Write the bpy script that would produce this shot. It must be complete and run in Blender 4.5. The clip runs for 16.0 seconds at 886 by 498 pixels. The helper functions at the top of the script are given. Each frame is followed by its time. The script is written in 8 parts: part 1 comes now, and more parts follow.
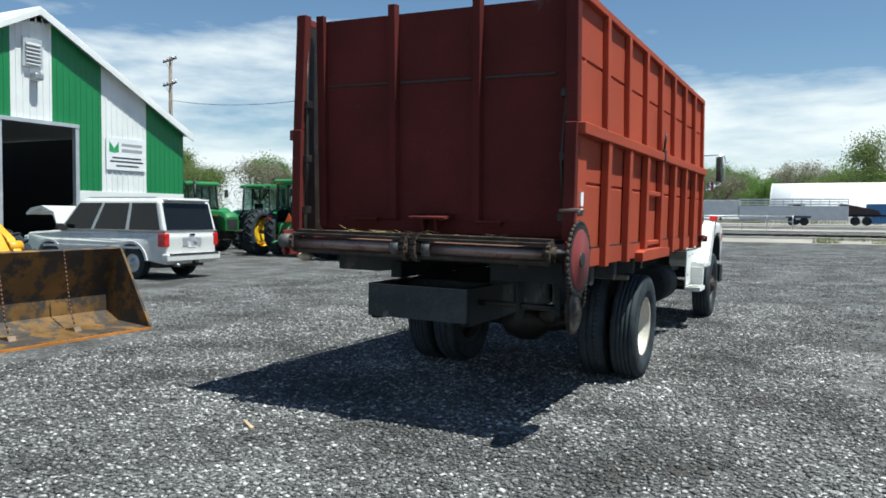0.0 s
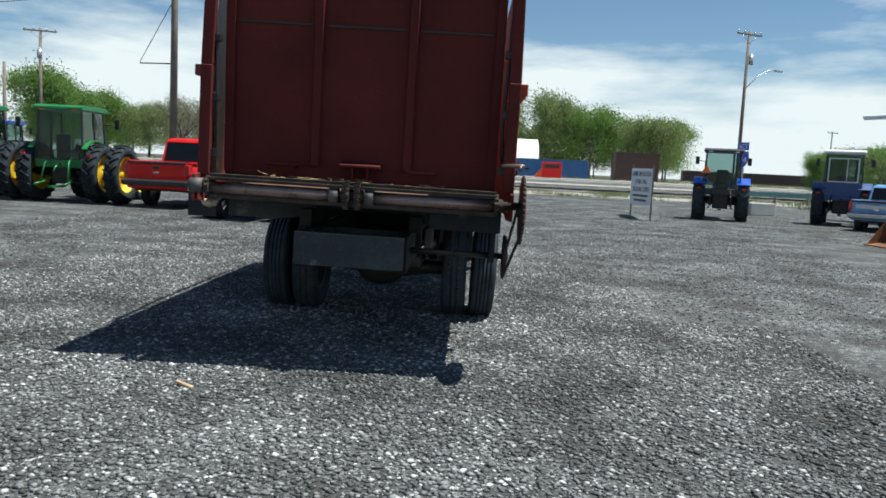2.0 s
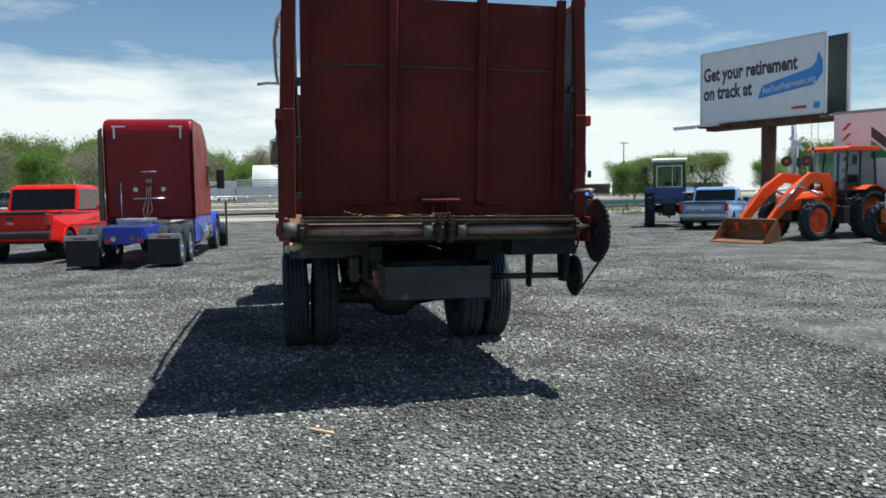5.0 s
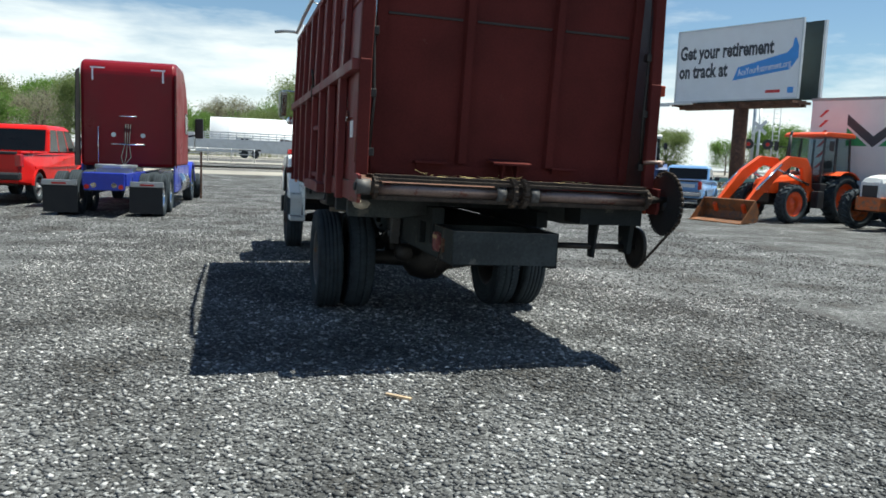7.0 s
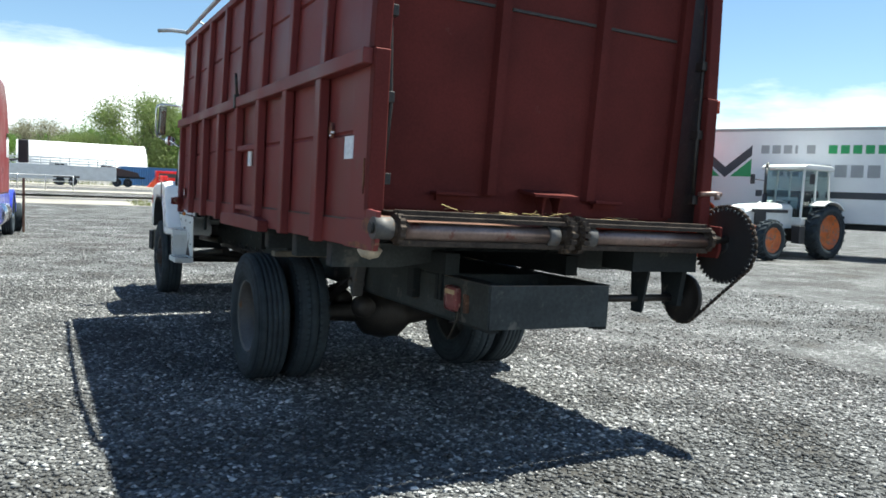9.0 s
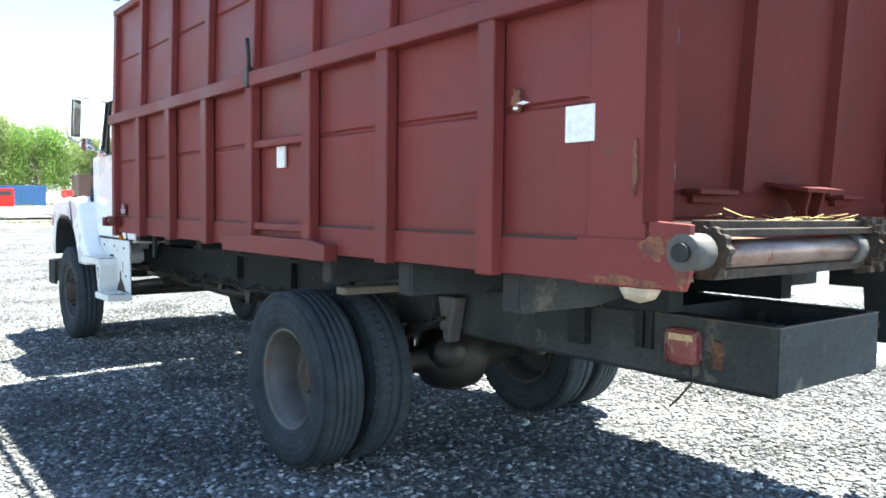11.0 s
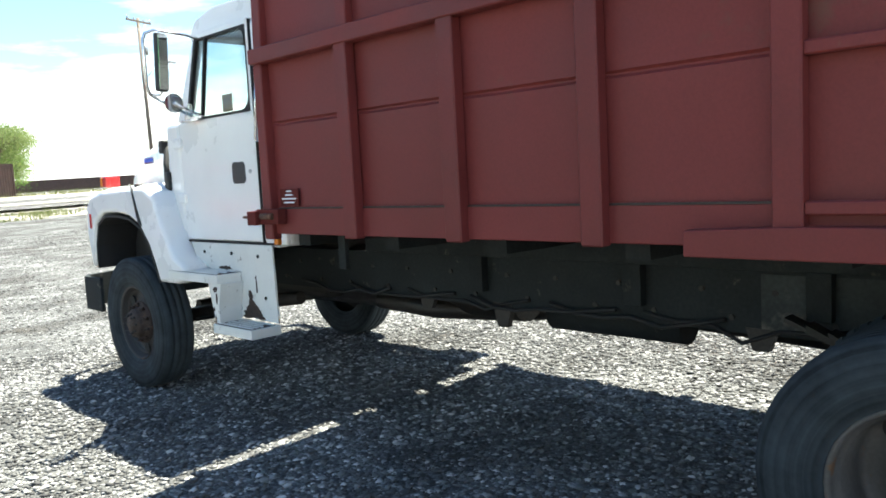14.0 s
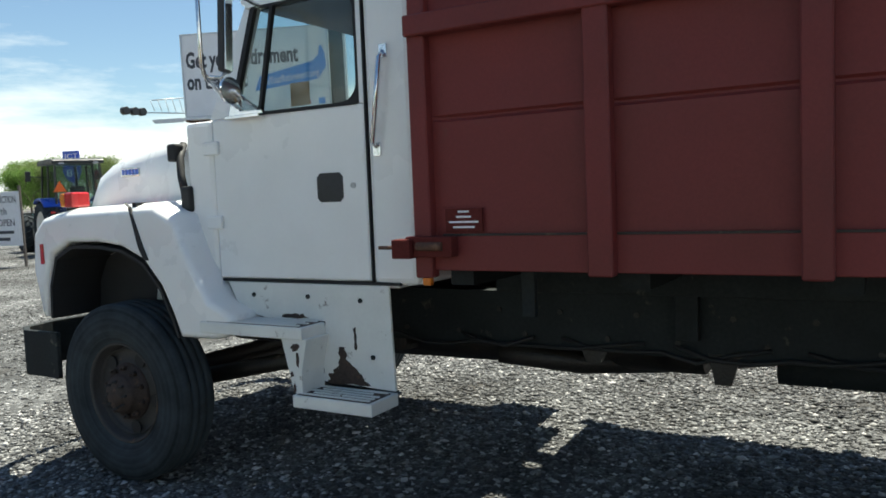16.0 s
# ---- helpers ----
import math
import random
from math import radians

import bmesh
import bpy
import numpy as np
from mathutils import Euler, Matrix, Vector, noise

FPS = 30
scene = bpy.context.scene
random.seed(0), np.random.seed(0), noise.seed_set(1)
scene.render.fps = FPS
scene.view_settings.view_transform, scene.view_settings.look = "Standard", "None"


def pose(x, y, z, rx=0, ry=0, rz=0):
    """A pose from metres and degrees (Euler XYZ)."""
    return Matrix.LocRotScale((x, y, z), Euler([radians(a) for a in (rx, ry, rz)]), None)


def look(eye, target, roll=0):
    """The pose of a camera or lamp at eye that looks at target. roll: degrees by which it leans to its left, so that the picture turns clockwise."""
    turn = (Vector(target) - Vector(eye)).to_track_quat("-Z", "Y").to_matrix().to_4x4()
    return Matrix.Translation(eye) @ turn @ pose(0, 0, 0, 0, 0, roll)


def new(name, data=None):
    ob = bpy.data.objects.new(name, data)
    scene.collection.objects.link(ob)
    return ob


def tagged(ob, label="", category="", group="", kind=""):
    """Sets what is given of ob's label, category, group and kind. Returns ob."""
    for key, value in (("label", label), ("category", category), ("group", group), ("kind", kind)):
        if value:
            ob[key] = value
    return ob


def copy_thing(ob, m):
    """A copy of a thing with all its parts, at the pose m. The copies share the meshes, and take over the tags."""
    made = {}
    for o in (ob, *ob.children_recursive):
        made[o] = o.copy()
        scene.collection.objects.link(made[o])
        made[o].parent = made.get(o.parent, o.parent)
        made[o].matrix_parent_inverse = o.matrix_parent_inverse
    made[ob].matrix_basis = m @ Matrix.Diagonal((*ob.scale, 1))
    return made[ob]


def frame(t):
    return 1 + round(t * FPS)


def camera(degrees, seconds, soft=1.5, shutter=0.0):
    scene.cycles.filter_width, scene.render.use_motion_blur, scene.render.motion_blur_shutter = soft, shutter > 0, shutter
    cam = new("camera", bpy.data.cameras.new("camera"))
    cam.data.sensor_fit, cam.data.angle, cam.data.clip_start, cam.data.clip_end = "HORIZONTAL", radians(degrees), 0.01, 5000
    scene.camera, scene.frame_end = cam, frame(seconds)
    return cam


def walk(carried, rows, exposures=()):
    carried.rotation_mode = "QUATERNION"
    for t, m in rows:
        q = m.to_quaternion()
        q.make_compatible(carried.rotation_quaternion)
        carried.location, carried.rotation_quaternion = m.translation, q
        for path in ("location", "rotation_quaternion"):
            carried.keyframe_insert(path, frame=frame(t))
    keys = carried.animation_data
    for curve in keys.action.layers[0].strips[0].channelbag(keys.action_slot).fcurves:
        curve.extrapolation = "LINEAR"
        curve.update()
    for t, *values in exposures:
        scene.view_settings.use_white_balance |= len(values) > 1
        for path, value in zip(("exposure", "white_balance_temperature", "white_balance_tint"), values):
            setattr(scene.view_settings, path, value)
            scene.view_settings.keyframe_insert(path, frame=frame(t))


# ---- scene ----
cam = camera(59.9, 16.0, soft=1.7)
# rows in the frame of the truck, which leans a little to its left
PATH = [
    (0, (2.832, -5.249, 1.651), (1.935, -3.464, 1.549), 1.4),
    (0.5, (2.351, -5.468, 1.62), (1.712, -3.576, 1.505), 3.7),
    (1, (1.891, -5.735, 1.625), (1.441, -3.793, 1.467), 4.5),
    (1.5, (1.391, -5.855, 1.625), (1.232, -3.874, 1.408), 1.4),
    (2, (0.882, -5.967, 1.623), (0.827, -3.979, 1.412), 3.8),
    (2.5, (0.417, -6.098, 1.616), (0.404, -4.106, 1.433), -0.4),
    (3, (0.038, -6.137, 1.617), (0.129, -4.143, 1.5), 1.0),
    (5.5, (-1.536, -5.985, 1.602), (-1.071, -4.045, 1.454), 0.3),
    (6, (-1.778, -5.871, 1.558), (-1.274, -3.948, 1.339), 2.5),
    (6.5, (-2.008, -5.838, 1.566), (-1.465, -3.929, 1.321), 3.7),
    (7, (-2.12, -5.668, 1.564), (-1.581, -3.755, 1.343), 3.2),
    (7.5, (-2.294, -5.269, 1.575), (-1.591, -3.4, 1.473), 1.7),
    (8, (-2.46, -4.774, 1.546), (-1.691, -2.931, 1.447), 2.0),
    (10.5, (-3.15, -2.082, 1.505), (-1.941, -0.496, 1.365), 2.3),
    (11, (-3.245, -1.493, 1.487), (-2.001, 0.071, 1.384), 0.7),
    (11.5, (-3.262, -0.931, 1.462), (-1.978, 0.599, 1.376), -0.6),
    (12, (-3.362, -0.36, 1.512), (-2.123, 1.206, 1.408), 1.3),
    (12.5, (-3.398, 0.247, 1.49), (-2.126, 1.786, 1.37), -0.8),
    (13, (-3.477, 0.871, 1.586), (-2.182, 2.382, 1.39), -0.1),
    (13.5, (-3.56, 1.429, 1.545), (-2.168, 2.846, 1.313), -1.7),
    (14, (-3.725, 1.99, 1.538), (-2.3, 3.38, 1.344), -3.0),
    (14.5, (-3.786, 2.597, 1.534), (-2.342, 3.971, 1.362), 0.9),
    (15, (-3.841, 3.158, 1.543), (-2.307, 4.434, 1.401), 0.6),
    (15.5, (-3.908, 3.666, 1.553), (-2.284, 4.828, 1.46), 2.1),
    (16, (-3.972, 4.128, 1.559), (-2.245, 5.126, 1.418), -2.3),
]
LEAN = Matrix.Rotation(radians(1.0), 4, "Y")
EXPOSURE = [(t, stops, 6200 if t < 5 else 6420 if t < 9 else 6450 if t < 13.5 else 6900, 1) for t, stops in ((0, 0.66), (1.5, 0.55), (3, 0.58), (5.5, 0.64), (7, 0.78), (8, 0.85), (10.3, 2.3), (11, 2.8), (11.5, 3.3), (13, 2.7), (14, 2.15), (14.5, 1.5), (15, 1.42), (15.5, 1.35), (16, 1.1))]
walk(cam, [(t, LEAN @ look(eye, target, roll)) for t, eye, target, roll in PATH], exposures=EXPOSURE)

# ---- world and sun ----
SUN = Vector((0.37, 0.015, 1.0)).normalized()


def make_world():
    world = bpy.data.worlds.new("day_sky")
    world.use_nodes = True
    nt = world.node_tree
    N, L = nt.nodes, nt.links
    bg = N["Background"]
    sky = N.new("ShaderNodeTexSky")
    sky.sky_type, sky.sun_disc = "NISHITA", False
    sky.sun_elevation = math.asin(SUN.z)
    sky.sun_rotation = math.atan2(SUN.x, SUN.y)
    sky.air_density, sky.dust_density, sky.ozone_density = 1.0, 0.1, 4.0
    co = N.new("ShaderNodeTexCoord")
    sep = N.new("ShaderNodeSeparateXYZ")
    L.new(co.outputs["Generated"], sep.inputs[0])
    # thin streaky cloud, flattened towards the horizon
    mp = N.new("ShaderNodeMapping")
    mp.inputs["Scale"].default_value = (1.0, 1.3, 5.0)
    L.new(co.outputs["Generated"], mp.inputs[0])
    nz = N.new("ShaderNodeTexNoise")
    nz.inputs["Scale"].default_value, nz.inputs["Detail"].default_value, nz.inputs["Roughness"].default_value = 2.2, 8, 0.58
    L.new(mp.outputs[0], nz.inputs[0])
    low = N.new("ShaderNodeMapRange")
    low.inputs[1].default_value, low.inputs[2].default_value, low.inputs[3].default_value, low.inputs[4].default_value = 0.03, 0.32, 0.33, -0.24
    L.new(sep.outputs[2], low.inputs[0])
    add = N.new("ShaderNodeMath")
    L.new(nz.outputs[0], add.inputs[0]), L.new(low.outputs[0], add.inputs[1])
    ramp = N.new("ShaderNodeValToRGB")
    ramp.color_ramp.elements[0].position, ramp.color_ramp.elements[1].position = 0.52, 0.72
    L.new(add.outputs[0], ramp.inputs[0])
    mix = N.new("ShaderNodeMix")
    mix.data_type = "RGBA"
    L.new(ramp.outputs[0], mix.inputs[0]), L.new(sky.outputs[0], mix.inputs[6])
    mix.inputs[7].default_value = (9.4, 9.65, 9.9, 1)
    L.new(mix.outputs[2], bg.inputs[0])
    bg.inputs[1].default_value = 0.065
    scene.world = world


make_world()
sun = new("sun", bpy.data.lights.new("sun", "SUN"))
sun.data.energy, sun.data.angle, sun.data.color = 5.0, radians(0.53), (1.0, 0.965, 0.91)
sun.matrix_world = look((0, 0, 60), Vector((0, 0, 60)) - SUN)

# ---- materials ----
def mat(name, color, rough=0.6, metal=0.0, vary=0.25, grain=0.15, scale=3.0, fine=60.0, bump=0.0, dirt=None, dirt_at=0.62, coat=0.0, rand=0.0, spec=0.5):
    """A painted, cast or mineral surface: broad wear, fine grain, optional stains."""
    m = bpy.data.materials.new(name)
    m.use_nodes = True
    nt = m.node_tree
    N, L = nt.nodes, nt.links
    b = N["Principled BSDF"]
    co = N.new("ShaderNodeTexCoord")
    n1 = N.new("ShaderNodeTexNoise")
    n1.inputs["Scale"].default_value, n1.inputs["Detail"].default_value = scale, 6
    n2 = N.new("ShaderNodeTexNoise")
    n2.inputs["Scale"].default_value, n2.inputs["Detail"].default_value = fine, 3
    L.new(co.outputs["Object"], n1.inputs[0]), L.new(co.outputs["Object"], n2.inputs[0])
    v1 = N.new("ShaderNodeMapRange")
    v1.inputs[1].default_value, v1.inputs[2].default_value = 0.25, 0.75
    v1.inputs[3].default_value, v1.inputs[4].default_value = 1 - vary, 1 + vary
    L.new(n1.outputs[0], v1.inputs[0])
    v2 = N.new("ShaderNodeMapRange")
    v2.inputs[1].default_value, v2.inputs[2].default_value = 0.25, 0.75
    v2.inputs[3].default_value, v2.inputs[4].default_value = 1 - grain, 1 + grain
    L.new(n2.outputs[0], v2.inputs[0])
    mul = N.new("ShaderNodeMath")
    mul.operation = "MULTIPLY"
    L.new(v1.outputs[0], mul.inputs[0]), L.new(v2.outputs[0], mul.inputs[1])
    last = mul.outputs[0]
    if rand:
        oi = N.new("ShaderNodeObjectInfo")
        r = N.new("ShaderNodeMapRange")
        r.inputs[3].default_value, r.inputs[4].default_value = 1 - rand, 1 + rand
        L.new(oi.outputs["Random"], r.inputs[0])
        m2 = N.new("ShaderNodeMath")
        m2.operation = "MULTIPLY"
        L.new(last, m2.inputs[0]), L.new(r.outputs[0], m2.inputs[1])
        last = m2.outputs[0]
    sc = N.new("ShaderNodeVectorMath")
    sc.operation = "SCALE"
    sc.inputs[0].default_value = color[:3]
    L.new(last, sc.inputs["Scale"])
    out = sc.outputs[0]
    if dirt:
        n3 = N.new("ShaderNodeTexNoise")
        n3.inputs["Scale"].default_value, n3.inputs["Detail"].default_value, n3.inputs["Roughness"].default_value = scale * 1.7, 9, 0.68
        L.new(co.outputs["Object"], n3.inputs[0])
        rp = N.new("ShaderNodeValToRGB")
        rp.color_ramp.elements[0].position, rp.color_ramp.elements[1].position = dirt_at, min(1.0, dirt_at + 0.08)
        L.new(n3.outputs[0], rp.inputs[0])
        mx = N.new("ShaderNodeMix")
        mx.data_type = "RGBA"
        L.new(rp.outputs[0], mx.inputs[0]), L.new(out, mx.inputs[6])
        mx.inputs[7].default_value = (*dirt, 1)
        out = mx.outputs[2]
    L.new(out, b.inputs["Base Color"])
    rr = N.new("ShaderNodeMapRange")
    rr.inputs[1].default_value, rr.inputs[2].default_value = 0.3, 0.7
    rr.inputs[3].default_value, rr.inputs[4].default_value = max(0.03, rough - 0.1), min(1, rough + 0.12)
    L.new(n1.outputs[0], rr.inputs[0])
    L.new(rr.outputs[0], b.inputs["Roughness"])
    b.inputs["Metallic"].default_value = metal
    b.inputs["Specular IOR Level"].default_value = spec
    b.inputs["Coat Weight"].default_value, b.inputs["Coat Roughness"].default_value = coat, 0.08
    if bump:
        bp = N.new("ShaderNodeBump")
        bp.inputs["Strength"].default_value, bp.inputs["Distance"].default_value = min(1, bump), 0.01 * max(1, bump)
        L.new(n2.outputs[0], bp.inputs["Height"]), L.new(bp.outputs[0], b.inputs["Normal"])
    return m


def glass_mat(name, tint=(0.8, 0.88, 0.86), clear=0.75, gloss=0.035):
    """A thin pane: mostly clear, with a mirror-like face."""
    m = bpy.data.materials.new(name)
    m.use_nodes = True
    nt = m.node_tree
    N, L = nt.nodes, nt.links
    N.remove(N["Principled BSDF"])
    tr = N.new("ShaderNodeBsdfTransparent")
    tr.inputs[0].default_value = (*[c * clear for c in tint], 1)
    gl = N.new("ShaderNodeBsdfGlossy")
    gl.inputs["Roughness"].default_value = 0.03
    lw = N.new("ShaderNodeLayerWeight")
    lw.inputs[0].default_value = 0.5
    pw = N.new("ShaderNodeMath")
    pw.operation = "POWER"
    pw.inputs[1].default_value = 4.0
    L.new(lw.outputs["Facing"], pw.inputs[0])
    fr = N.new("ShaderNodeMath")
    fr.operation = "MULTIPLY_ADD"
    fr.inputs[1].default_value, fr.inputs[2].default_value = 0.85, gloss
    L.new(pw.outputs[0], fr.inputs[0])
    mx = N.new("ShaderNodeMixShader")
    L.new(fr.outputs[0], mx.inputs[0]), L.new(tr.outputs[0], mx.inputs[1]), L.new(gl.outputs[0], mx.inputs[2])
    L.new(mx.outputs[0], N["Material Output"].inputs[0])
    return m


def gravel_mat():
    m = bpy.data.materials.new("gravel")
    m.use_nodes = True
    nt = m.node_tree
    N, L = nt.nodes, nt.links
    b = N["Principled BSDF"]
    geo = N.new("ShaderNodeNewGeometry")

    def noise_at(scale, detail=5, rough=0.6):
        n = N.new("ShaderNodeTexNoise")
        n.inputs["Scale"].default_value, n.inputs["Detail"].default_value, n.inputs["Roughness"].default_value = scale, detail, rough
        L.new(geo.outputs["Position"], n.inputs[0])
        return n

    warp = N.new("ShaderNodeVectorMath")
    warp.operation = "MULTIPLY_ADD"
    wn = noise_at(22, 2)
    L.new(wn.outputs[1], warp.inputs[0])
    warp.inputs[1].default_value = (0.025, 0.025, 0.025)
    L.new(geo.outputs["Position"], warp.inputs[2])
    vo = N.new("ShaderNodeTexVoronoi")
    vo.inputs["Scale"].default_value = 31
    L.new(warp.outputs[0], vo.inputs[0])
    vo2 = N.new("ShaderNodeTexVoronoi")
    vo2.inputs["Scale"].default_value = 85
    L.new(warp.outputs[0], vo2.inputs[0])
    bw = N.new("ShaderNodeSeparateColor")
    L.new(vo.outputs["Color"], bw.inputs[0])
    bw2 = N.new("ShaderNodeSeparateColor")
    L.new(vo2.outputs["Color"], bw2.inputs[0])
    ramp = N.new("ShaderNodeValToRGB")
    cr = ramp.color_ramp
    cr.elements[0].position, cr.elements[0].color = 0.0, (0.03, 0.03, 0.03, 1)
    cr.elements[1].position, cr.elements[1].color = 1.0, (0.52, 0.52, 0.51, 1)
    e = cr.elements.new(0.6)
    e.color = (0.105, 0.105, 0.103, 1)
    e = cr.elements.new(0.88)
    e.color = (0.25, 0.25, 0.247, 1)
    av = N.new("ShaderNodeMix")
    av.inputs[0].default_value = 0.4
    L.new(bw.outputs[0], av.inputs[2]), L.new(bw2.outputs[1], av.inputs[3])
    L.new(av.outputs[0], ramp.inputs[0])
    # worn, damp and earthy patches
    patch = noise_at(0.8, 6, 0.6)
    pr = N.new("ShaderNodeMapRange")
    pr.inputs[1].default_value, pr.inputs[2].default_value, pr.inputs[3].default_value, pr.inputs[4].default_value = 0.36, 0.64, 1.38, 0.42
    L.new(patch.outputs[0], pr.inputs[0])
    # wheel-worn streaks
    mp = N.new("ShaderNodeMapping")
    mp.inputs["Rotation"].default_value[2], mp.inputs["Scale"].default_value = radians(25), (0.22, 1.3, 1)
    L.new(geo.outputs["Position"], mp.inputs[0])
    st = N.new("ShaderNodeTexNoise")
    st.inputs["Scale"].default_value, st.inputs["Detail"].default_value = 0.9, 5
    L.new(mp.outputs[0], st.inputs[0])
    sr = N.new("ShaderNodeMapRange")
    sr.inputs[1].default_value, sr.inputs[2].default_value, sr.inputs[3].default_value, sr.inputs[4].default_value = 0.4, 0.7, 1.05, 0.66
    L.new(st.outputs[0], sr.inputs[0])
    mu = N.new("ShaderNodeMath")
    mu.operation = "MULTIPLY"
    L.new(pr.outputs[0], mu.inputs[0]), L.new(sr.outputs[0], mu.inputs[1])
    # handfuls of coarser and finer stone
    clump = noise_at(6.5, 6, 0.75)
    cm = N.new("ShaderNodeMapRange")
    cm.inputs[1].default_value, cm.inputs[2].default_value, cm.inputs[3].default_value, cm.inputs[4].default_value = 0.33, 0.67, 0.55, 1.45
    L.new(clump.outputs[0], cm.inputs[0])
    mu2 = N.new("ShaderNodeMath")
    mu2.operation = "MULTIPLY"
    L.new(mu.outputs[0], mu2.inputs[0]), L.new(cm.outputs[0], mu2.inputs[1])
    mu = mu2
    sc = N.new("ShaderNodeVectorMath")
    sc.operation = "SCALE"
    L.new(ramp.outputs[0], sc.inputs[0]), L.new(mu.outputs[0], sc.inputs["Scale"])
    earth = noise_at(0.8, 8, 0.7)
    er = N.new("ShaderNodeValToRGB")
    er.color_ramp.elements[0].position, er.color_ramp.elements[1].position = 0.53, 0.68
    er.color_ramp.elements[1].color = (0.75, 0.75, 0.75, 1)
    L.new(earth.outputs[0], er.inputs[0])
    mx = N.new("ShaderNodeMix")
    mx.data_type = "RGBA"
    L.new(er.outputs[0], mx.inputs[0]), L.new(sc.outputs[0], mx.inputs[6])
    mx.inputs[7].default_value = (0.062, 0.053, 0.042, 1)
    L.new(mx.outputs[2], b.inputs["Base Color"])
    b.inputs["Roughness"].default_value = 0.85
    hs = N.new("ShaderNodeMath")
    hs.operation = "MULTIPLY_ADD"
    L.new(vo.outputs["Distance"], hs.inputs[0])
    hs.inputs[1].default_value = -1.0
    L.new(bw.outputs[1], hs.inputs[2])
    bp = N.new("ShaderNodeBump")
    bp.inputs["Strength"].default_value, bp.inputs["Distance"].default_value = 1.0, 0.022
    L.new(hs.outputs[0], bp.inputs["Height"]), L.new(bp.outputs[0], b.inputs["Normal"])
    return m


def leaf_mat(name, c0, c1):
    m = bpy.data.materials.new(name)
    m.use_nodes = True
    nt = m.node_tree
    N, L = nt.nodes, nt.links
    b = N["Principled BSDF"]
    geo = N.new("ShaderNodeNewGeometry")
    rp = N.new("ShaderNodeValToRGB")
    rp.color_ramp.elements[0].color, rp.color_ramp.elements[1].color = (*c0, 1), (*c1, 1)
    L.new(geo.outputs["Random Per Island"], rp.inputs[0])
    L.new(rp.outputs[0], b.inputs["Base Color"])
    b.inputs["Roughness"].default_value = 0.6
    tl = N.new("ShaderNodeBsdfTranslucent")
    L.new(rp.outputs[0], tl.inputs[0])
    mx = N.new("ShaderNodeMixShader")
    mx.inputs[0].default_value = 0.5
    L.new(b.outputs[0], mx.inputs[1]), L.new(tl.outputs[0], mx.inputs[2])
    L.new(mx.outputs[0], N["Material Output"].inputs[0])
    return m


M_GRAVEL = gravel_mat()
M_ROAD = mat("road_asphalt", (0.17, 0.168, 0.162), 0.9, vary=0.18, scale=0.3, fine=30)
M_LINE = mat("road_paint", (0.6, 0.6, 0.57), 0.8, vary=0.3, scale=2)
M_DRYDIRT = mat("dry_dirt", (0.30, 0.275, 0.235), 0.95, vary=0.25, scale=0.4, fine=12)
M_GRASS = leaf_mat("weeds_green", (0.10, 0.13, 0.04), (0.22, 0.24, 0.09))
M_BOX = mat("oxblood_paint", (0.176, 0.034, 0.032), 0.52, spec=0.28, vary=0.16, grain=0.08, scale=1.3, fine=90, dirt=(0.15, 0.055, 0.042), dirt_at=0.64)
M_BOXRIB = mat("oxblood_rib_paint", (0.168, 0.033, 0.031), 0.52, spec=0.28, vary=0.2, grain=0.08, scale=2.2, fine=90, dirt=(0.17, 0.075, 0.05), dirt_at=0.64)
# box paint brightened to carry the sun on the offside
M_BOXSUN = mat("sunlit_oxblood_paint", (0.34, 0.066, 0.036), 0.7, spec=0.1, vary=0.14, grain=0.08, scale=1.3, fine=90, dirt=(0.26, 0.10, 0.06), dirt_at=0.66)
# worn box paint, darkened to put the tail's shade into the colour
M_GATE = mat("shaded_worn_oxblood_paint", (0.108, 0.024, 0.021), 0.7, spec=0.08, vary=0.28, grain=0.12, scale=1.6, fine=70, dirt=(0.14, 0.075, 0.06), dirt_at=0.66)
M_RUST = mat("rusty_steel", (0.13, 0.065, 0.042), 0.75, metal=0.3, vary=0.5, grain=0.3, scale=6, fine=70, bump=0.4, dirt=(0.24, 0.13, 0.08), dirt_at=0.56)
M_WORN = mat("polished_worn_steel", (0.22, 0.16, 0.14), 0.38, metal=0.7, vary=0.4, scale=5, dirt=(0.16, 0.06, 0.045), dirt_at=0.55)
M_FRAME = mat("black_chassis_paint", (0.022, 0.026, 0.027), 0.75, spec=0.2, vary=0.4, grain=0.2, scale=4, fine=60, dirt=(0.11, 0.10, 0.085), dirt_at=0.62)
M_FRAMEDUST = mat("dusty_chassis_paint", (0.047, 0.053, 0.053), 0.85, spec=0.2, vary=0.45, grain=0.2, scale=3, fine=50, dirt=(0.12, 0.115, 0.10), dirt_at=0.58)
M_GRIME = mat("grimy_brown_steel", (0.05, 0.038, 0.03), 0.75, spec=0.2, vary=0.6, grain=0.35, scale=7, fine=60, dirt=(0.13, 0.095, 0.065), dirt_at=0.6, bump=0.4)
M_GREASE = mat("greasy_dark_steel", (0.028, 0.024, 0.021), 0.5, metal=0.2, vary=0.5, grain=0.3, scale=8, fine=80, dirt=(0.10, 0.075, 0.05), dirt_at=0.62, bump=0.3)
M_WHITE = mat("white_cab_paint", (0.88, 0.88, 0.87), 0.3, vary=0.04, grain=0.008, scale=2.5, coat=0.4)
M_STEPW = mat("chipped_white_paint", (0.74, 0.75, 0.72), 0.5, vary=0.06, grain=0.02, scale=6, dirt=(0.10, 0.06, 0.035), dirt_at=0.625)


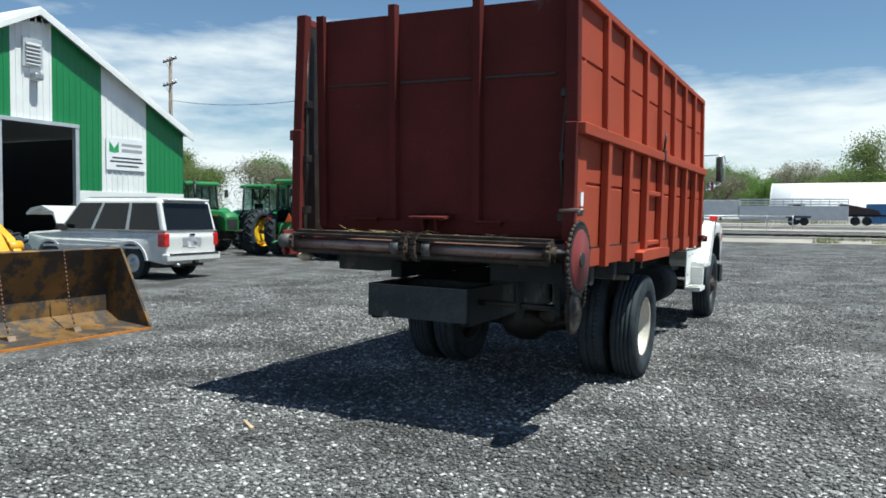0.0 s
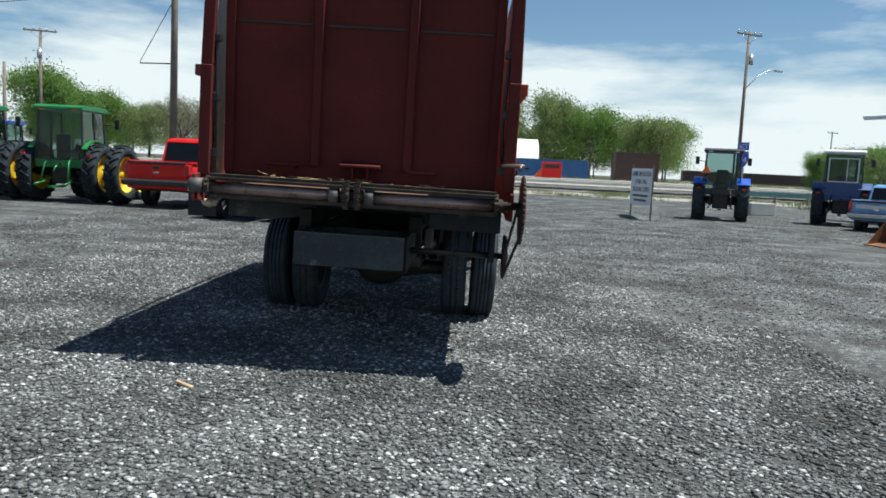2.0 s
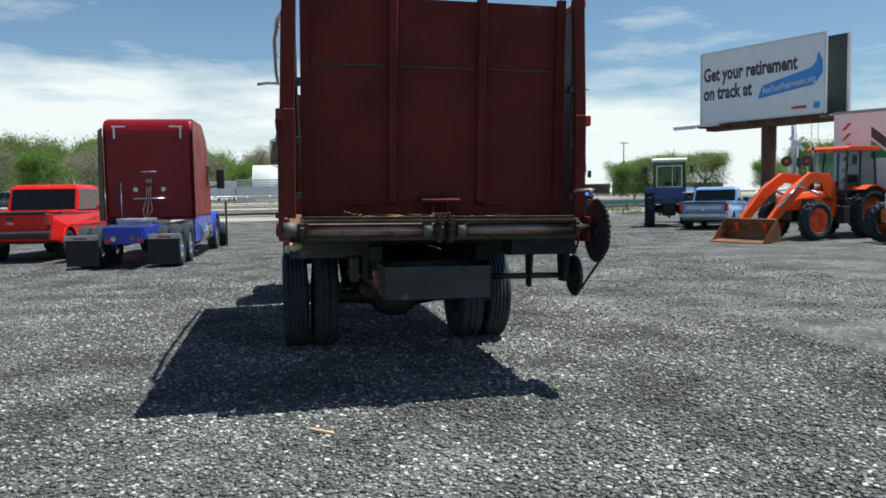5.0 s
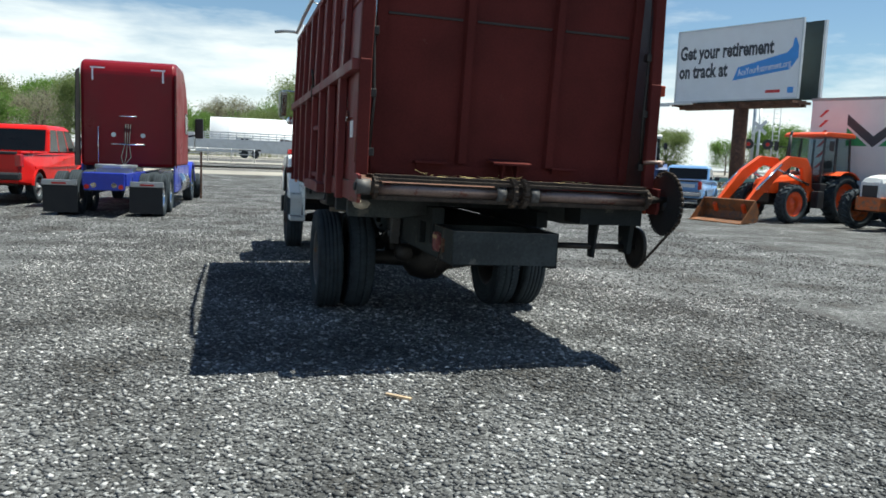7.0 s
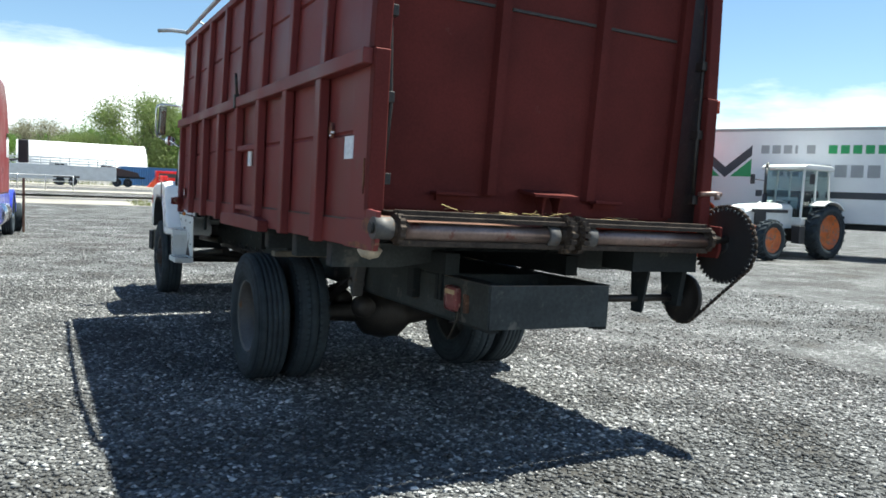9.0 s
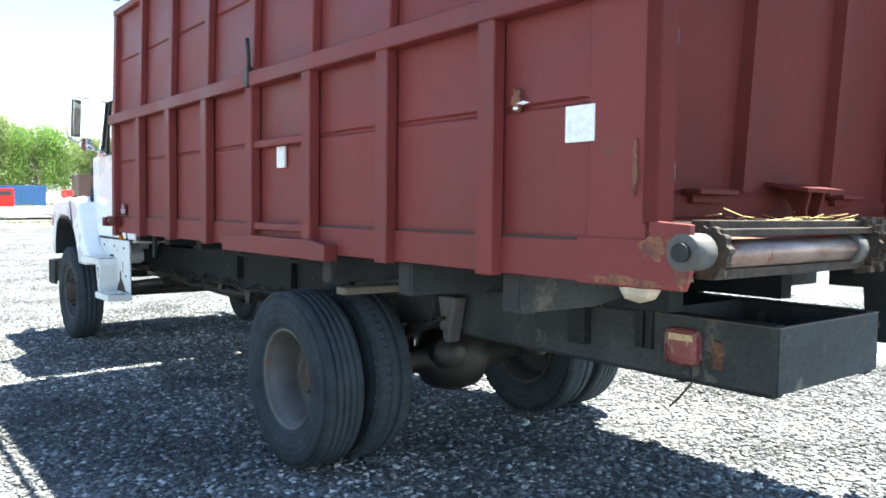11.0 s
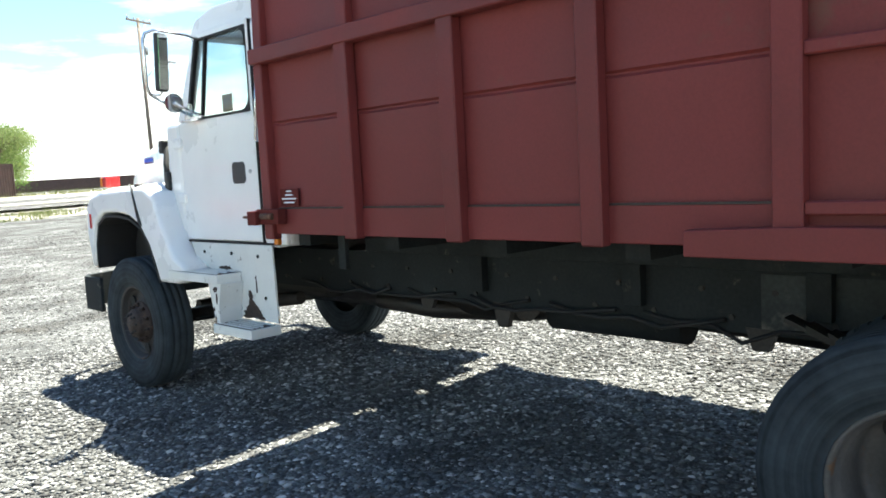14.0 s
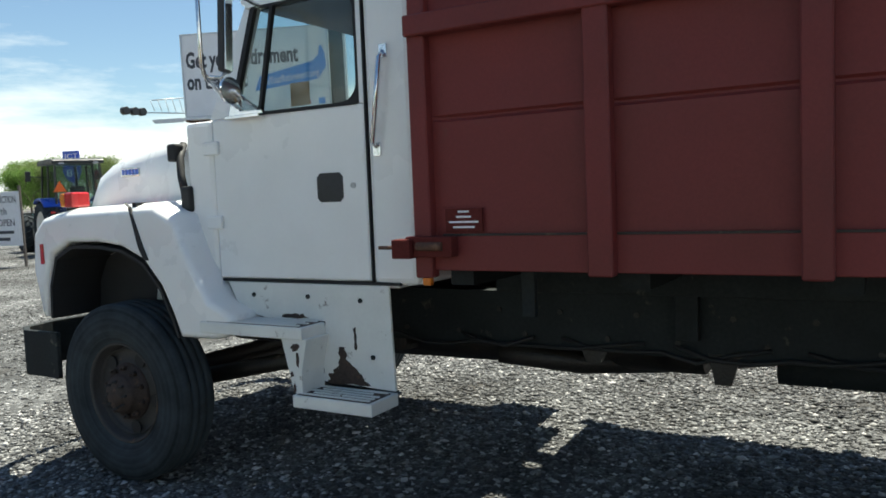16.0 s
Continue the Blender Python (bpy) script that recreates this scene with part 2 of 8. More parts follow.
def tyre_mat():
    """Weathered rubber, greyed in rings round the axle, dusty in patches."""
    m = bpy.data.materials.new("tyre_rubber")
    m.use_nodes = True
    nt = m.node_tree
    N, L = nt.nodes, nt.links
    b = N["Principled BSDF"]
    co = N.new("ShaderNodeTexCoord")
    sq = N.new("ShaderNodeVectorMath")
    sq.operation = "MULTIPLY"
    sq.inputs[1].default_value = (0, 1, 1)
    L.new(co.outputs["Object"], sq.inputs[0])
    ln = N.new("ShaderNodeVectorMath")
    ln.operation = "LENGTH"
    L.new(sq.outputs[0], ln.inputs[0])
    rings = N.new("ShaderNodeTexNoise")
    rings.noise_dimensions = "1D"
    rings.inputs["Scale"].default_value, rings.inputs["Detail"].default_value = 26, 5
    L.new(ln.outputs["Value"], rings.inputs["W"])
    dust = N.new("ShaderNodeTexNoise")
    dust.inputs["Scale"].default_value, dust.inputs["Detail"].default_value, dust.inputs["Roughness"].default_value = 6, 7, 0.65
    L.new(co.outputs["Object"], dust.inputs[0])
    av = N.new("ShaderNodeMix")
    av.inputs[0].default_value = 0.5
    L.new(rings.outputs[0], av.inputs[2]), L.new(dust.outputs[0], av.inputs[3])
    rp = N.new("ShaderNodeValToRGB")
    e = rp.color_ramp.elements
    e[0].position, e[0].color = 0.36, (0.014, 0.0175, 0.02, 1)
    e[1].position, e[1].color = 0.66, (0.052, 0.066, 0.076, 1)
    L.new(av.outputs[0], rp.inputs[0]), L.new(rp.outputs[0], b.inputs["Base Color"])
    b.inputs["Roughness"].default_value, b.inputs["Specular IOR Level"].default_value = 0.85, 0.2
    bp = N.new("ShaderNodeBump")
    bp.inputs["Strength"].default_value, bp.inputs["Distance"].default_value = 0.25, 0.01
    L.new(rings.outputs[0], bp.inputs["Height"]), L.new(bp.outputs[0], b.inputs["Normal"])
    return m


M_TIRE = tyre_mat()
M_RIMDUST = mat("dusty_rim_steel", (0.105, 0.10, 0.096), 0.6, metal=0.25, vary=0.3, scale=6, dirt=(0.16, 0.09, 0.05), dirt_at=0.6)
M_RIMDARK = mat("dark_rim_steel", (0.035, 0.033, 0.033), 0.6, vary=0.4, scale=7, dirt=(0.12, 0.07, 0.045), dirt_at=0.6)
M_RIMCREAM = mat("cream_rim_paint", (0.55, 0.52, 0.44), 0.5, vary=0.15, scale=5, dirt=(0.25, 0.18, 0.11), dirt_at=0.66)
M_HUBRUST = mat("rusty_hub", (0.13, 0.078, 0.052), 0.8, vary=0.4, grain=0.3, scale=8, bump=0.4)
M_HUBREAR = mat("brown_axle_hub", (0.085, 0.056, 0.04), 0.8, vary=0.45, grain=0.3, scale=9, bump=0.5, dirt=(0.05, 0.045, 0.04), dirt_at=0.52)
M_HUBDARK = mat("dark_rust_hub", (0.05, 0.034, 0.028), 0.7, metal=0.2, vary=0.45, grain=0.3, scale=10, bump=0.5, dirt=(0.14, 0.08, 0.05), dirt_at=0.6)
M_CHROME = mat("chrome", (0.72, 0.73, 0.75), 0.14, metal=1.0, vary=0.06, scale=5)
M_STEEL = mat("bare_steel", (0.45, 0.46, 0.47), 0.4, metal=0.8, vary=0.15, scale=5)
M_ALU = mat("aluminium_sheet", (0.56, 0.58, 0.60), 0.42, metal=0.55, vary=0.12, scale=2)
M_BLACK = mat("black_rubber", (0.015, 0.015, 0.016), 0.7, vary=0.3, scale=6)
M_BLACKP = mat("black_plastic", (0.03, 0.03, 0.032), 0.45, vary=0.3, scale=5)
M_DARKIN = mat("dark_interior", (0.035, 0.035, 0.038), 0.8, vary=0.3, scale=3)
M_GLASS = glass_mat("window_glass", (0.8, 0.9, 0.88), 0.85, 0.012)
M_GLASSD = mat("tinted_glass", (0.008, 0.009, 0.010), 0.06, vary=0.1, grain=0.0, spec=0.3)
M_GLASSC = glass_mat("clear_cab_glass", (0.93, 0.98, 0.97), 0.93)
M_MIRROR = mat("mirror_glass", (0.8, 0.8, 0.8), 0.05, metal=1.0, vary=0.02)
M_RED = mat("bright_red_paint", (0.66, 0.012, 0.010), 0.35, vary=0.06, grain=0.03, scale=2, coat=0.15, spec=0.3)
M_SEMIRED = mat("deep_red_paint", (0.19, 0.004, 0.010), 0.35, vary=0.12, grain=0.04, scale=1.5, spec=0.3)
M_SEMIBLUE = mat("blue_frame_paint", (0.025, 0.05, 0.42), 0.35, vary=0.12, scale=3, coat=0.3)
M_SUV = mat("silver_white_paint", (0.62, 0.62, 0.60), 0.28, vary=0.04, grain=0.02, scale=2, coat=0.6)
M_GREYCAR = mat("dark_grey_paint", (0.10, 0.115, 0.13), 0.25, vary=0.06, scale=2, coat=0.6)
M_JD = mat("farm_green_paint", (0.02, 0.17, 0.04), 0.38, vary=0.15, grain=0.06, scale=2.5, coat=0.2)
M_JDY = mat("farm_yellow_paint", (0.72, 0.46, 0.02), 0.42, vary=0.15, grain=0.06, scale=3)
M_NHB = mat("royal_blue_paint", (0.02, 0.09, 0.50), 0.32, vary=0.1, scale=2.5, coat=0.3)
M_FORDB = mat("deep_blue_paint", (0.03, 0.07, 0.20), 0.4, vary=0.15, scale=2.5)
M_PICKB = mat("faded_blue_paint", (0.16, 0.32, 0.58), 0.35, vary=0.08, scale=2, coat=0.4)
M_ORANGE = mat("orange_paint", (0.74, 0.082, 0.012), 0.38, vary=0.12, grain=0.05, scale=2.5, coat=0.2)
M_ORWORN = mat("worn_orange_paint", (0.52, 0.13, 0.03), 0.5, vary=0.25, scale=4, dirt=(0.22, 0.13, 0.085), dirt_at=0.5)
M_BUCKET = mat("bare_worn_bucket_steel", (0.24, 0.17, 0.12), 0.5, metal=0.4, vary=0.35, scale=4)
M_CAT = mat("loader_yellow_paint", (0.70, 0.33, 0.015), 0.45, vary=0.18, grain=0.08, scale=3, dirt=(0.20, 0.11, 0.05), dirt_at=0.64)
M_CATBKT = mat("worn_yellow_bucket_paint", (0.15, 0.08, 0.022), 0.6, vary=0.5, grain=0.2, scale=2.0, dirt=(0.04, 0.034, 0.03), dirt_at=0.46)
M_OFFWH = mat("off_white_paint", (0.70, 0.70, 0.67), 0.42, vary=0.08, scale=3)
M_GRNSID = mat("green_siding", (0.015, 0.19, 0.058), 0.42, vary=0.1, grain=0.04, scale=1.2)
M_WHSID = mat("white_siding", (0.72, 0.73, 0.72), 0.5, vary=0.07, scale=1.2)
M_TARP = mat("white_fabric_roof", (0.80, 0.81, 0.82), 0.7, vary=0.05, scale=0.5)
M_WOODP = mat("weathered_pole_wood", (0.19, 0.155, 0.125), 0.9, vary=0.3, grain=0.3, scale=2, fine=40)
M_CONC = mat("grey_concrete", (0.40, 0.40, 0.385), 0.9, vary=0.15, grain=0.15, scale=2, fine=40)
M_SIGNW = mat("white_sign_board", (0.76, 0.77, 0.78), 0.5, vary=0.04, scale=2)
M_INK = mat("black_print", (0.05, 0.055, 0.065), 0.6, vary=0.1)
M_INKB = mat("blue_print", (0.06, 0.27, 0.66), 0.5, vary=0.06)
M_INKR = mat("red_print", (0.55, 0.03, 0.03), 0.5, vary=0.06)
M_INKG = mat("green_print", (0.03, 0.30, 0.10), 0.5, vary=0.06)
M_INKGR = mat("grey_print", (0.32, 0.33, 0.34), 0.6, vary=0.06)
M_BROWN = mat("brown_steel_container", (0.085, 0.05, 0.042), 0.65, vary=0.3, scale=1.2)
M_BLUEC = mat("blue_steel_container", (0.04, 0.14, 0.33), 0.5, vary=0.15, scale=1.2)
M_BARK = mat("bark", (0.11, 0.085, 0.065), 0.95, vary=0.3, scale=3)
M_LEAF = leaf_mat("leaves_spring_green", (0.095, 0.185, 0.035), (0.17, 0.28, 0.06))
M_LEAF2 = leaf_mat("leaves_olive", (0.125, 0.18, 0.055), (0.205, 0.255, 0.09))
M_LEAF3 = leaf_mat("leaves_grey_buds", (0.17, 0.17, 0.115), (0.31, 0.30, 0.2))
M_STRAW = mat("straw", (0.62, 0.47, 0.2), 0.8, vary=0.3, rand=0.3)
M_LAMPR = mat("red_lens", (0.5, 0.02, 0.02), 0.2, vary=0.1, coat=0.5)
M_LAMPO = mat("amber_lens", (0.75, 0.22, 0.02), 0.2, vary=0.1, coat=0.5)
M_LAMPW = mat("clear_lens", (0.7, 0.7, 0.72), 0.15, vary=0.05, coat=0.5)
M_PAPER = mat("paper", (0.82, 0.83, 0.84), 0.8, vary=0.04)
M_TEAL = mat("faded_teal_paint", (0.10, 0.22, 0.22), 0.6, vary=0.2)

# ---- building tools ----
def bx(bm, x0, x1, y0, y1, z0, z1, bev=0.0):
    vs = [bm.verts.new((x, y, z)) for x in (x0, x1) for y in (y0, y1) for z in (z0, z1)]
    fs = [bm.faces.new([vs[i] for i in q]) for q in ((0, 1, 3, 2), (4, 6, 7, 5), (0, 4, 5, 1), (2, 3, 7, 6), (0, 2, 6, 4), (1, 5, 7, 3))]
    if bev:
        es = {e for f in fs for e in f.edges}
        bmesh.ops.bevel(bm, geom=list(es), offset=bev, segments=2, affect="EDGES", profile=0.5)
    return bm


def box(x0, x1, y0, y1, z0, z1, bev=0.0):
    return bx(bmesh.new(), x0, x1, y0, y1, z0, z1, bev)


def rod(bm, p0, p1, r0, r1=None, n=10, caps=True):
    p0, p1 = Vector(p0), Vector(p1)
    r1 = r0 if r1 is None else r1
    d = (p1 - p0).normalized()
    a = d.orthogonal().normalized()
    b = d.cross(a)
    ring = lambda p, r: [bm.verts.new(p + (a * math.cos(k * 2 * math.pi / n) + b * math.sin(k * 2 * math.pi / n)) * r) for k in range(n)]
    A, B = ring(p0, r0), ring(p1, r1)
    for k in range(n):
        bm.faces.new((A[k], A[(k + 1) % n], B[(k + 1) % n], B[k])).smooth = True
    if caps:
        bm.faces.new(A[::-1]), bm.faces.new(B)
    return bm


def pipe(bm, pts, r, n=8):
    """A bent pipe through the points."""
    pts = [Vector(p) for p in pts]
    rings = []
    up = None
    for i, p in enumerate(pts):
        d = (pts[min(i + 1, len(pts) - 1)] - pts[max(i - 1, 0)]).normalized()
        a = d.orthogonal().normalized() if up is None else (up - d * up.dot(d)).normalized()
        up = a
        b = d.cross(a)
        rings.append([bm.verts.new(p + (a * math.cos(k * 2 * math.pi / n) + b * math.sin(k * 2 * math.pi / n)) * r) for k in range(n)])
    for A, B in zip(rings, rings[1:]):
        for k in range(n):
            bm.faces.new((A[k], A[(k + 1) % n], B[(k + 1) % n], B[k])).smooth = True
    bm.faces.new(rings[0][::-1]), bm.faces.new(rings[-1])
    return bm


def prism(bm, pts, a, b, axis="x", bev=0.0, inset=0.0):
    """A closed outline drawn in the two other axes, pushed out from a to b."""
    def at(p, c):
        return {"x": (c, p[0], p[1]), "y": (p[0], c, p[1]), "z": (p[0], p[1], c)}[axis]
    A = [bm.verts.new(at(p, a)) for p in pts]
    B = [bm.verts.new(at(p, b)) for p in pts]
    n = len(pts)
    fs = [bm.faces.new(A[::-1]), bm.faces.new(B)]
    for k in range(n):
        fs.append(bm.faces.new((A[k], A[(k + 1) % n], B[(k + 1) % n], B[k])))
    bmesh.ops.recalc_face_normals(bm, faces=fs)
    if bev:
        es = {e for f in fs for e in f.edges}
        bmesh.ops.bevel(bm, geom=list(es), offset=bev, segments=2, affect="EDGES", profile=0.5)
    return bm


def lathe(bm, prof, centre=(0, 0, 0), axis="x", n=32, close=False):
    """A profile of (along, radius) turned round an axis through the centre."""
    c = Vector(centre)
    def at(u, r, k):
        s, t = math.sin(k * 2 * math.pi / n) * r, math.cos(k * 2 * math.pi / n) * r
        return c + Vector({"x": (u, s, t), "y": (s, u, t), "z": (s, t, u)}[axis])
    rings = [[bm.verts.new(at(u, r, k)) for k in range(n)] for u, r in prof]
    pairs = list(zip(rings, rings[1:]))
    if close:
        pairs.append((rings[-1], rings[0]))
    fs = []
    for A, B in pairs:
        for k in range(n):
            f = bm.faces.new((A[k], A[(k + 1) % n], B[(k + 1) % n], B[k]))
            f.smooth = True
            fs.append(f)
    bmesh.ops.recalc_face_normals(bm, faces=fs)
    return bm


def loft(bm, rings, caps=True, smooth=False):
    R = [[bm.verts.new(p) for p in r] for r in rings]
    n = len(R[0])
    fs = []
    for A, B in zip(R, R[1:]):
        for k in range(n):
            f = bm.faces.new((A[k], A[(k + 1) % n], B[(k + 1) % n], B[k]))
            f.smooth = smooth
            fs.append(f)
    if caps:
        fs += [bm.faces.new(R[0][::-1]), bm.faces.new(R[-1])]
    bmesh.ops.recalc_face_normals(bm, faces=fs)
    return bm


def mesh_of(name, bm, material):
    me = bpy.data.meshes.new(name)
    bm.to_mesh(me)
    bm.free()
    me.materials.append(material)
    return me


def part(name, bm, material, parent, label="", shadow=True):
    """One mesh under a thing, in the thing's own frame."""
    ob = new(name, mesh_of(name, bm, material))
    ob.parent = parent
    if label:
        ob["label"] = label
    ob.visible_shadow = shadow
    return ob


def thing(name, m, label, category, group="", kind=""):
    ob = new(name)
    ob.empty_display_size = 0.3
    ob.matrix_basis = m
    return tagged(ob, label, category, group, kind)


def single(name, bm, material, m, label, category, group="", kind=""):
    ob = new(name, mesh_of(name, bm, material))
    ob.matrix_basis = m
    return tagged(ob, label, category, group, kind)


def words(name, text, size, material, parent, m, wide=None, label="", thick=0.004, bold=0.0):
    """Flat lettering as a mesh, its baseline's start at m, drawn in m's x-y plane."""
    cu = bpy.data.curves.new(name, "FONT")
    cu.body, cu.size, cu.extrude, cu.resolution_u, cu.offset = text, size, thick, 2, bold
    tmp = bpy.data.objects.new(name, cu)
    scene.collection.objects.link(tmp)
    me = bpy.data.meshes.new_from_object(tmp.evaluated_get(bpy.context.evaluated_depsgraph_get()))
    bpy.data.objects.remove(tmp)
    if wide:
        w = max(v.co.x for v in me.vertices)
        for v in me.vertices:
            v.co.x *= wide / w
    me.materials.append(material)
    ob = new(name, me)
    ob.parent, ob.matrix_basis = parent, m
    if label:
        ob["label"] = label
    return ob


def smooth01(u):
    u = max(0.0, min(1.0, u))
    return u * u * (3 - 2 * u)


def gz(x, y):
    """The lie of the land: level yard, rising gently to the highway."""
    return 0.45 * smooth01((y - 32) / 16) + 0.5 * smooth01((y - 56) / 22)


def at(x, y, yaw=0, z=0.0):
    return pose(x, y, gz(x, y) + z, 0, 0, yaw)

# ---- ground and road ----
def strip_sheet(name, xs, ys, material, lift=0.0, rough=0.0, thick=0.0):
    bm = bmesh.new()
    grid = [[bm.verts.new((x, y, gz(x, y) + lift + rough * (noise.noise((x * 0.5, y * 0.5, 0)) + 0.4 * noise.noise((x * 2.1, y * 2.1, 3))))) for y in ys] for x in xs]
    for a, b in zip(grid, grid[1:]):
        for k in range(len(ys) - 1):
            bm.faces.new((a[k], b[k], b[k + 1], a[k + 1])).smooth = True
    if thick:
        bmesh.ops.solidify(bm, geom=bm.faces[:], thickness=-thick)
    return bm


far = [60, 80, 110, 160, 240, 400, 800, 2500]
near = list(np.arange(-30, 50, 1.0))
ground = new("ground", mesh_of("ground", strip_sheet("ground", [-v for v in far[::-1]] + [-45] + near + [50, 55] + far, [-2500, -600, -150, -60, -40] + near + list(np.arange(50, 90, 4)) + [100, 130, 200, 400, 900, 2500], M_GRAVEL), M_GRAVEL))
tagged(ground, "grey crushed gravel yard with dark worn patches", "gravel yard", kind="structure")
XS = [-600, -300, -150, -80, -40, -20, 0, 20, 40, 80, 150, 300, 600]
tagged(new("road", mesh_of("road", strip_sheet("road", XS, [48.5, 52, 56, 60, 63.5], M_ROAD, lift=0.03, thick=0.05), M_ROAD)), "pale grey asphalt highway beyond the yard", "road", kind="structure")
for y in (49.3, 55.85, 56.15, 62.6):
    tagged(new("road_line", mesh_of("road_line", strip_sheet("road_line", XS, [y, y + 0.13], M_LINE, lift=0.036), M_LINE)), "thin worn pale painted road line", "road line", kind="structure")
tagged(new("pavement", mesh_of("pavement", strip_sheet("pavement", XS, [41.0, 44, 48.4], M_DRYDIRT, lift=0.012), M_DRYDIRT)), "dry tan dirt verge beside the highway", "verge", kind="structure")
tagged(new("pavement", mesh_of("pavement", strip_sheet("pavement", XS, [63.6, 75, 100, 140, 190], M_DRYDIRT, lift=0.012), M_DRYDIRT)), "dry tan dirt lot beyond the highway", "dirt lot", kind="structure")

# ---- the farm truck ----
truck = thing("farm_truck", LEAN, "old farm truck with white cab and oxblood ribbed silage box", "truck")
Y_FRONT, Z_LOW, Z_RAIL, Z_TOP = 5.835, 1.245, 2.29, 3.2
RIBS = [5.03, 4.315, 3.60, 2.885, 2.17, 1.455, 0.74]


def lean_x(z):
    """The upper boards lean inwards a little."""
    return 0.0 if z < Z_RAIL else 0.022 * (z - Z_RAIL) / (Z_TOP - Z_RAIL)


def crease_sheet(side, y0, y1, z0, zc, z1, bulge):
    """A thin sheet between two ribs, slightly dished, with one narrow crease across it."""
    bm = bmesh.new()
    zs = [z0, z0 + 0.03, z0 + 0.12, (z0 + zc) / 2, zc - 0.09, zc - 0.016, zc - 0.004, zc + 0.004, zc + 0.014, zc + 0.09, (zc + z1) / 2, z1 - 0.12, z1 - 0.03, z1]
    ds = [0, 0.1, 0.5, 1, 0.6, 0.3, 0.1, 0.1, 0.3, 0.6, 1, 0.5, 0.1, 0]
    rows = []
    for i in range(13):
        u = i / 12
        y = y0 + (y1 - y0) * u
        dish = bulge * min(1.0, 3.2 * u * (1 - u) + 0.1)
        groove = 0.015 * min(1.0, 9 * u, 9 * (1 - u))
        wob = 0.5 + noise.noise((y * 1.7, zc, side * 3))
        rows.append([bm.verts.new((side * (1.205 - lean_x(z) - dish * d * wob - (groove if k in (6, 7) else 0) + 0.003 * noise.noise((y * 2, z * 2, side))), y, z)) for k, (z, d) in enumerate(zip(zs, ds))])
    back = [[bm.verts.new((v.co.x - side * 0.012, v.co.y, v.co.z)) for v in r] for r in rows]
    m = len(zs)
    fs = []
    for R in (rows, back):
        for a, b in zip(R, R[1:]):
            fs += [bm.faces.new((a[k], b[k], b[k + 1], a[k + 1])) for k in range(m - 1)]
    for k in range(m - 1):
        for i in (0, -1):
            fs.append(bm.faces.new((rows[i][k], rows[i][k + 1], back[i][k + 1], back[i][k])))
    for i in range(12):
        for k in (0, -1):
            fs.append(bm.faces.new((rows[i][k], rows[i + 1][k], back[i + 1][k], back[i][k])))
    bmesh.ops.recalc_face_normals(bm, faces=fs)
    return bm


def slab(side, y0, y1, z0, z1, d0, d1, bev=0.006):
    """An upright bar on a side, from depth d0 to d1 beyond the sheet, following its lean."""
    bm = bmesh.new()
    pts = []
    for z in (z0, z1):
        pts.append([(side * (1.2 - lean_x(z) + d), y, z) for y, d in ((y0, d0), (y0, d1), (y1, d1), (y1, d0))])
    loft(bm, pts)
    if bev:
        bmesh.ops.bevel(bm, geom=bm.edges[:], offset=bev, segments=1, affect="EDGES")
    return bm


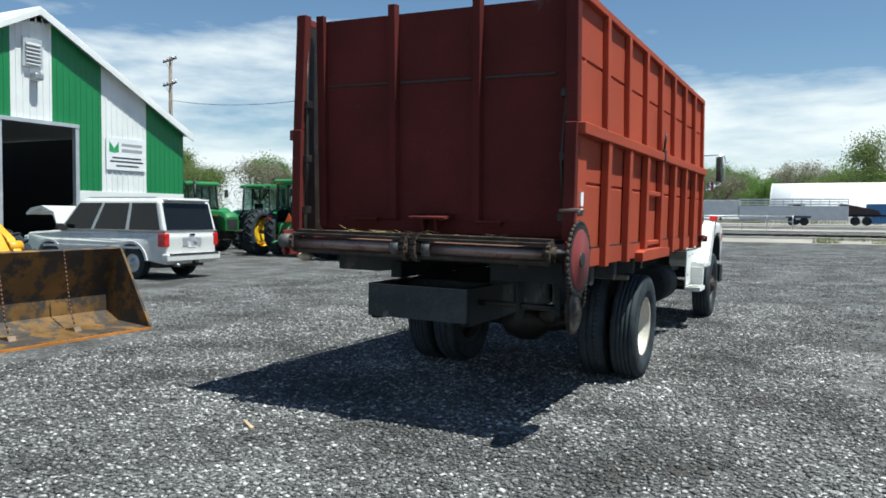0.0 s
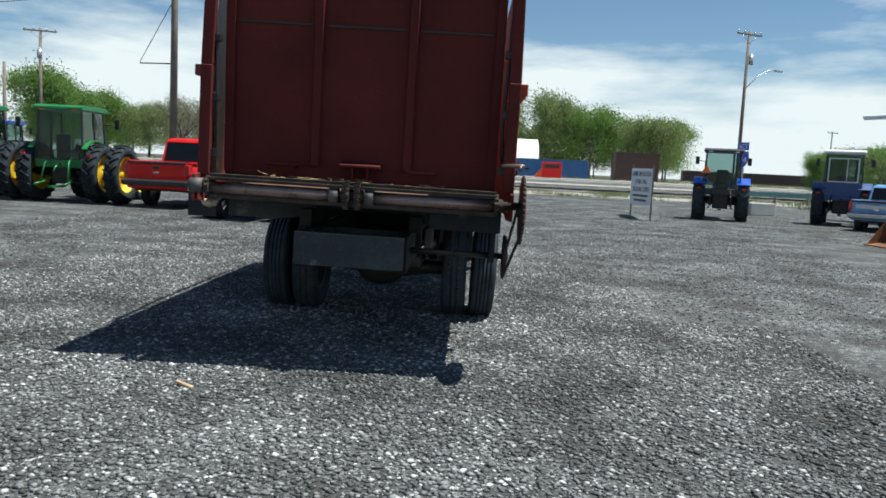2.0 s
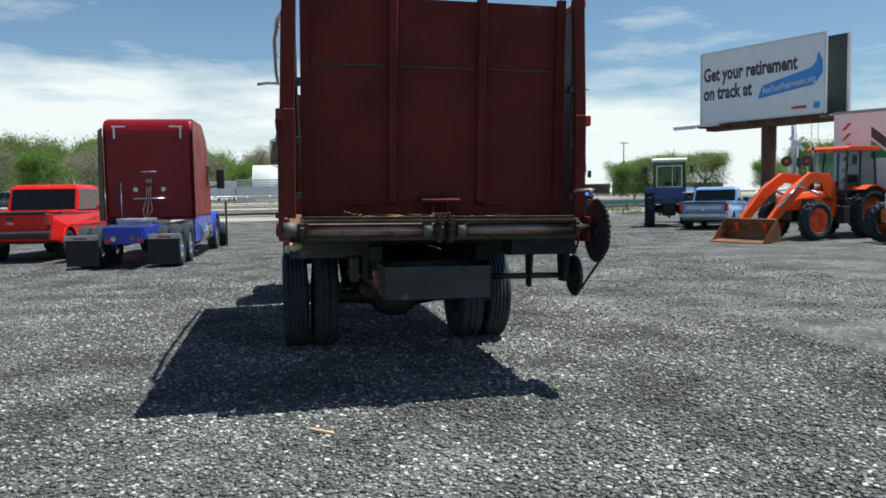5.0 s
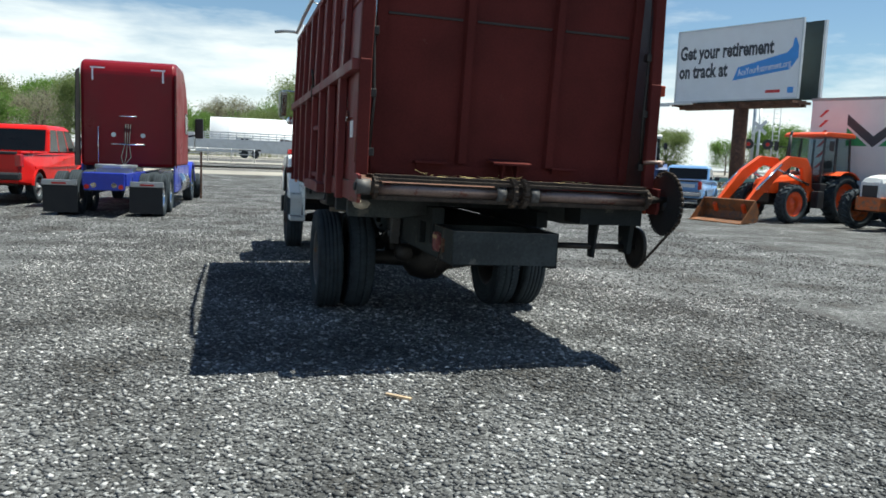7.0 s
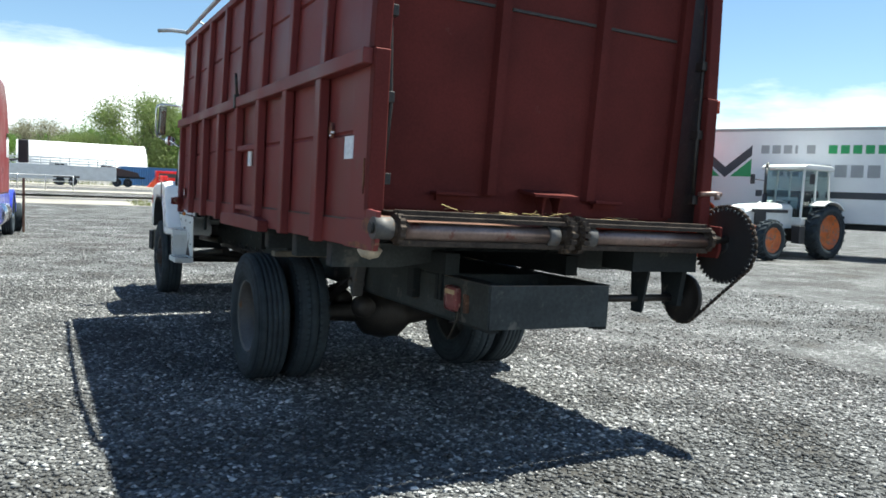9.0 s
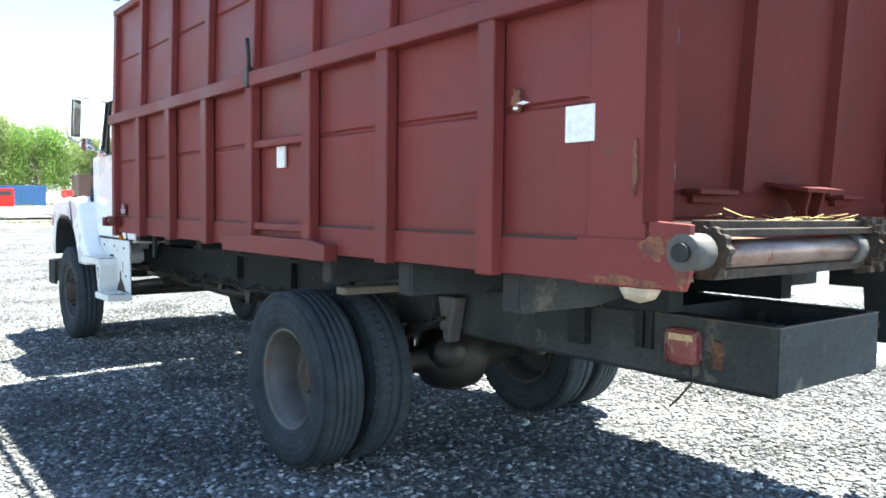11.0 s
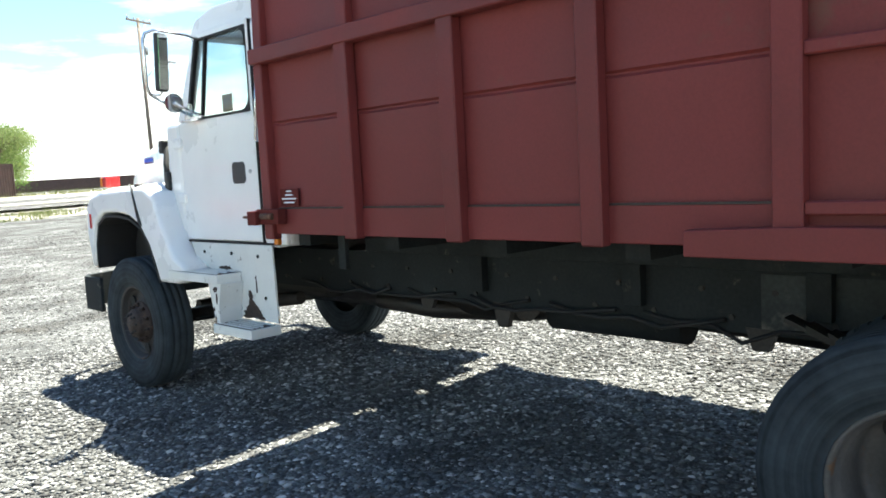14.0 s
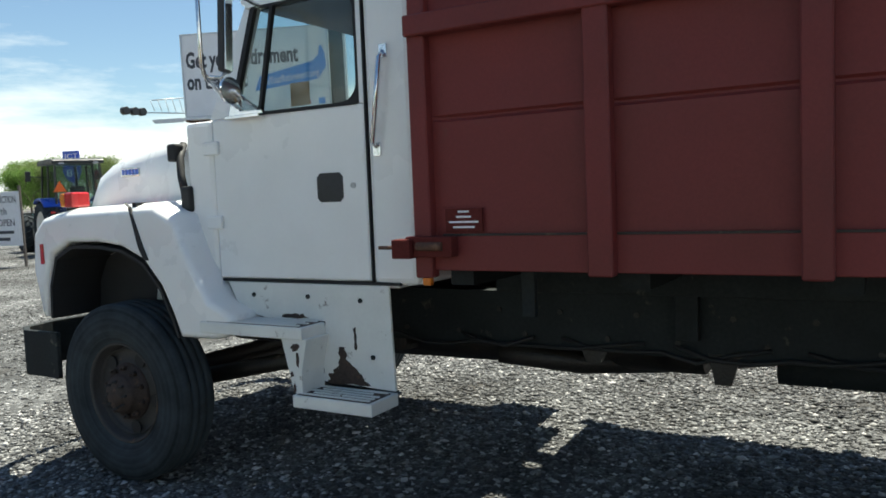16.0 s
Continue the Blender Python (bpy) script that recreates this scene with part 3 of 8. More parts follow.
for side in (-1, 1):
    # the offside paint is lighter and more orange, with sunlight put into its colour
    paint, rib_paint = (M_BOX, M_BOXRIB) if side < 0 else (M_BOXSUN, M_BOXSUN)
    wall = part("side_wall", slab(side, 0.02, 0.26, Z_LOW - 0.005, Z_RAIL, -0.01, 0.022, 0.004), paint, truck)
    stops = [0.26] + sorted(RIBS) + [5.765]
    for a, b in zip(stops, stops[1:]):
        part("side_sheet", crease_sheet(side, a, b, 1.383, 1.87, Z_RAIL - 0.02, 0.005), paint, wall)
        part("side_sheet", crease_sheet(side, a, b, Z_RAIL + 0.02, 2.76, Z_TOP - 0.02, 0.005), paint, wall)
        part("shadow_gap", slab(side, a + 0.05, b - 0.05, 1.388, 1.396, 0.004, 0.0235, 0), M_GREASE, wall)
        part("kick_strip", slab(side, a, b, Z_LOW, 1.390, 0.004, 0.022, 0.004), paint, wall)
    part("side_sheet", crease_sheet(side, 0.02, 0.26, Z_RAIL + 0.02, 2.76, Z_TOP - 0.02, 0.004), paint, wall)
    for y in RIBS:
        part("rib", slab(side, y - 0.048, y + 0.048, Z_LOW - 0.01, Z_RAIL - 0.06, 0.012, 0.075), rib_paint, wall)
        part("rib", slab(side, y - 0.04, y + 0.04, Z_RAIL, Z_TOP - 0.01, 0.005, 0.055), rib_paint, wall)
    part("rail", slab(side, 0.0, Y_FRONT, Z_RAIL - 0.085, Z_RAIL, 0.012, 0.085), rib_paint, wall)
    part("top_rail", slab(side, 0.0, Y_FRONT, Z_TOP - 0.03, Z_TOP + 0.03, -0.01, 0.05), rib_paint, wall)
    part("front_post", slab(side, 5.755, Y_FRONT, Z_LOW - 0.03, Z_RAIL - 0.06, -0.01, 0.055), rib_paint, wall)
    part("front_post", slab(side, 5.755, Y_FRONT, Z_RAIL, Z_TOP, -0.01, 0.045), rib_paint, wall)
    # rear posts take the darker gate paint for the shade on them
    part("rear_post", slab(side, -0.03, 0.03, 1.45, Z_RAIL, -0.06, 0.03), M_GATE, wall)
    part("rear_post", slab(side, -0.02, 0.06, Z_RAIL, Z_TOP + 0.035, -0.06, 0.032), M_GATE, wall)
    # skirt plate round the rear roller
    bm = bmesh.new()
    prism(bm, [(0.30, Z_LOW - 0.005), (-0.13, Z_LOW + 0.0), (-0.15, 1.30), (-0.15, 1.45), (0.0, 1.46), (0.0, 1.40), (0.30, 1.40)], side * 1.204, side * 1.23, "x", bev=0.004)
    # the offside cheek is darkened too, its end standing in shade
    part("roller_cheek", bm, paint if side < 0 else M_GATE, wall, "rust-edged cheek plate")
    # reinforced bay over the dual wheels
    bm = bmesh.new()
    prism(bm, [(1.92, Z_LOW - 0.03), (3.22, Z_LOW - 0.03), (3.22, Z_LOW + 0.06), (2.85, Z_LOW + 0.075), (2.1, Z_LOW + 0.075), (1.92, Z_LOW + 0.055)], side * 1.222, side * 1.30, "x", bev=0.005)
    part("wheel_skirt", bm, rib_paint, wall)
    for z in (1.375, 1.86):
        part("cross_bar", slab(side, 2.22, 2.84, z - 0.022, z + 0.022, 0.02, 0.06), rib_paint, wall)
    bm = bmesh.new()
    bx(bm, side * 1.22, side * 1.295, 2.85, 2.91, Z_RAIL - 0.09, Z_RAIL + 0.03, 0.008)
    rod(bm, (side * 1.27, 2.87, Z_RAIL), (side * 1.29, 2.86, Z_RAIL + 0.2), 0.012)
    part("hinge_block", bm, M_GREASE, wall)
    # front latch
    bm = bmesh.new()
    bx(bm, side * 1.23, side * 1.29, 5.64, 5.86, 1.305, 1.39, 0.006)
    bx(bm, side * 1.25, side * 1.32, 5.82, 5.91, 1.30, 1.38, 0.006)
    part("latch", bm, M_GATE, wall)
    rodm = bmesh.new()
    rod(rodm, (side * 1.29, 5.88, 1.345), (side * 1.29, 5.99, 1.345), 0.008)
    part("latch_pin", rodm, M_RUST, wall)
    part("latch_roller", rod(bmesh.new(), (side * 1.292, 5.68, 1.35), (side * 1.292, 5.80, 1.35), 0.018), M_RUST, wall)

# front wall and floor of the box
bm = bmesh.new()
bx(bm, -1.19, 1.19, 5.80, 5.84, 1.3, Z_TOP - 0.05)
for x in (-0.8, -0.4, 0, 0.4, 0.8):
    bx(bm, x - 0.04, x + 0.04, 5.76, 5.80, 1.35, Z_TOP - 0.06)
part("front_wall", bm, M_BOX, truck)
part("tail_apron", box(-1.10, 1.10, -0.06, 0.30, 1.425, 1.452), M_GRIME, truck, "dark slatted conveyor apron")
part("box_floor", box(-1.19, 1.19, 0.05, 5.8, 1.30, 1.36), M_RUST, truck, "rusty conveyor floor")
for y in [k - 0.07 for k in RIBS] + [5.72]:
    part("cross_member", box(-0.40, 0.40, y - 0.03, y + 0.03, 1.20, 1.295), M_FRAME, truck)
    for s in (-1, 1):
        bm = bmesh.new()
        rim = [[(s * x, y + dy, z) for dy, z in ((-0.055, zb), (0.055, zb), (0.055, 1.238), (-0.055, 1.238))] for x, zb in (((0.41, 1.14), (0.75, 1.09), (1.175, 1.09)) if y < 2.3 else ((0.41, 1.16), (0.75, 1.16), (1.06, 1.165)))]
        loft(bm, rim)
        arm = part("outrigger", bm, M_FRAMEDUST if y < 2.3 else M_FRAME, truck, "dusty black outrigger under the box")
        if y > 2.3:
            continue
        # flat black plate in place of the dark hollow in the arm's end
        part("open_end", box(min(s * 1.17, s * 1.178), max(s * 1.17, s * 1.178), y - 0.04, y + 0.042, 1.105, 1.225), M_BLACK, arm)
for x in (-0.46, 0.46):
    part("long_sill", box(x - 0.05, x + 0.05, 0.42, 5.83, 1.065, 1.20, 0.004), M_FRAME, truck)

# tailgate, set in behind the rollers and hung from its top
def gate_y(z):
    return 0.225 - 0.055 * (z - 1.55)


def gate_bar(x0, x1, z0, z1, d0, d1):
    return loft(bmesh.new(), [[(x0, gate_y(z) - d1, z), (x1, gate_y(z) - d1, z), (x1, gate_y(z) - d0, z), (x0, gate_y(z) - d0, z)] for z in (z0, z1)])


gate = part("tailgate", gate_bar(-1.09, 1.09, 1.454, 3.2, -0.02, 0.0), M_GATE, truck, "faded oxblood steel tailgate, darkened for its shade")
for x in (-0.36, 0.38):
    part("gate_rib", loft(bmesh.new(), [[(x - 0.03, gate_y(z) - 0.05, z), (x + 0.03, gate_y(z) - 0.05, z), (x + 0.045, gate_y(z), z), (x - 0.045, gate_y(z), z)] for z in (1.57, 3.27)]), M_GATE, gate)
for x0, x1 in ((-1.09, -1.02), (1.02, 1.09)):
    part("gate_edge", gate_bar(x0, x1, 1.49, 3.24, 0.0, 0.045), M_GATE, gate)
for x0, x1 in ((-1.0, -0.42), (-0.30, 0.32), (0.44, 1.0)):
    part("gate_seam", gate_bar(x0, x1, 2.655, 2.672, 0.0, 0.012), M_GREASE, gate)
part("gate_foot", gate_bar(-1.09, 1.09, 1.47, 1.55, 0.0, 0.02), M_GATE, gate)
for x, w in ((-0.62, 0.13), (0.02, 0.16), (0.50, 0.11)):
    bm = bmesh.new()
    if abs(x) > 0.1:
        bx(bm, x - w, x + w, 0.13, 0.215, 1.555, 1.575, 0.004)
        bx(bm, x - w * 0.8, x + w * 0.8, 0.18, 0.215, 1.525, 1.555)
    else:
        prism(bm, [(0.22, 1.60), (0.035, 1.575), (0.035, 1.592), (0.22, 1.62)], x - w, x + w, "x")
        for dx in (-0.07, 0.05):
            prism(bm, [(0.215, 1.605), (0.07, 1.585), (0.09, 1.50), (0.085, 1.458), (0.14, 1.458), (0.15, 1.52)], x + dx, x + dx + 0.02, "x")
        bx(bm, x - 0.09, x + 0.09, 0.08, 0.15, 1.452, 1.462)
    part("hook_plate", bm, M_GATE, gate)
bm = bmesh.new()
pipe(bm, [(1.12, -0.03, 1.66), (1.27, -0.04, 1.67), (1.30, -0.05, 1.665)], 0.016)
rod(bm, (1.27, -0.04, 1.67), (1.275, -0.04, 1.63), 0.02)
part("gate_pin", bm, M_WORN, truck, "worn steel gate pin")
for x, s in ((-1.13, 1), (1.13, -1)):
    bm = bmesh.new()
    pipe(bm, [(x, 0.04, 1.6), (x + 0.02 * s, 0.02, 2.0), (x, 0.03, 2.5), (x - 0.01 * s, 0.04, 3.1)], 0.014, 6)
    for z in (1.62, 2.05, 2.5):
        bx(bm, x - 0.035, x + 0.035, 0.0, 0.07, z - 0.03, z + 0.03, 0.004)
    part("latch_linkage", bm, M_GREASE, truck)

# dark plates added so the inner wall ends look shaded beside the gate
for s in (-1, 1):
    part("corner_shade_plate", loft(bmesh.new(), [[(s * (1.185 - lean_x(z)), 0.03, z), (s * (1.185 - lean_x(z)), 0.40, z), (s * (1.17 - lean_x(z)), 0.40, z), (s * (1.17 - lean_x(z)), 0.03, z)] for z in (1.46, 2.29, 3.16)]), M_GREASE, truck, "dark plate added to shade the inner corner")

# conveyor rollers, sprockets and chains across the tail
ZR, YR = 1.365, -0.13
for x0, x1 in ((-1.08, -0.10), (0.10, 1.08)):
    roller = part("roller", rod(bmesh.new(), (x0, YR, ZR - 0.01), (x1, YR, ZR - 0.01), 0.048, n=20), M_WORN, truck, "worn steel conveyor roller")
    for x in (x0, x1):
        if abs(x) < 0.5:
            part("collar", rod(bmesh.new(), (x, YR, ZR - 0.01), (x + (0.07 if x > 0 else -0.07), YR, ZR - 0.01), 0.062, n=18), M_RIMDUST, roller, "grey steel collar")


def sprocket(r, teeth, width, hub):
    bm = bmesh.new()
    pts = []
    for k in range(teeth):
        for f, rr in ((0.0, 0.90), (0.25, 1.0), (0.5, 1.0), (0.75, 0.90)):
            a = 2 * math.pi * (k + f) / teeth
            pts.append((r * rr * math.sin(a), r * rr * math.cos(a)))
    prism(bm, pts, -width / 2, width / 2, "x")
    rod(bm, (-width * 1.6, 0, 0), (width * 1.6, 0, 0), hub, n=16)
    return bm


for x in (-1.10, -0.03, 0.04, 1.10):
    part("sprocket", sprocket(0.082, 11, 0.03, 0.045), M_GRIME, truck).matrix_basis = pose(x, YR, ZR)
part("shaft", rod(bmesh.new(), (-1.23, YR, ZR), (1.31, YR, ZR), 0.03, n=14), M_GREASE, truck)
part("bearing", rod(bmesh.new(), (-1.24, YR, ZR), (-1.14, YR, ZR), 0.058, n=18), M_RIMDUST, truck, "grease-smeared bearing housing")
bm = bmesh.new()
rod(bm, (-1.256, YR, ZR), (-1.238, YR, ZR), 0.03, n=14)
part("bearing_cap", bm, M_BLACK, truck)
# apron bars above and below the rollers
for z, y, h in ((1.445, -0.10, 0.018), (1.425, -0.145, 0.012), (1.292, -0.12, 0.016)):
    part("apron_bar", box(-1.10, 1.10, y - 0.035, y + 0.035, z - h, z + h, 0.003), M_GRIME, truck)
bm = bmesh.new()
for x in (-0.04, 0.05):
    for k in range(9):
        a = math.pi * k / 8
        bx(bm, x - 0.02, x + 0.02, YR - 0.10 * math.sin(a) - 0.014, YR - 0.10 * math.sin(a) + 0.014, ZR + 0.1 * math.cos(a) - 0.012, ZR + 0.1 * math.cos(a) + 0.012)
part("conveyor_chain", bm, M_GRIME, truck)["kind"] = "stuff"
# drive at the offside: large gear wheel, lower sprocket and their chain
# the wheel is coloured black for its shaded inner side; outer face stays red
gear = part("gear_wheel", sprocket(0.255, 44, 0.02, 0.05), M_BLACK, truck, "red-faced toothed drive wheel, blackened for its shaded side")
gear.matrix_basis = pose(1.295, YR + 0.02, 1.33)
part("gear_face", lathe(bmesh.new(), [(0.012, 0.21), (0.02, 0.2), (0.02, 0.05), (0.03, 0.04), (0.03, 0.001)], n=28), M_BOX, gear)
low = part("lower_sprocket", lathe(bmesh.new(), [(-0.014, 0.001), (-0.016, 0.05), (-0.008, 0.06), (-0.010, 0.150), (-0.014, 0.168), (0.014, 0.168), (0.010, 0.150), (0.008, 0.06), (0.03, 0.045), (0.03, 0.001)], n=36), M_GREASE, truck)
low.matrix_basis = pose(1.20, 0.13, 0.95)
part("lower_shaft", rod(bmesh.new(), (0.45, 0.13, 0.95), (1.21, 0.13, 0.95), 0.025, n=12), M_GREASE, truck)
bm = bmesh.new()
prism(bm, [(0.02, 1.2), (0.24, 1.2), (0.2, 0.9), (0.06, 0.9)], 1.08, 1.12, "x")
prism(bm, [(-0.02, 1.3), (0.28, 1.3), (0.28, 1.14), (-0.02, 1.14)], 0.6, 1.15, "x")
prism(bm, [(0.02, 1.2), (0.2, 1.2), (0.17, 0.86), (0.08, 0.86)], 0.78, 0.80, "x")
part("drive_bracket", bm, M_FRAME, truck)


def chain(bm, pts, pitch=0.035, w=0.012):
    pts = [Vector(p) for p in pts]
    for a, b in zip(pts, pts[1:]):
        n = max(1, int((b - a).length / pitch))
        for k in range(n):
            p, q = a.lerp(b, k / n), a.lerp(b, (k + 0.82) / n)
            rod(bm, p, q, w, n=5)
    return bm


def arc_x(x, c, r, a0, a1, n=10):
    return [(x, c[0] + r * math.sin(radians(a0 + (a1 - a0) * k / n)), c[1] + r * math.cos(radians(a0 + (a1 - a0) * k / n))) for k in range(n + 1)]


bm = bmesh.new()
g0, g1 = (YR + 0.02, 1.33), (0.13, 0.95)
chain(bm, arc_x(1.295, g0, 0.262, -120, 75) + [(1.22, g1[0] + 0.17, g1[1] + 0.02)] + arc_x(1.2, g1, 0.172, 90, 215, 8) + [arc_x(1.295, g0, 0.262, -120, 75)[0]])
part("drive_chain", bm, M_GRIME, truck, "slack rusty drive chain")
# hay caught under the gate
rng = random.Random(4)
bm = bmesh.new()
for k in range(46):
    x = rng.uniform(-0.75, 0.15) if k < 38 else rng.uniform(0.2, 0.7)
    p = Vector((x, rng.uniform(-0.06, 0.16), rng.uniform(1.455, 1.475)))
    d = Vector((rng.uniform(-1, 1), rng.uniform(-0.6, 0.3), rng.uniform(-0.06, 0.10))).normalized() * rng.uniform(0.05, 0.13)
    rod(bm, p, p + d, 0.0017, n=3)
part("straw", bm, M_STRAW, truck, "yellow straw caught under the gate")["kind"] = "stuff"

# chassis
for x in (-0.43, 0.43):
    bm = bmesh.new()
    bx(bm, x - 0.004, x + 0.004, 0.0, 8.75, 0.775, 1.055)
    for z in (0.778, 1.05):
        bx(bm, min(x, x - 0.07 * (1 if x > 0 else -1)), max(x, x - 0.07 * (1 if x > 0 else -1)), 0.0, 8.75, z - 0.006, z + 0.006)
    rail = part("frame_rail", bm, M_FRAME, truck)
    part("rear_plate", box(min(x, x * 1.02), max(x, x * 1.02), 0.63, 3.3, 0.79, 1.04), M_FRAMEDUST, rail, "dust-caked rear frame plate")
    bm = bmesh.new()
    s = -1 if x < 0 else 1
    for k in range(26):
        y = 3.0 + k * 0.19 + (0.05 if k % 3 else 0)
        rod(bm, (x, y, 0.84 + 0.12 * (k % 2)), (x + s * 0.014, y, 0.84 + 0.12 * (k % 2)), 0.014, n=6)
    part("rivets", bm, M_GREASE, rail)["kind"] = "stuff"
    for y in (0.95, 2.0, 3.05, 3.9, 4.9):
        bm = bmesh.new()
        bx(bm, x + s * 0.005, x + s * 0.06, y - 0.05, y + 0.05, 0.86, 1.2, 0.004)
        part("body_mount", bm, M_FRAME, rail)
for y in (1.2, 3.4, 4.6, 6.0, 7.4):
    part("chassis_crossmember", box(-0.42, 0.42, y - 0.04, y + 0.04, 0.82, 1.0), M_FRAME, truck)
crossbox = part("rear_crossbox", box(-0.44, 0.40, -0.02, 0.60, 0.795, 0.805), M_FRAME, truck, "open-topped black steel rear box")
for a, b, c, d in ((-0.447, 0.412, -0.03, -0.016), (-0.455, -0.44, -0.02, 0.62), (0.40, 0.416, -0.02, 0.62), (-0.44, 0.40, 0.60, 0.62)):
    part("box_side", box(a, b, c, d, 0.795, 1.05), M_FRAMEDUST, crossbox)
for a, b, c, d in ((-0.457, 0.418, -0.032, -0.014), (-0.457, -0.438, -0.014, 0.60)):
    part("worn_edge", box(a, b, c, d, 1.0495, 1.054, 0.001), M_RIMDUST, crossbox, "pale worn top edge")
LENS = mat("dusty_red_lens", (0.20, 0.055, 0.055), 0.5, vary=0.25, scale=9, dirt=(0.36, 0.22, 0.18), dirt_at=0.52)
lamp = part("tail_lamp", box(-0.495, -0.457, 0.292, 0.452, 0.85, 1.005, 0.034), LENS, truck, "dusty square red tail lamp")
part("lens_label", box(-0.498, -0.494, 0.315, 0.43, 0.955, 0.982), mat("faded_label", (0.5, 0.38, 0.22), 0.7, vary=0.2, scale=20), lamp)
part("lamp_bracket", prism(bmesh.new(), [(0.195, 0.86), (0.235, 0.855), (0.24, 0.97), (0.20, 0.965)], -0.475, -0.457, "x"), M_RUST, truck, "orange-rusted lamp bracket")
for y in (0.55, 0.60):
    part("hanger_strap", box(-0.475, -0.452, y - 0.018, y + 0.018, 0.89, 1.20, 0.004), M_FRAME, truck)
part("grease_lump", lathe(bmesh.new(), [(-0.05, 0.001), (-0.035, 0.05), (0.0, 0.07), (0.02, 0.05), (0.025, 0.001)], (-1.16, 0.08, 1.235), "z", 14), mat("old_grease", (0.42, 0.36, 0.27), 0.6, vary=0.4, scale=14, bump=0.5), truck, "pale lump of old grease")
bm = bmesh.new()
pipe(bm, [(-0.46, 0.35, 0.87), (-0.47, 0.33, 0.78), (-0.46, 0.40, 0.70), (-0.46, 0.44, 0.66)], 0.005, 5)
pipe(bm, [(-0.46, 0.30, 0.90), (-0.48, 0.28, 0.80), (-0.46, 0.42, 0.77)], 0.005, 5)
part("loose_wire", bm, M_GREASE, truck)
# hangers, wood block and springs in front of the duals
for s in (-1, 1):
    bm = bmesh.new()
    bx(bm, s * 0.55, s * 1.15, 1.96, 2.05, 1.03, 1.07, 0.004)
    part("packing_plank", bm, mat("weathered_plank", (0.17, 0.14, 0.10), 0.9, vary=0.4, scale=9), truck, "weathered plank over the spring")
    for y0, y1, z in ((1.85, 3.15, 0.84),):
        bm = bmesh.new()
        for k in range(6):
            w = (y1 - y0) / 2 * (1 - 0.13 * k)
            c = (y0 + y1) / 2
            pts = [(c + w * u, z - 0.022 * k - 0.16 * (1 - u * u) + 0.05) for u in np.linspace(-1, 1, 9)]
            prism(bm, pts + [(p, q - 0.018) for p, q in pts[::-1]], s * 0.50, s * 0.59, "x")
        part("leaf_spring", bm, M_GREASE, truck)
    bm = bmesh.new()
    prism(bm, [(1.77, 1.0), (1.93, 1.0), (1.90, 0.88), (1.87, 0.74), (1.83, 0.74), (1.80, 0.88)], s * 0.47, s * 0.56, "x", bev=0.012)
    rod(bm, (s * 0.46, 1.85, 0.84), (s * 0.58, 1.85, 0.84), 0.028)
    part("spring_hanger", bm, M_RIMDUST, truck, "dusty cast spring hanger")
bm = bmesh.new()
pipe(bm, [(-0.66, 1.93, 1.12), (-0.64, 1.9, 1.06), (-0.62, 1.9, 1.02)], 0.016, 6)
part("strap", bm, M_STRAW, truck, "frayed yellow strap")
bm = bmesh.new()
lathe(bm, [(-0.85, 0.07), (-0.5, 0.075), (-0.28, 0.09), (-0.2, 0.19), (-0.05, 0.235), (0.1, 0.22), (0.22, 0.12), (0.5, 0.075), (0.85, 0.07)], (0, 2.45, 0.52), "x", 20)
rod(bm, (0, 2.5, 0.55), (0, 2.95, 0.68), 0.14, 0.07, 12)
rod(bm, (0, 2.95, 0.68), (0, 5.2, 0.78), 0.055, n=12)
part("rear_axle", bm, M_GREASE, truck)
bm = bmesh.new()
rod(bm, (0.0, 4.9, 0.76), (0.0, 7.2, 0.84), 0.16, 0.26, 14)
bx(bm, -0.32, 0.32, 6.5, 7.9, 0.66, 1.25, 0.05)
part("gearbox", bm, M_GREASE, truck)
bm = bmesh.new()
pipe(bm, [(-0.35, 5.9, 0.72), (-0.2, 5.5, 0.66), (0.1, 5.2, 0.62), (0.5, 4.6, 0.62), (0.6, 3.8, 0.62), (0.62, 2.9, 0.66)], 0.06, 10)
part("exhaust", bm, M_GREASE, truck)
part("air_tank", rod(bmesh.new(), (-0.2, 3.75, 0.74), (-0.2, 4.55, 0.74), 0.11, n=18), M_FRAME, truck, "black air tank between the rails")
for y in (2.2, 2.72):
    for s in (-1, 1):
        part("brake_chamber", lathe(bmesh.new(), [(-0.095, 0.001), (-0.09, 0.04), (-0.08, 0.08), (0.0, 0.085), (0.01, 0.095), (0.03, 0.095), (0.04, 0.08), (0.10, 0.07), (0.11, 0.001)], (s * 0.36, y - 0.12, 0.62), "y", 16), M_GREASE, truck)
rng = random.Random(9)
for k in range(6):
    y0 = 2.9 + k * 0.55
    x = -0.445 - 0.012 * (k % 3)
    pts = [(x, y0 + 0.16 * i, 0.83 - 0.07 * math.sin(math.pi * i / 6) * rng.uniform(0.4, 1.6)) for i in range(7)]
    part("air_hose", pipe(bmesh.new(), pts, 0.011, 6), M_BLACK, truck)
for y, z0 in ((3.3, 0.70), (4.75, 0.66), (5.35, 0.72)):
    part("hanger_bracket", prism(bmesh.new(), [(y - 0.07, 0.80), (y + 0.07, 0.80), (y + 0.04, z0), (y - 0.03, z0)], -0.44, -0.40, "x"), M_GREASE, truck)
part("drop_bracket", box(-1.02, -0.99, 5.40, 5.46, 1.03, 1.24, 0.004), M_FRAME, truck)
part("fuel_tank", rod(bmesh.new(), (0.72, 4.9, 0.72), (0.72, 5.8, 0.72), 0.24, n=24), M_FRAME, truck)
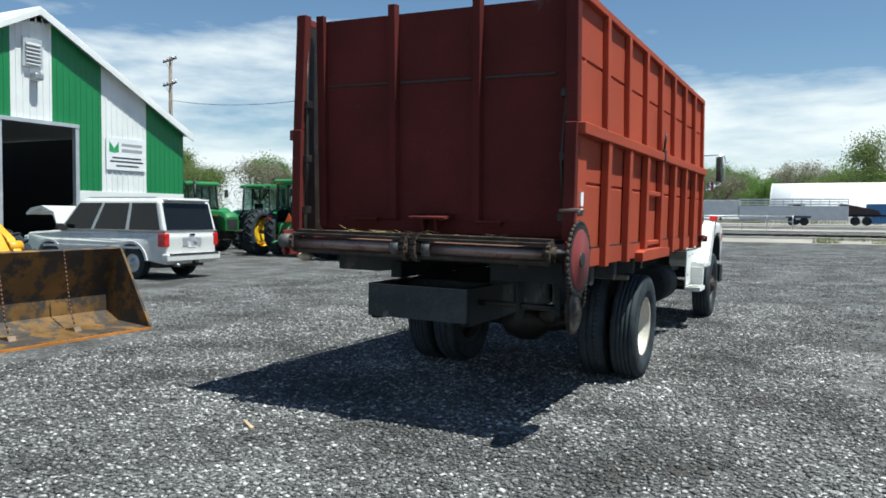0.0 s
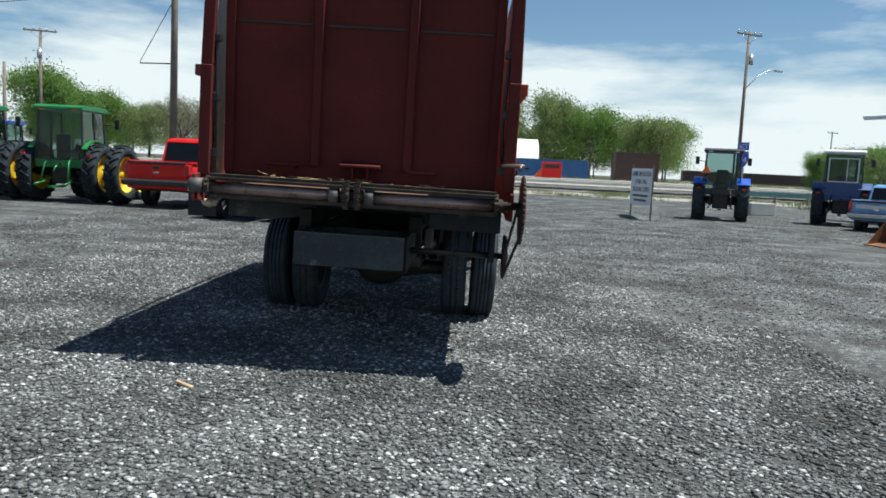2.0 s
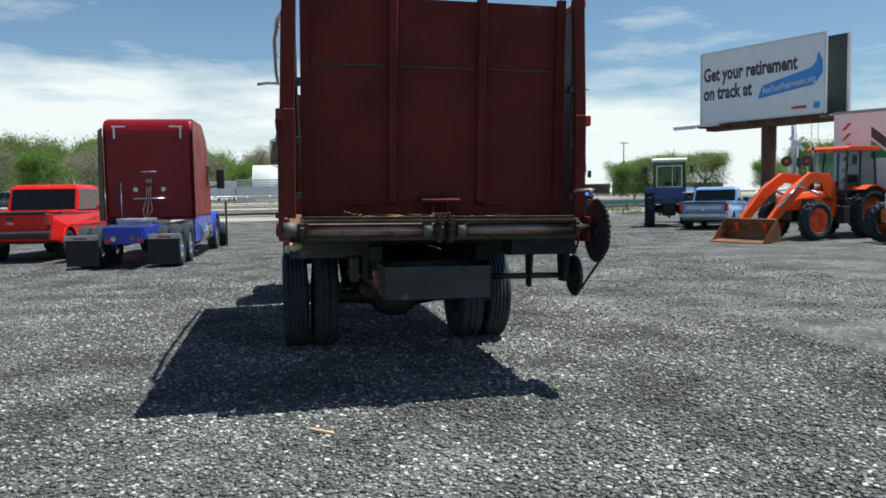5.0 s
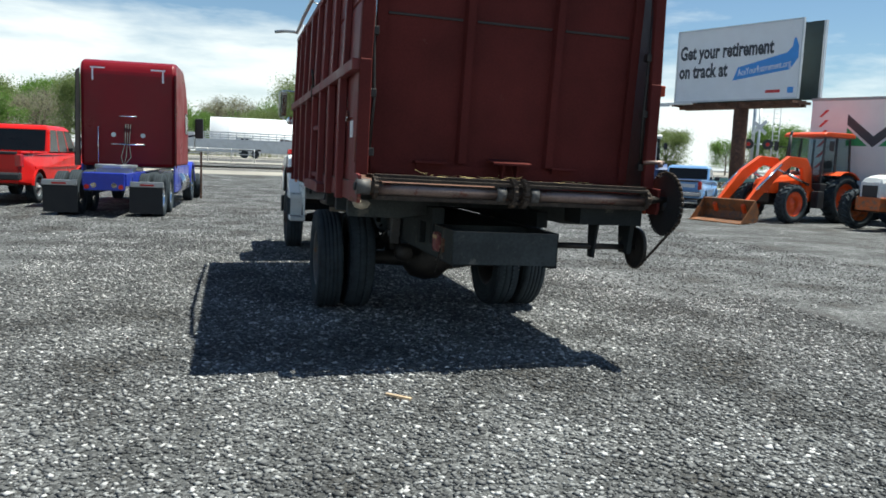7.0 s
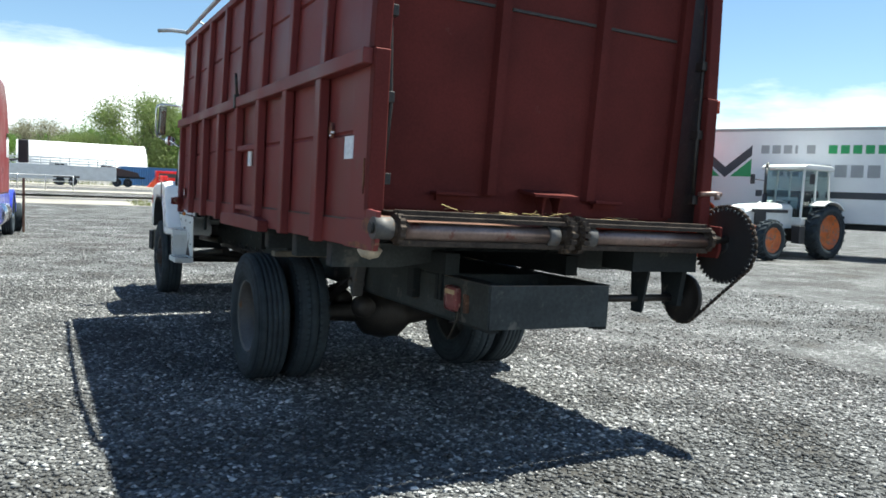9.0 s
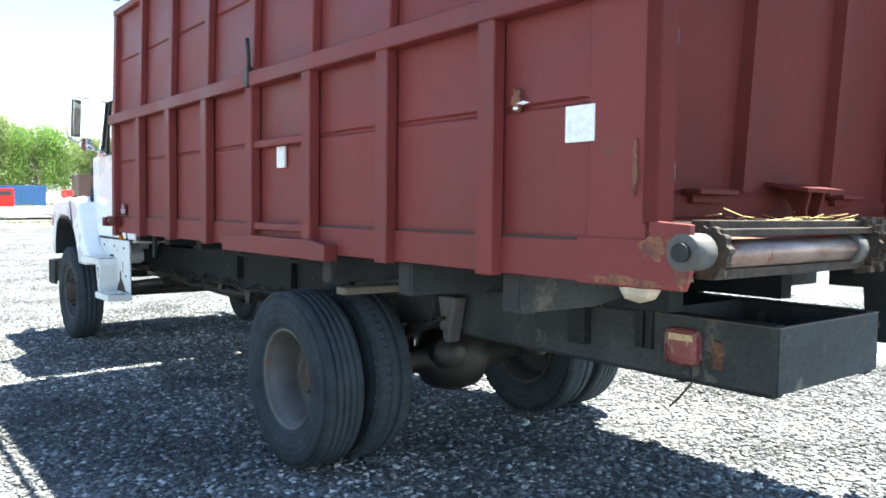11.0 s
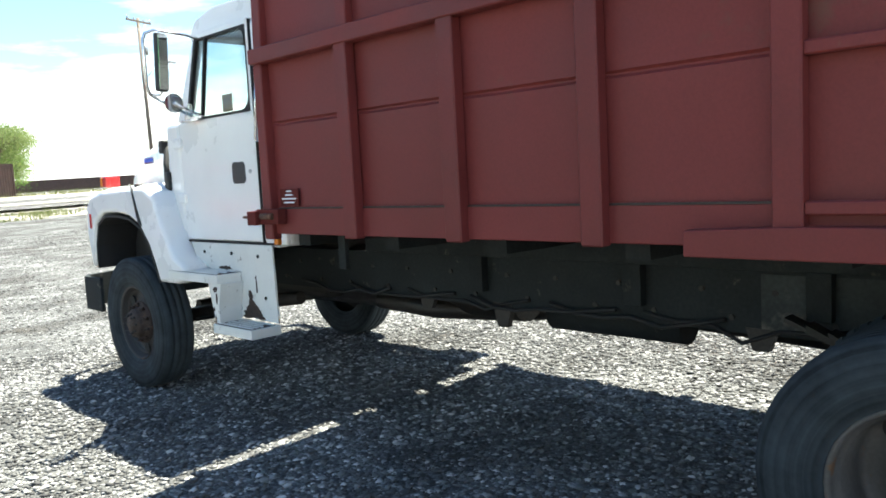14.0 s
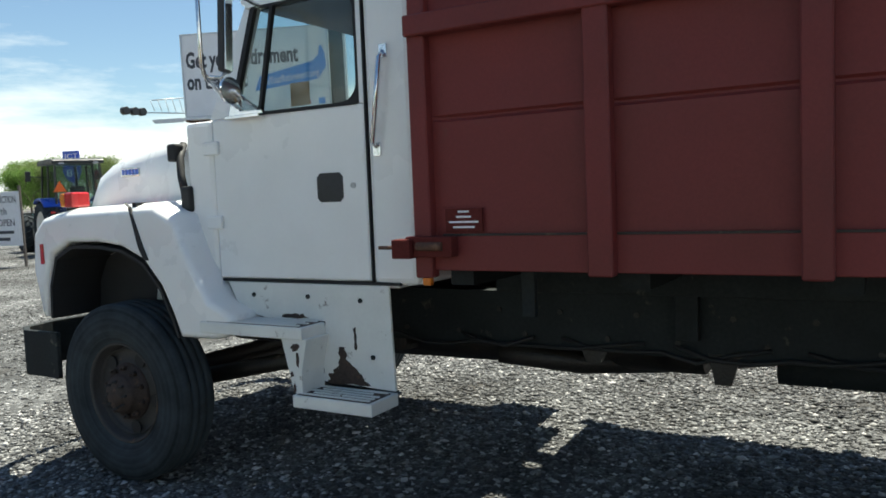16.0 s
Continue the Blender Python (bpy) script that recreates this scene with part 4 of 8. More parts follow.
part("front_axle", rod(rod(bmesh.new(), (-0.9, 7.93, 0.48), (0.9, 7.93, 0.48), 0.06, n=10), (-0.6, 7.93, 0.55), (0.6, 7.93, 0.55), 0.05, n=8), M_GREASE, truck)
for s in (-1, 1):
    part("front_spring", rod(bmesh.new(), (s * 0.45, 7.2, 0.8), (s * 0.45, 8.7, 0.75), 0.05, n=8), M_GREASE, truck)
    part("steering_arm", pipe(bmesh.new(), [(s * 0.8, 7.6, 0.55), (s * 0.6, 7.2, 0.62), (s * 0.5, 6.6, 0.7)], 0.05, 8), M_GREASE, truck)


# wheels
def tyre_mesh(r, w, ribs, n=48, lugs=0, tread=True):
    """A tyre with grooved tread, its middle at the origin, turning round x."""
    bm = bmesh.new()
    h = w / 2
    prof = [(-h * 0.70, r * 0.56), (-h * 0.86, r * 0.60), (-h * 0.99, r * 0.74), (-h, r * 0.82), (-h * 0.94, r * 0.92), (-h * 0.84, r * 0.975)]
    steps = np.linspace(-h * 0.76, h * 0.76, ribs * 2 + 1)
    for k, u in enumerate(steps):
        crown = r * (1 - 0.012 * (u / h) ** 2)
        if 0 < k < ribs * 2 and k % 2 == 0:
            prof += [(u - h * 0.045, crown), (u - h * 0.03, crown - 0.014), (u + h * 0.03, crown - 0.014), (u + h * 0.045, crown)]
        else:
            prof.append((u, crown))
    prof += [(h * 0.84, r * 0.975), (h * 0.94, r * 0.92), (h, r * 0.82), (h * 0.99, r * 0.74), (h * 0.86, r * 0.60), (h * 0.70, r * 0.56)]
    if tread:
        lathe(bm, prof, n=n)
    if lugs:
        for k in range(lugs):
            a = 2 * math.pi * k / lugs
            for s in (-1, 1):
                c, sn = math.cos(a + s * 0.02), math.sin(a + s * 0.02)
                t = Vector((0, c, -sn))
                u = Vector((0, sn, c))
                p = u * (r - 0.006)
                pts = []
                for x0 in (0.30, 0.96):
                    q = p - u * (0.03 if x0 > 0.9 else 0)
                    pts.append([Vector((s * h * x0, 0, 0)) + q + t * 0.016 + u * 0.014, Vector((s * h * x0, 0, 0)) + q - t * 0.016 + u * 0.014, Vector((s * h * x0, 0, 0)) + q - t * 0.016 - u * 0.02, Vector((s * h * x0, 0, 0)) + q + t * 0.016 - u * 0.02])
                loft(bm, pts)
    return bm


def disc_rim(r, w, deep, n=40):
    """A steel disc wheel whose open face looks to -x; deep: how far in the disc lies."""
    bm = bmesh.new()
    h = w / 2
    ri = r * 0.56
    prof = [(-h * 0.70, ri * 1.03), (-h * 0.80, ri * 1.01), (-h * 0.74, ri * 0.97), (-h * 0.66, ri * 0.945), (-h * 0.42, ri * 0.94), (-h * 0.40, ri * 0.905), (-h * 0.26, ri * 0.90), (-h * 0.2, ri * 0.875), (deep - 0.035, ri * 0.87), (deep - 0.012, ri * 0.86), (deep, ri * 0.78), (deep - 0.012, ri * 0.62), (deep - 0.03, ri * 0.5), (deep - 0.02, ri * 0.02)]
    lathe(bm, prof, n=n)
    return bm


def nuts(parent, r, x, count, material, size=0.017):
    for k in range(count):
        a = 2 * math.pi * k / count
        c = Vector((x, r * math.sin(a), r * math.cos(a)))
        bm = rod(bmesh.new(), c, c + Vector((-0.028, 0, 0)), size, n=6)
        part("wheel_nut", rod(bm, c, c + Vector((-0.045, 0, 0)), size * 0.5, n=6), material, parent)


R_T = 0.515
ME_DUAL = mesh_of("tyre", tyre_mesh(R_T, 0.265, 5, 56), M_TIRE)
ME_DRIVE = mesh_of("tyre", tyre_mesh(R_T, 0.265, 3, 56), M_TIRE)
ME_LUGS = mesh_of("tread", tyre_mesh(R_T, 0.265, 3, lugs=64, tread=False), M_TIRE)
ME_STEER = mesh_of("tyre", tyre_mesh(R_T + 0.005, 0.27, 4, 56), M_TIRE)


def truck_wheel(x, y, s, tyre_me, deep, rim_mat, hub, label=""):
    z = R_T + 0.0175 * x
    tyre = new("wheel", tyre_me)
    tyre.parent, tyre.matrix_basis = truck, pose(x, y, z, 0, -1.0, 0 if s < 0 else 180)
    part("rim", disc_rim(R_T, 0.265, deep), rim_mat, tyre, label)
    if tyre_me is ME_DRIVE:
        lugs = new("tread", ME_LUGS)
        lugs.parent = tyre
        lugs["kind"] = "stuff"
    count = 5 if hub == "front" else 2
    hr = 0.212 if hub == "front" else 0.20
    for k in range(count):
        a = 2 * math.pi * k / count
        c = Vector((deep - 0.016, hr * math.sin(a + 0.75), hr * math.cos(a + 0.75)))
        part("hand_hole", rod(bmesh.new(), c, c + Vector((-0.006, 0, 0)), 0.04, n=18), M_BLACK, tyre)
    if hub == "rear":
        part("hub", lathe(bmesh.new(), [(deep - 0.015, 0.165), (deep - 0.034, 0.16), (deep - 0.036, 0.115), (deep - 0.055, 0.108), (deep - 0.075, 0.10), (deep - 0.08, 0.085), (deep - 0.095, 0.08), (deep - 0.1, 0.001)], n=20), M_HUBREAR, tyre, "rusty axle hub")
        nuts(tyre, 0.137, deep - 0.03, 10, M_RIMDARK, 0.014)
        nuts(tyre, 0.092, deep - 0.07, 8, M_HUBRUST, 0.009)
    elif hub == "front":
        part("hub", lathe(bmesh.new(), [(deep - 0.02, 0.168), (deep - 0.04, 0.163), (deep - 0.043, 0.12), (deep - 0.085, 0.112), (deep - 0.105, 0.10), (deep - 0.11, 0.07), (deep - 0.125, 0.06), (deep - 0.13, 0.001)], n=24), M_HUBDARK, tyre, "rust-brown steering hub")
        nuts(tyre, 0.075, deep - 0.10, 8, M_RIMDARK, 0.009)
        nuts(tyre, 0.142, deep - 0.038, 10, M_HUBDARK, 0.016)
    return tyre


for s in (-1, 1):
    truck_wheel(s * 1.105, 2.51, s, ME_DUAL, 0.125, M_RIMDUST if s < 0 else M_RIMCREAM, "rear", "dusty grey disc rim" if s < 0 else "cream painted disc rim")
    truck_wheel(s * 0.79, 2.51, -s, ME_DRIVE, 0.06, M_RIMDARK, "", "")
    truck_wheel(s * 1.035, 7.93, s, ME_STEER, -0.03, M_RIMDARK, "front", "dark rusty disc rim")

# ---- the cab, hood and steps ----
XD = 1.02
cab = part("cab", box(-0.98, 0.98, 6.1, 7.2, 1.13, 1.18), M_WHITE, truck, "white cab with chipped paint")
part("rear_wall", box(-XD + 0.03, XD - 0.03, 5.955, 6.015, 1.15, 2.02, 0.02), M_WHITE, cab)
part("rear_header", box(-0.97, 0.97, 5.965, 6.015, 2.49, 2.60), M_WHITE, cab)
part("cowl", box(-XD, XD, 7.215, 7.42, 1.16, 2.0, 0.03), M_WHITE, cab)
part("roof", prism(bmesh.new(), [(5.97, 2.555), (5.97, 2.65), (6.09, 2.715), (6.7, 2.725), (6.93, 2.67), (7.0, 2.60), (7.0, 2.565), (6.95, 2.555)], -0.99, 0.99, "x", bev=0.02), M_WHITE, cab)
for s in (-1, 1):
    part("rear_pillar", box(min(s * XD, s * (XD - 0.05)), max(s * XD, s * (XD - 0.05)), 5.965, 6.218, 1.15, 2.56, 0.03), M_WHITE, cab)
    part("front_pillar", loft(bmesh.new(), [[(s * XD, 7.12, 2.0), (s * XD, 7.22, 2.0), (s * (XD - 0.06), 7.26, 2.0), (s * (XD - 0.06), 7.12, 2.0)], [(s * (XD - 0.03), 6.89, 2.57), (s * (XD - 0.03), 6.95, 2.57), (s * (XD - 0.08), 6.97, 2.57), (s * (XD - 0.08), 6.89, 2.57)]]), M_WHITE, cab)
bm = bmesh.new()
bx(bm, -0.97, 0.97, 6.02, 6.04, 1.2, 2.0)
bx(bm, -0.95, 0.95, 6.1, 6.9, 2.53, 2.55)
bx(bm, -0.95, 0.95, 6.75, 7.2, 1.5, 1.99, 0.05)
for s in (-0.5, 0.5):
    bx(bm, s - 0.28, s + 0.28, 6.25, 6.75, 1.35, 1.55, 0.05)
    bx(bm, s - 0.26, s + 0.26, 6.16, 6.28, 1.5, 1.97, 0.05)
part("cab_interior", bm, M_DARKIN, cab, "dark vinyl seats and dashboard")
bm = bmesh.new()
ring = [(-0.5 + 0.23 * math.cos(a), 6.82 + 0.10 * math.sin(a), 2.0 + 0.20 * math.sin(a) * 0.35) for a in np.linspace(0, 2 * math.pi, 25)]
pipe(bm, ring, 0.013, 6)
rod(bm, (-0.5, 6.82, 2.0), (-0.5, 6.95, 1.75), 0.02)
part("steering_wheel", bm, M_BLACKP, cab)
part("paper_note", box(-0.93, -0.925, 6.62, 6.74, 2.035, 2.15), mat("brown_card", (0.30, 0.19, 0.10), 0.8), cab, "brown card standing on the sill")
glass = loft(bmesh.new(), [[(-0.93, 7.19, 2.03), (0.93, 7.19, 2.03), (0.93, 7.185, 2.03), (-0.93, 7.185, 2.03)], [(-0.90, 6.93, 2.55), (0.90, 6.93, 2.55), (0.90, 6.925, 2.55), (-0.90, 6.925, 2.55)]])
part("windscreen", glass, M_GLASSC, cab, shadow=False)
part("rear_window", box(-0.9, 0.9, 5.985, 5.991, 2.03, 2.49), M_GLASSC, cab, shadow=False)
for s in (-1, 1):
    xo, xi = s * (XD + 0.004), s * (XD - 0.045)
    lo, hi = min(xo, xi), max(xo, xi)
    bm = bmesh.new()
    bx(bm, lo, hi, 6.226, 7.208, 1.165, 2.0, 0.012)
    loft(bm, [[(xo, 7.07, 2.0), (xo, 7.135, 2.0), (xi, 7.135, 2.0), (xi, 7.07, 2.0)], [(xo * 0.985, 6.88, 2.53), (xo * 0.985, 6.935, 2.53), (xi * 0.985, 6.935, 2.53), (xi * 0.985, 6.88, 2.53)]])
    bx(bm, lo, hi, 6.226, 6.252, 2.0, 2.56)
    bx(bm, lo, hi, 6.226, 6.93, 2.53, 2.57, 0.006)
    door = part("cab_door", bm, M_WHITE, cab, "white door with paint worn at the sill")
    bm = bmesh.new()
    prism(bm, [(6.253, 2.003), (7.068, 2.003), (6.882, 2.528), (6.253, 2.528)], s * (XD - 0.015), s * (XD - 0.012), "x")
    part("door_glass", bm, M_GLASSC, door, shadow=False)
    bm = bmesh.new()
    for y0, y1 in ((6.250, 6.264),):
        bx(bm, s * (XD + 0.006), s * (XD - 0.02), y0, y1, 2.0, 2.528)
    for zc, d in ((2.012, 1), (2.522, -1)):
        corner = [(6.262, zc), (6.352, zc), (6.318, zc + d * 0.007), (6.289, zc + d * 0.026), (6.270, zc + d * 0.056), (6.262, zc + d * 0.09)]
        prism(bm, corner, s * (XD - 0.02), s * (XD + 0.0065), "x")
    prism(bm, [(6.264, 1.995), (7.07, 1.995), (7.07, 2.012), (6.264, 2.012)], s * (XD - 0.02), s * (XD + 0.007), "x")
    prism(bm, [(6.25, 2.522), (6.89, 2.522), (6.89, 2.535), (6.25, 2.535)], s * (XD - 0.02), s * (XD + 0.004), "x")
    prism(bm, [(7.05, 2.0), (7.08, 2.0), (6.895, 2.53), (6.865, 2.53)], s * (XD - 0.02), s * (XD + 0.005), "x")
    prism(bm, [(6.865, 2.0), (6.885, 2.0), (6.765, 2.53), (6.745, 2.53)], s * (XD - 0.02), s * (XD + 0.003), "x")
    part("window_seal", bm, M_BLACK, door)
    part("handle_recess", prism(bmesh.new(), [(6.385, 1.545), (6.50, 1.545), (6.52, 1.565), (6.52, 1.665), (6.50, 1.685), (6.385, 1.685), (6.365, 1.665), (6.365, 1.565)], s * (XD - 0.02), s * (XD + 0.008), "x"), M_BLACKP, door, "black recessed door handle")
    part("lock", rod(bmesh.new(), (s * XD, 6.305, 1.62), (s * (XD + 0.01), 6.305, 1.62), 0.014), M_STEEL, door)
    for z in (1.85, 1.46):
        bm = bmesh.new()
        bx(bm, min(s * 1.02, s * 1.045), max(s * 1.02, s * 1.045), 7.16, 7.27, z - 0.035, z + 0.035, 0.008)
        part("hinge", bm, M_WHITE, door)
    bm = bmesh.new()
    pipe(bm, [(s * 1.02, 6.16, 1.79), (s * 1.06, 6.16, 1.81), (s * 1.06, 6.105, 2.19), (s * 1.02, 6.105, 2.22)], 0.012, 8)
    bx(bm, min(s * 1.02, s * 1.03), max(s * 1.02, s * 1.03), 6.14, 6.18, 1.75, 1.81)
    bx(bm, min(s * 1.02, s * 1.03), max(s * 1.02, s * 1.03), 6.085, 6.125, 2.19, 2.25)
    part("grab_handle", bm, M_CHROME, cab, "chrome grab handle")
    lines = bmesh.new()
    bx(lines, min(s * 1.0, s * 1.0215), max(s * 1.0, s * 1.0215), 6.2185, 6.2255, 1.15, 2.56)
    bx(lines, min(s * 1.0, s * 1.0215), max(s * 1.0, s * 1.0215), 6.07, 7.2, 1.147, 1.1605)
    part("shut_line", lines, M_BLACK, cab)
    # mirrors on a pipe frame
    xm, ym = s * 1.395, 6.865
    bm = bmesh.new()
    pipe(bm, [(s * 1.03, 6.98, 2.03), (s * 1.16, 6.95, 2.07), (s * 1.30, 6.89, 2.115), (s * 1.375, ym, 2.15), (xm, ym, 2.20), (xm, ym, 2.50), (s * 1.38, ym - 0.005, 2.54), (s * 1.33, 6.83, 2.56), (s * 1.1, 6.84, 2.55), (s * 1.0, 6.84, 2.53)], 0.011, 8)
    pipe(bm, [(s * 1.375, ym, 2.15), (s * 1.34, 6.80, 2.14), (s * 1.33, 6.775, 2.17)], 0.008, 6)
    pipe(bm, [(s * 1.33, 6.83, 2.56), (s * 1.33, 6.775, 2.545), (s * 1.33, 6.775, 2.50)], 0.008, 6)
    pipe(bm, [(s * 1.02, 6.86, 2.02), (s * 1.12, 6.85, 2.05), (s * 1.22, 6.85, 2.10)], 0.009, 6)
    frame_m = part("mirror_frame", bm, M_CHROME, cab, "chrome mirror bracket")
    bm = bmesh.new()
    prism(bm, [(6.83, 2.0), (7.06, 2.0), (7.04, 2.06), (7.0, 2.115), (6.985, 2.115), (6.985, 2.025), (6.83, 2.02)], s * 1.022, s * 1.05, "x", bev=0.003)
    bx(bm, min(s * 1.022, s * 1.075), max(s * 1.022, s * 1.075), 6.83, 7.06, 1.985, 2.002, 0.003)
    part("mirror_foot", bm, M_CHROME, frame_m)
    head = part("mirror_head", box(-0.05, 0.05, -0.016, 0.02, -0.185, 0.185, 0.014), M_BLACKP, frame_m)
    head.matrix_basis = pose(s * 1.33, 6.77, 2.345, 3, 0, s * -24)
    part("mirror_glass", box(-0.043, 0.043, -0.0205, -0.0165, -0.172, 0.172), M_MIRROR, head)
    spot = (s * 1.215, 6.865, 2.10)
    part("spot_mirror", lathe(bmesh.new(), [(0.0, 0.066), (0.02, 0.062), (0.045, 0.03), (0.05, 0.001)], spot, "y", 18), M_CHROME, frame_m)
    part("spot_mirror_glass", lathe(bmesh.new(), [(-0.004, 0.001), (-0.003, 0.045), (0.0, 0.063)], spot, "y", 18), M_MIRROR, frame_m)
for x in (-0.5, 0, 0.5):
    part("roof_marker", box(x - 0.05, x + 0.05, 6.88, 6.97, 2.66, 2.70, 0.012), M_LAMPO, cab)

# hood
bm = bmesh.new()
secs = [(7.40, 0.90, 2.0, 1.88), (7.75, 0.86, 1.985, 1.84), (8.1, 0.82, 1.95, 1.80), (8.4, 0.79, 1.89, 1.72), (8.56, 0.77, 1.82, 1.64), (8.66, 0.74, 1.70, 1.54), (8.72, 0.72, 1.56, 1.45)]
rings = []
for y, w, zt, zs in secs:
    rings.append([(-w - 0.02, y, 1.0), (-w, y, zs), (-w + 0.05, y, zs + (zt - zs) * 0.62), (-w + 0.16, y, zs + (zt - zs) * 0.9), (-w * 0.4, y, zt), (w * 0.4, y, zt), (w - 0.16, y, zs + (zt - zs) * 0.9), (w - 0.05, y, zs + (zt - zs) * 0.62), (w, y, zs), (w + 0.02, y, 1.0)])
loft(bm, rings, smooth=True)
hood = part("hood", bm, M_WHITE, truck, "white sloping hood")
part("grille", box(-0.52, 0.52, 8.70, 8.745, 1.02, 1.46, 0.02), M_BLACKP, hood)
bm = bmesh.new()
for k in range(7):
    bx(bm, -0.5, 0.5, 8.735, 8.755, 1.07 + k * 0.055, 1.085 + k * 0.055)
part("grille_bars", bm, M_CHROME, hood)
for s in (-1, 1):
    prof = [(8.62, 0.92), (8.69, 1.20), (8.66, 1.42), (8.56, 1.50), (8.3, 1.535), (7.85, 1.545), (7.52, 1.55), (7.36, 1.47), (7.27, 1.28), (7.14, 1.06), (6.98, 0.99), (6.98, 0.90), (7.12, 0.86), (7.36, 0.86), (7.41, 0.98), (7.49, 1.13), (7.62, 1.27), (7.80, 1.345), (8.02, 1.37), (8.30, 1.37), (8.48, 1.30), (8.56, 1.12), (8.575, 0.92)]
    prof = [(7.93 + (y - 7.93) * (0.9 if y > 7.93 else 1.0), z) for y, z in prof]
    bm = bmesh.new()
    A = [bm.verts.new((s * 1.19, y, z)) for y, z in prof]
    I = [bm.verts.new((s * (1.10 if z > 1.4 else 1.14), y, z + (0.03 if z > 1.38 else 0))) for y, z in prof]
    B = [bm.verts.new((s * 0.62, y, z + (0.05 if z > 1.38 else 0))) for y, z in prof]
    n = len(prof)
    for P, Q in ((A, I), (I, B)):
        for k in range(n):
            f = bm.faces.new((P[k], P[(k + 1) % n], Q[(k + 1) % n], Q[k]))
            f.smooth = True
    bm.faces.new(A)
    bmesh.ops.recalc_face_normals(bm, faces=bm.faces[:])
    bmesh.ops.bevel(bm, geom=[e for e in bm.edges if all(abs(abs(v.co.x) - 1.19) < 1e-4 for v in e.verts)], offset=0.03, segments=3, affect="EDGES", profile=0.5)
    for f in bm.faces:
        f.smooth = len(f.verts) < 8
    fender = part("fender", bm, M_WHITE, truck, "bulging white wheel-arch fender")
    bm = bmesh.new()
    prism(bm, [(7.70, 1.56), (7.73, 1.585), (7.69, 1.56), (7.60, 1.34), (7.565, 1.27), (7.60, 1.27), (7.64, 1.34)][::1], s * 1.18, s * 1.197, "x")
    part("fender_seal", bm, M_BLACK, fender, "black rubber seal in the fender joint")
    bm = bmesh.new()
    bx(bm, min(s * 0.80, s * 1.16), max(s * 0.80, s * 1.16), 7.675, 7.71, 1.55, 1.582)
    part("fender_seal", bm, M_BLACK, fender)
    well = bmesh.new()
    prism(well, [(7.35, 0.9), (7.35, 1.5), (8.6, 1.5), (8.6, 0.9)], s * 0.58, s * 0.62, "x")
    rod(well, (s * 0.62, 8.3, 1.12), (s * 0.78, 8.3, 1.12), 0.08)
    bx(well, min(s * 0.62, s * 0.82), max(s * 0.62, s * 0.82), 7.85, 8.0, 0.75, 1.3)
    part("wheel_well", well, M_GREASE, fender)
    part("inner_panel", prism(bmesh.new(), [(7.44, 0.86), (7.52, 1.12), (7.64, 1.26), (7.82, 1.335), (8.02, 1.36), (8.2, 1.335), (8.36, 1.24), (8.44, 1.1), (8.46, 0.9)], s * 0.845, s * 0.86, "x"), M_BLACK, fender)
    arc = [(7.93 + (y - 7.93) * 0.965, 0.75 + (z - 0.75) * 0.965) for y, z in prof[-10:]]
    prism(liner := bmesh.new(), arc + [(7.93 + (y - 7.93) * 0.97, 0.75 + (z - 0.75) * 0.97) for y, z in arc[::-1]], s * 0.63, s * 1.175, "x")
    part("arch_liner", liner, M_BLACK, fender, "black inner arch liner")
    lampb = part("turn_lamp", box(min(s * 1.02, s * 1.14), max(s * 1.02, s * 1.14), 8.26, 8.34, 1.57, 1.66, 0.012), M_LAMPR, fender, "red and amber turn lamp")
    part("amber_lens", box(min(s * 1.02, s * 1.14), max(s * 1.02, s * 1.14), 8.34, 8.38, 1.575, 1.655, 0.01), M_LAMPO, lampb)
    part("side_marker", box(min(s * 1.185, s * 1.20), max(s * 1.185, s * 1.20), 8.49, 8.515, 1.24, 1.36, 0.003), M_LAMPR, fender)
    # hood latch hanging at the cowl
    bm = bmesh.new()
    pipe(bm, [(s * 0.90, 7.57, 1.90), (s * 0.965, 7.53, 1.82), (s * 1.0, 7.49, 1.72), (s * 1.02, 7.44, 1.60)], 0.022, 8)
    bx(bm, min(s * 0.97, s * 1.045), max(s * 0.97, s * 1.045), 7.38, 7.46, 1.52, 1.66, 0.016)
    bx(bm, min(s * 0.93, s * 1.0), max(s * 0.93, s * 1.0), 7.53, 7.60, 1.80, 1.90, 0.014)
    pipe(bm, [(s * 0.86, 7.45, 1.99), (s * 0.93, 7.45, 1.75), (s * 0.96, 7.45, 1.54)], 0.03, 6)
    part("hood_latch", bm, M_BLACK, hood, "black rubber hood latch")
    badge = part("badge", box(min(s * 0.80, s * 0.832), max(s * 0.80, s * 0.832), 8.04, 8.21, 1.745, 1.80, 0.004), M_CHROME, hood, "small chrome badge with dark blue bars")
    for k in range(5):
        part("badge_bar", box(min(s * 0.83, s * 0.835), max(s * 0.83, s * 0.835), 8.052 + k * 0.031, 8.072 + k * 0.031, 1.757, 1.788), M_NHB, badge)
bm = bmesh.new()
prism(bm, [(-1.2, 8.42), (-1.2, 8.74), (-1.12, 8.88), (-0.9, 8.95), (0.9, 8.95), (1.12, 8.88), (1.2, 8.74), (1.2, 8.42), (1.17, 8.42), (1.17, 8.72), (1.1, 8.84), (0.9, 8.91), (-0.9, 8.91), (-1.1, 8.84), (-1.17, 8.72), (-1.17, 8.42)], 0.55, 0.83, "z", bev=0.006)
part("front_bumper", bm, M_FRAME, truck, "black steel bumper")

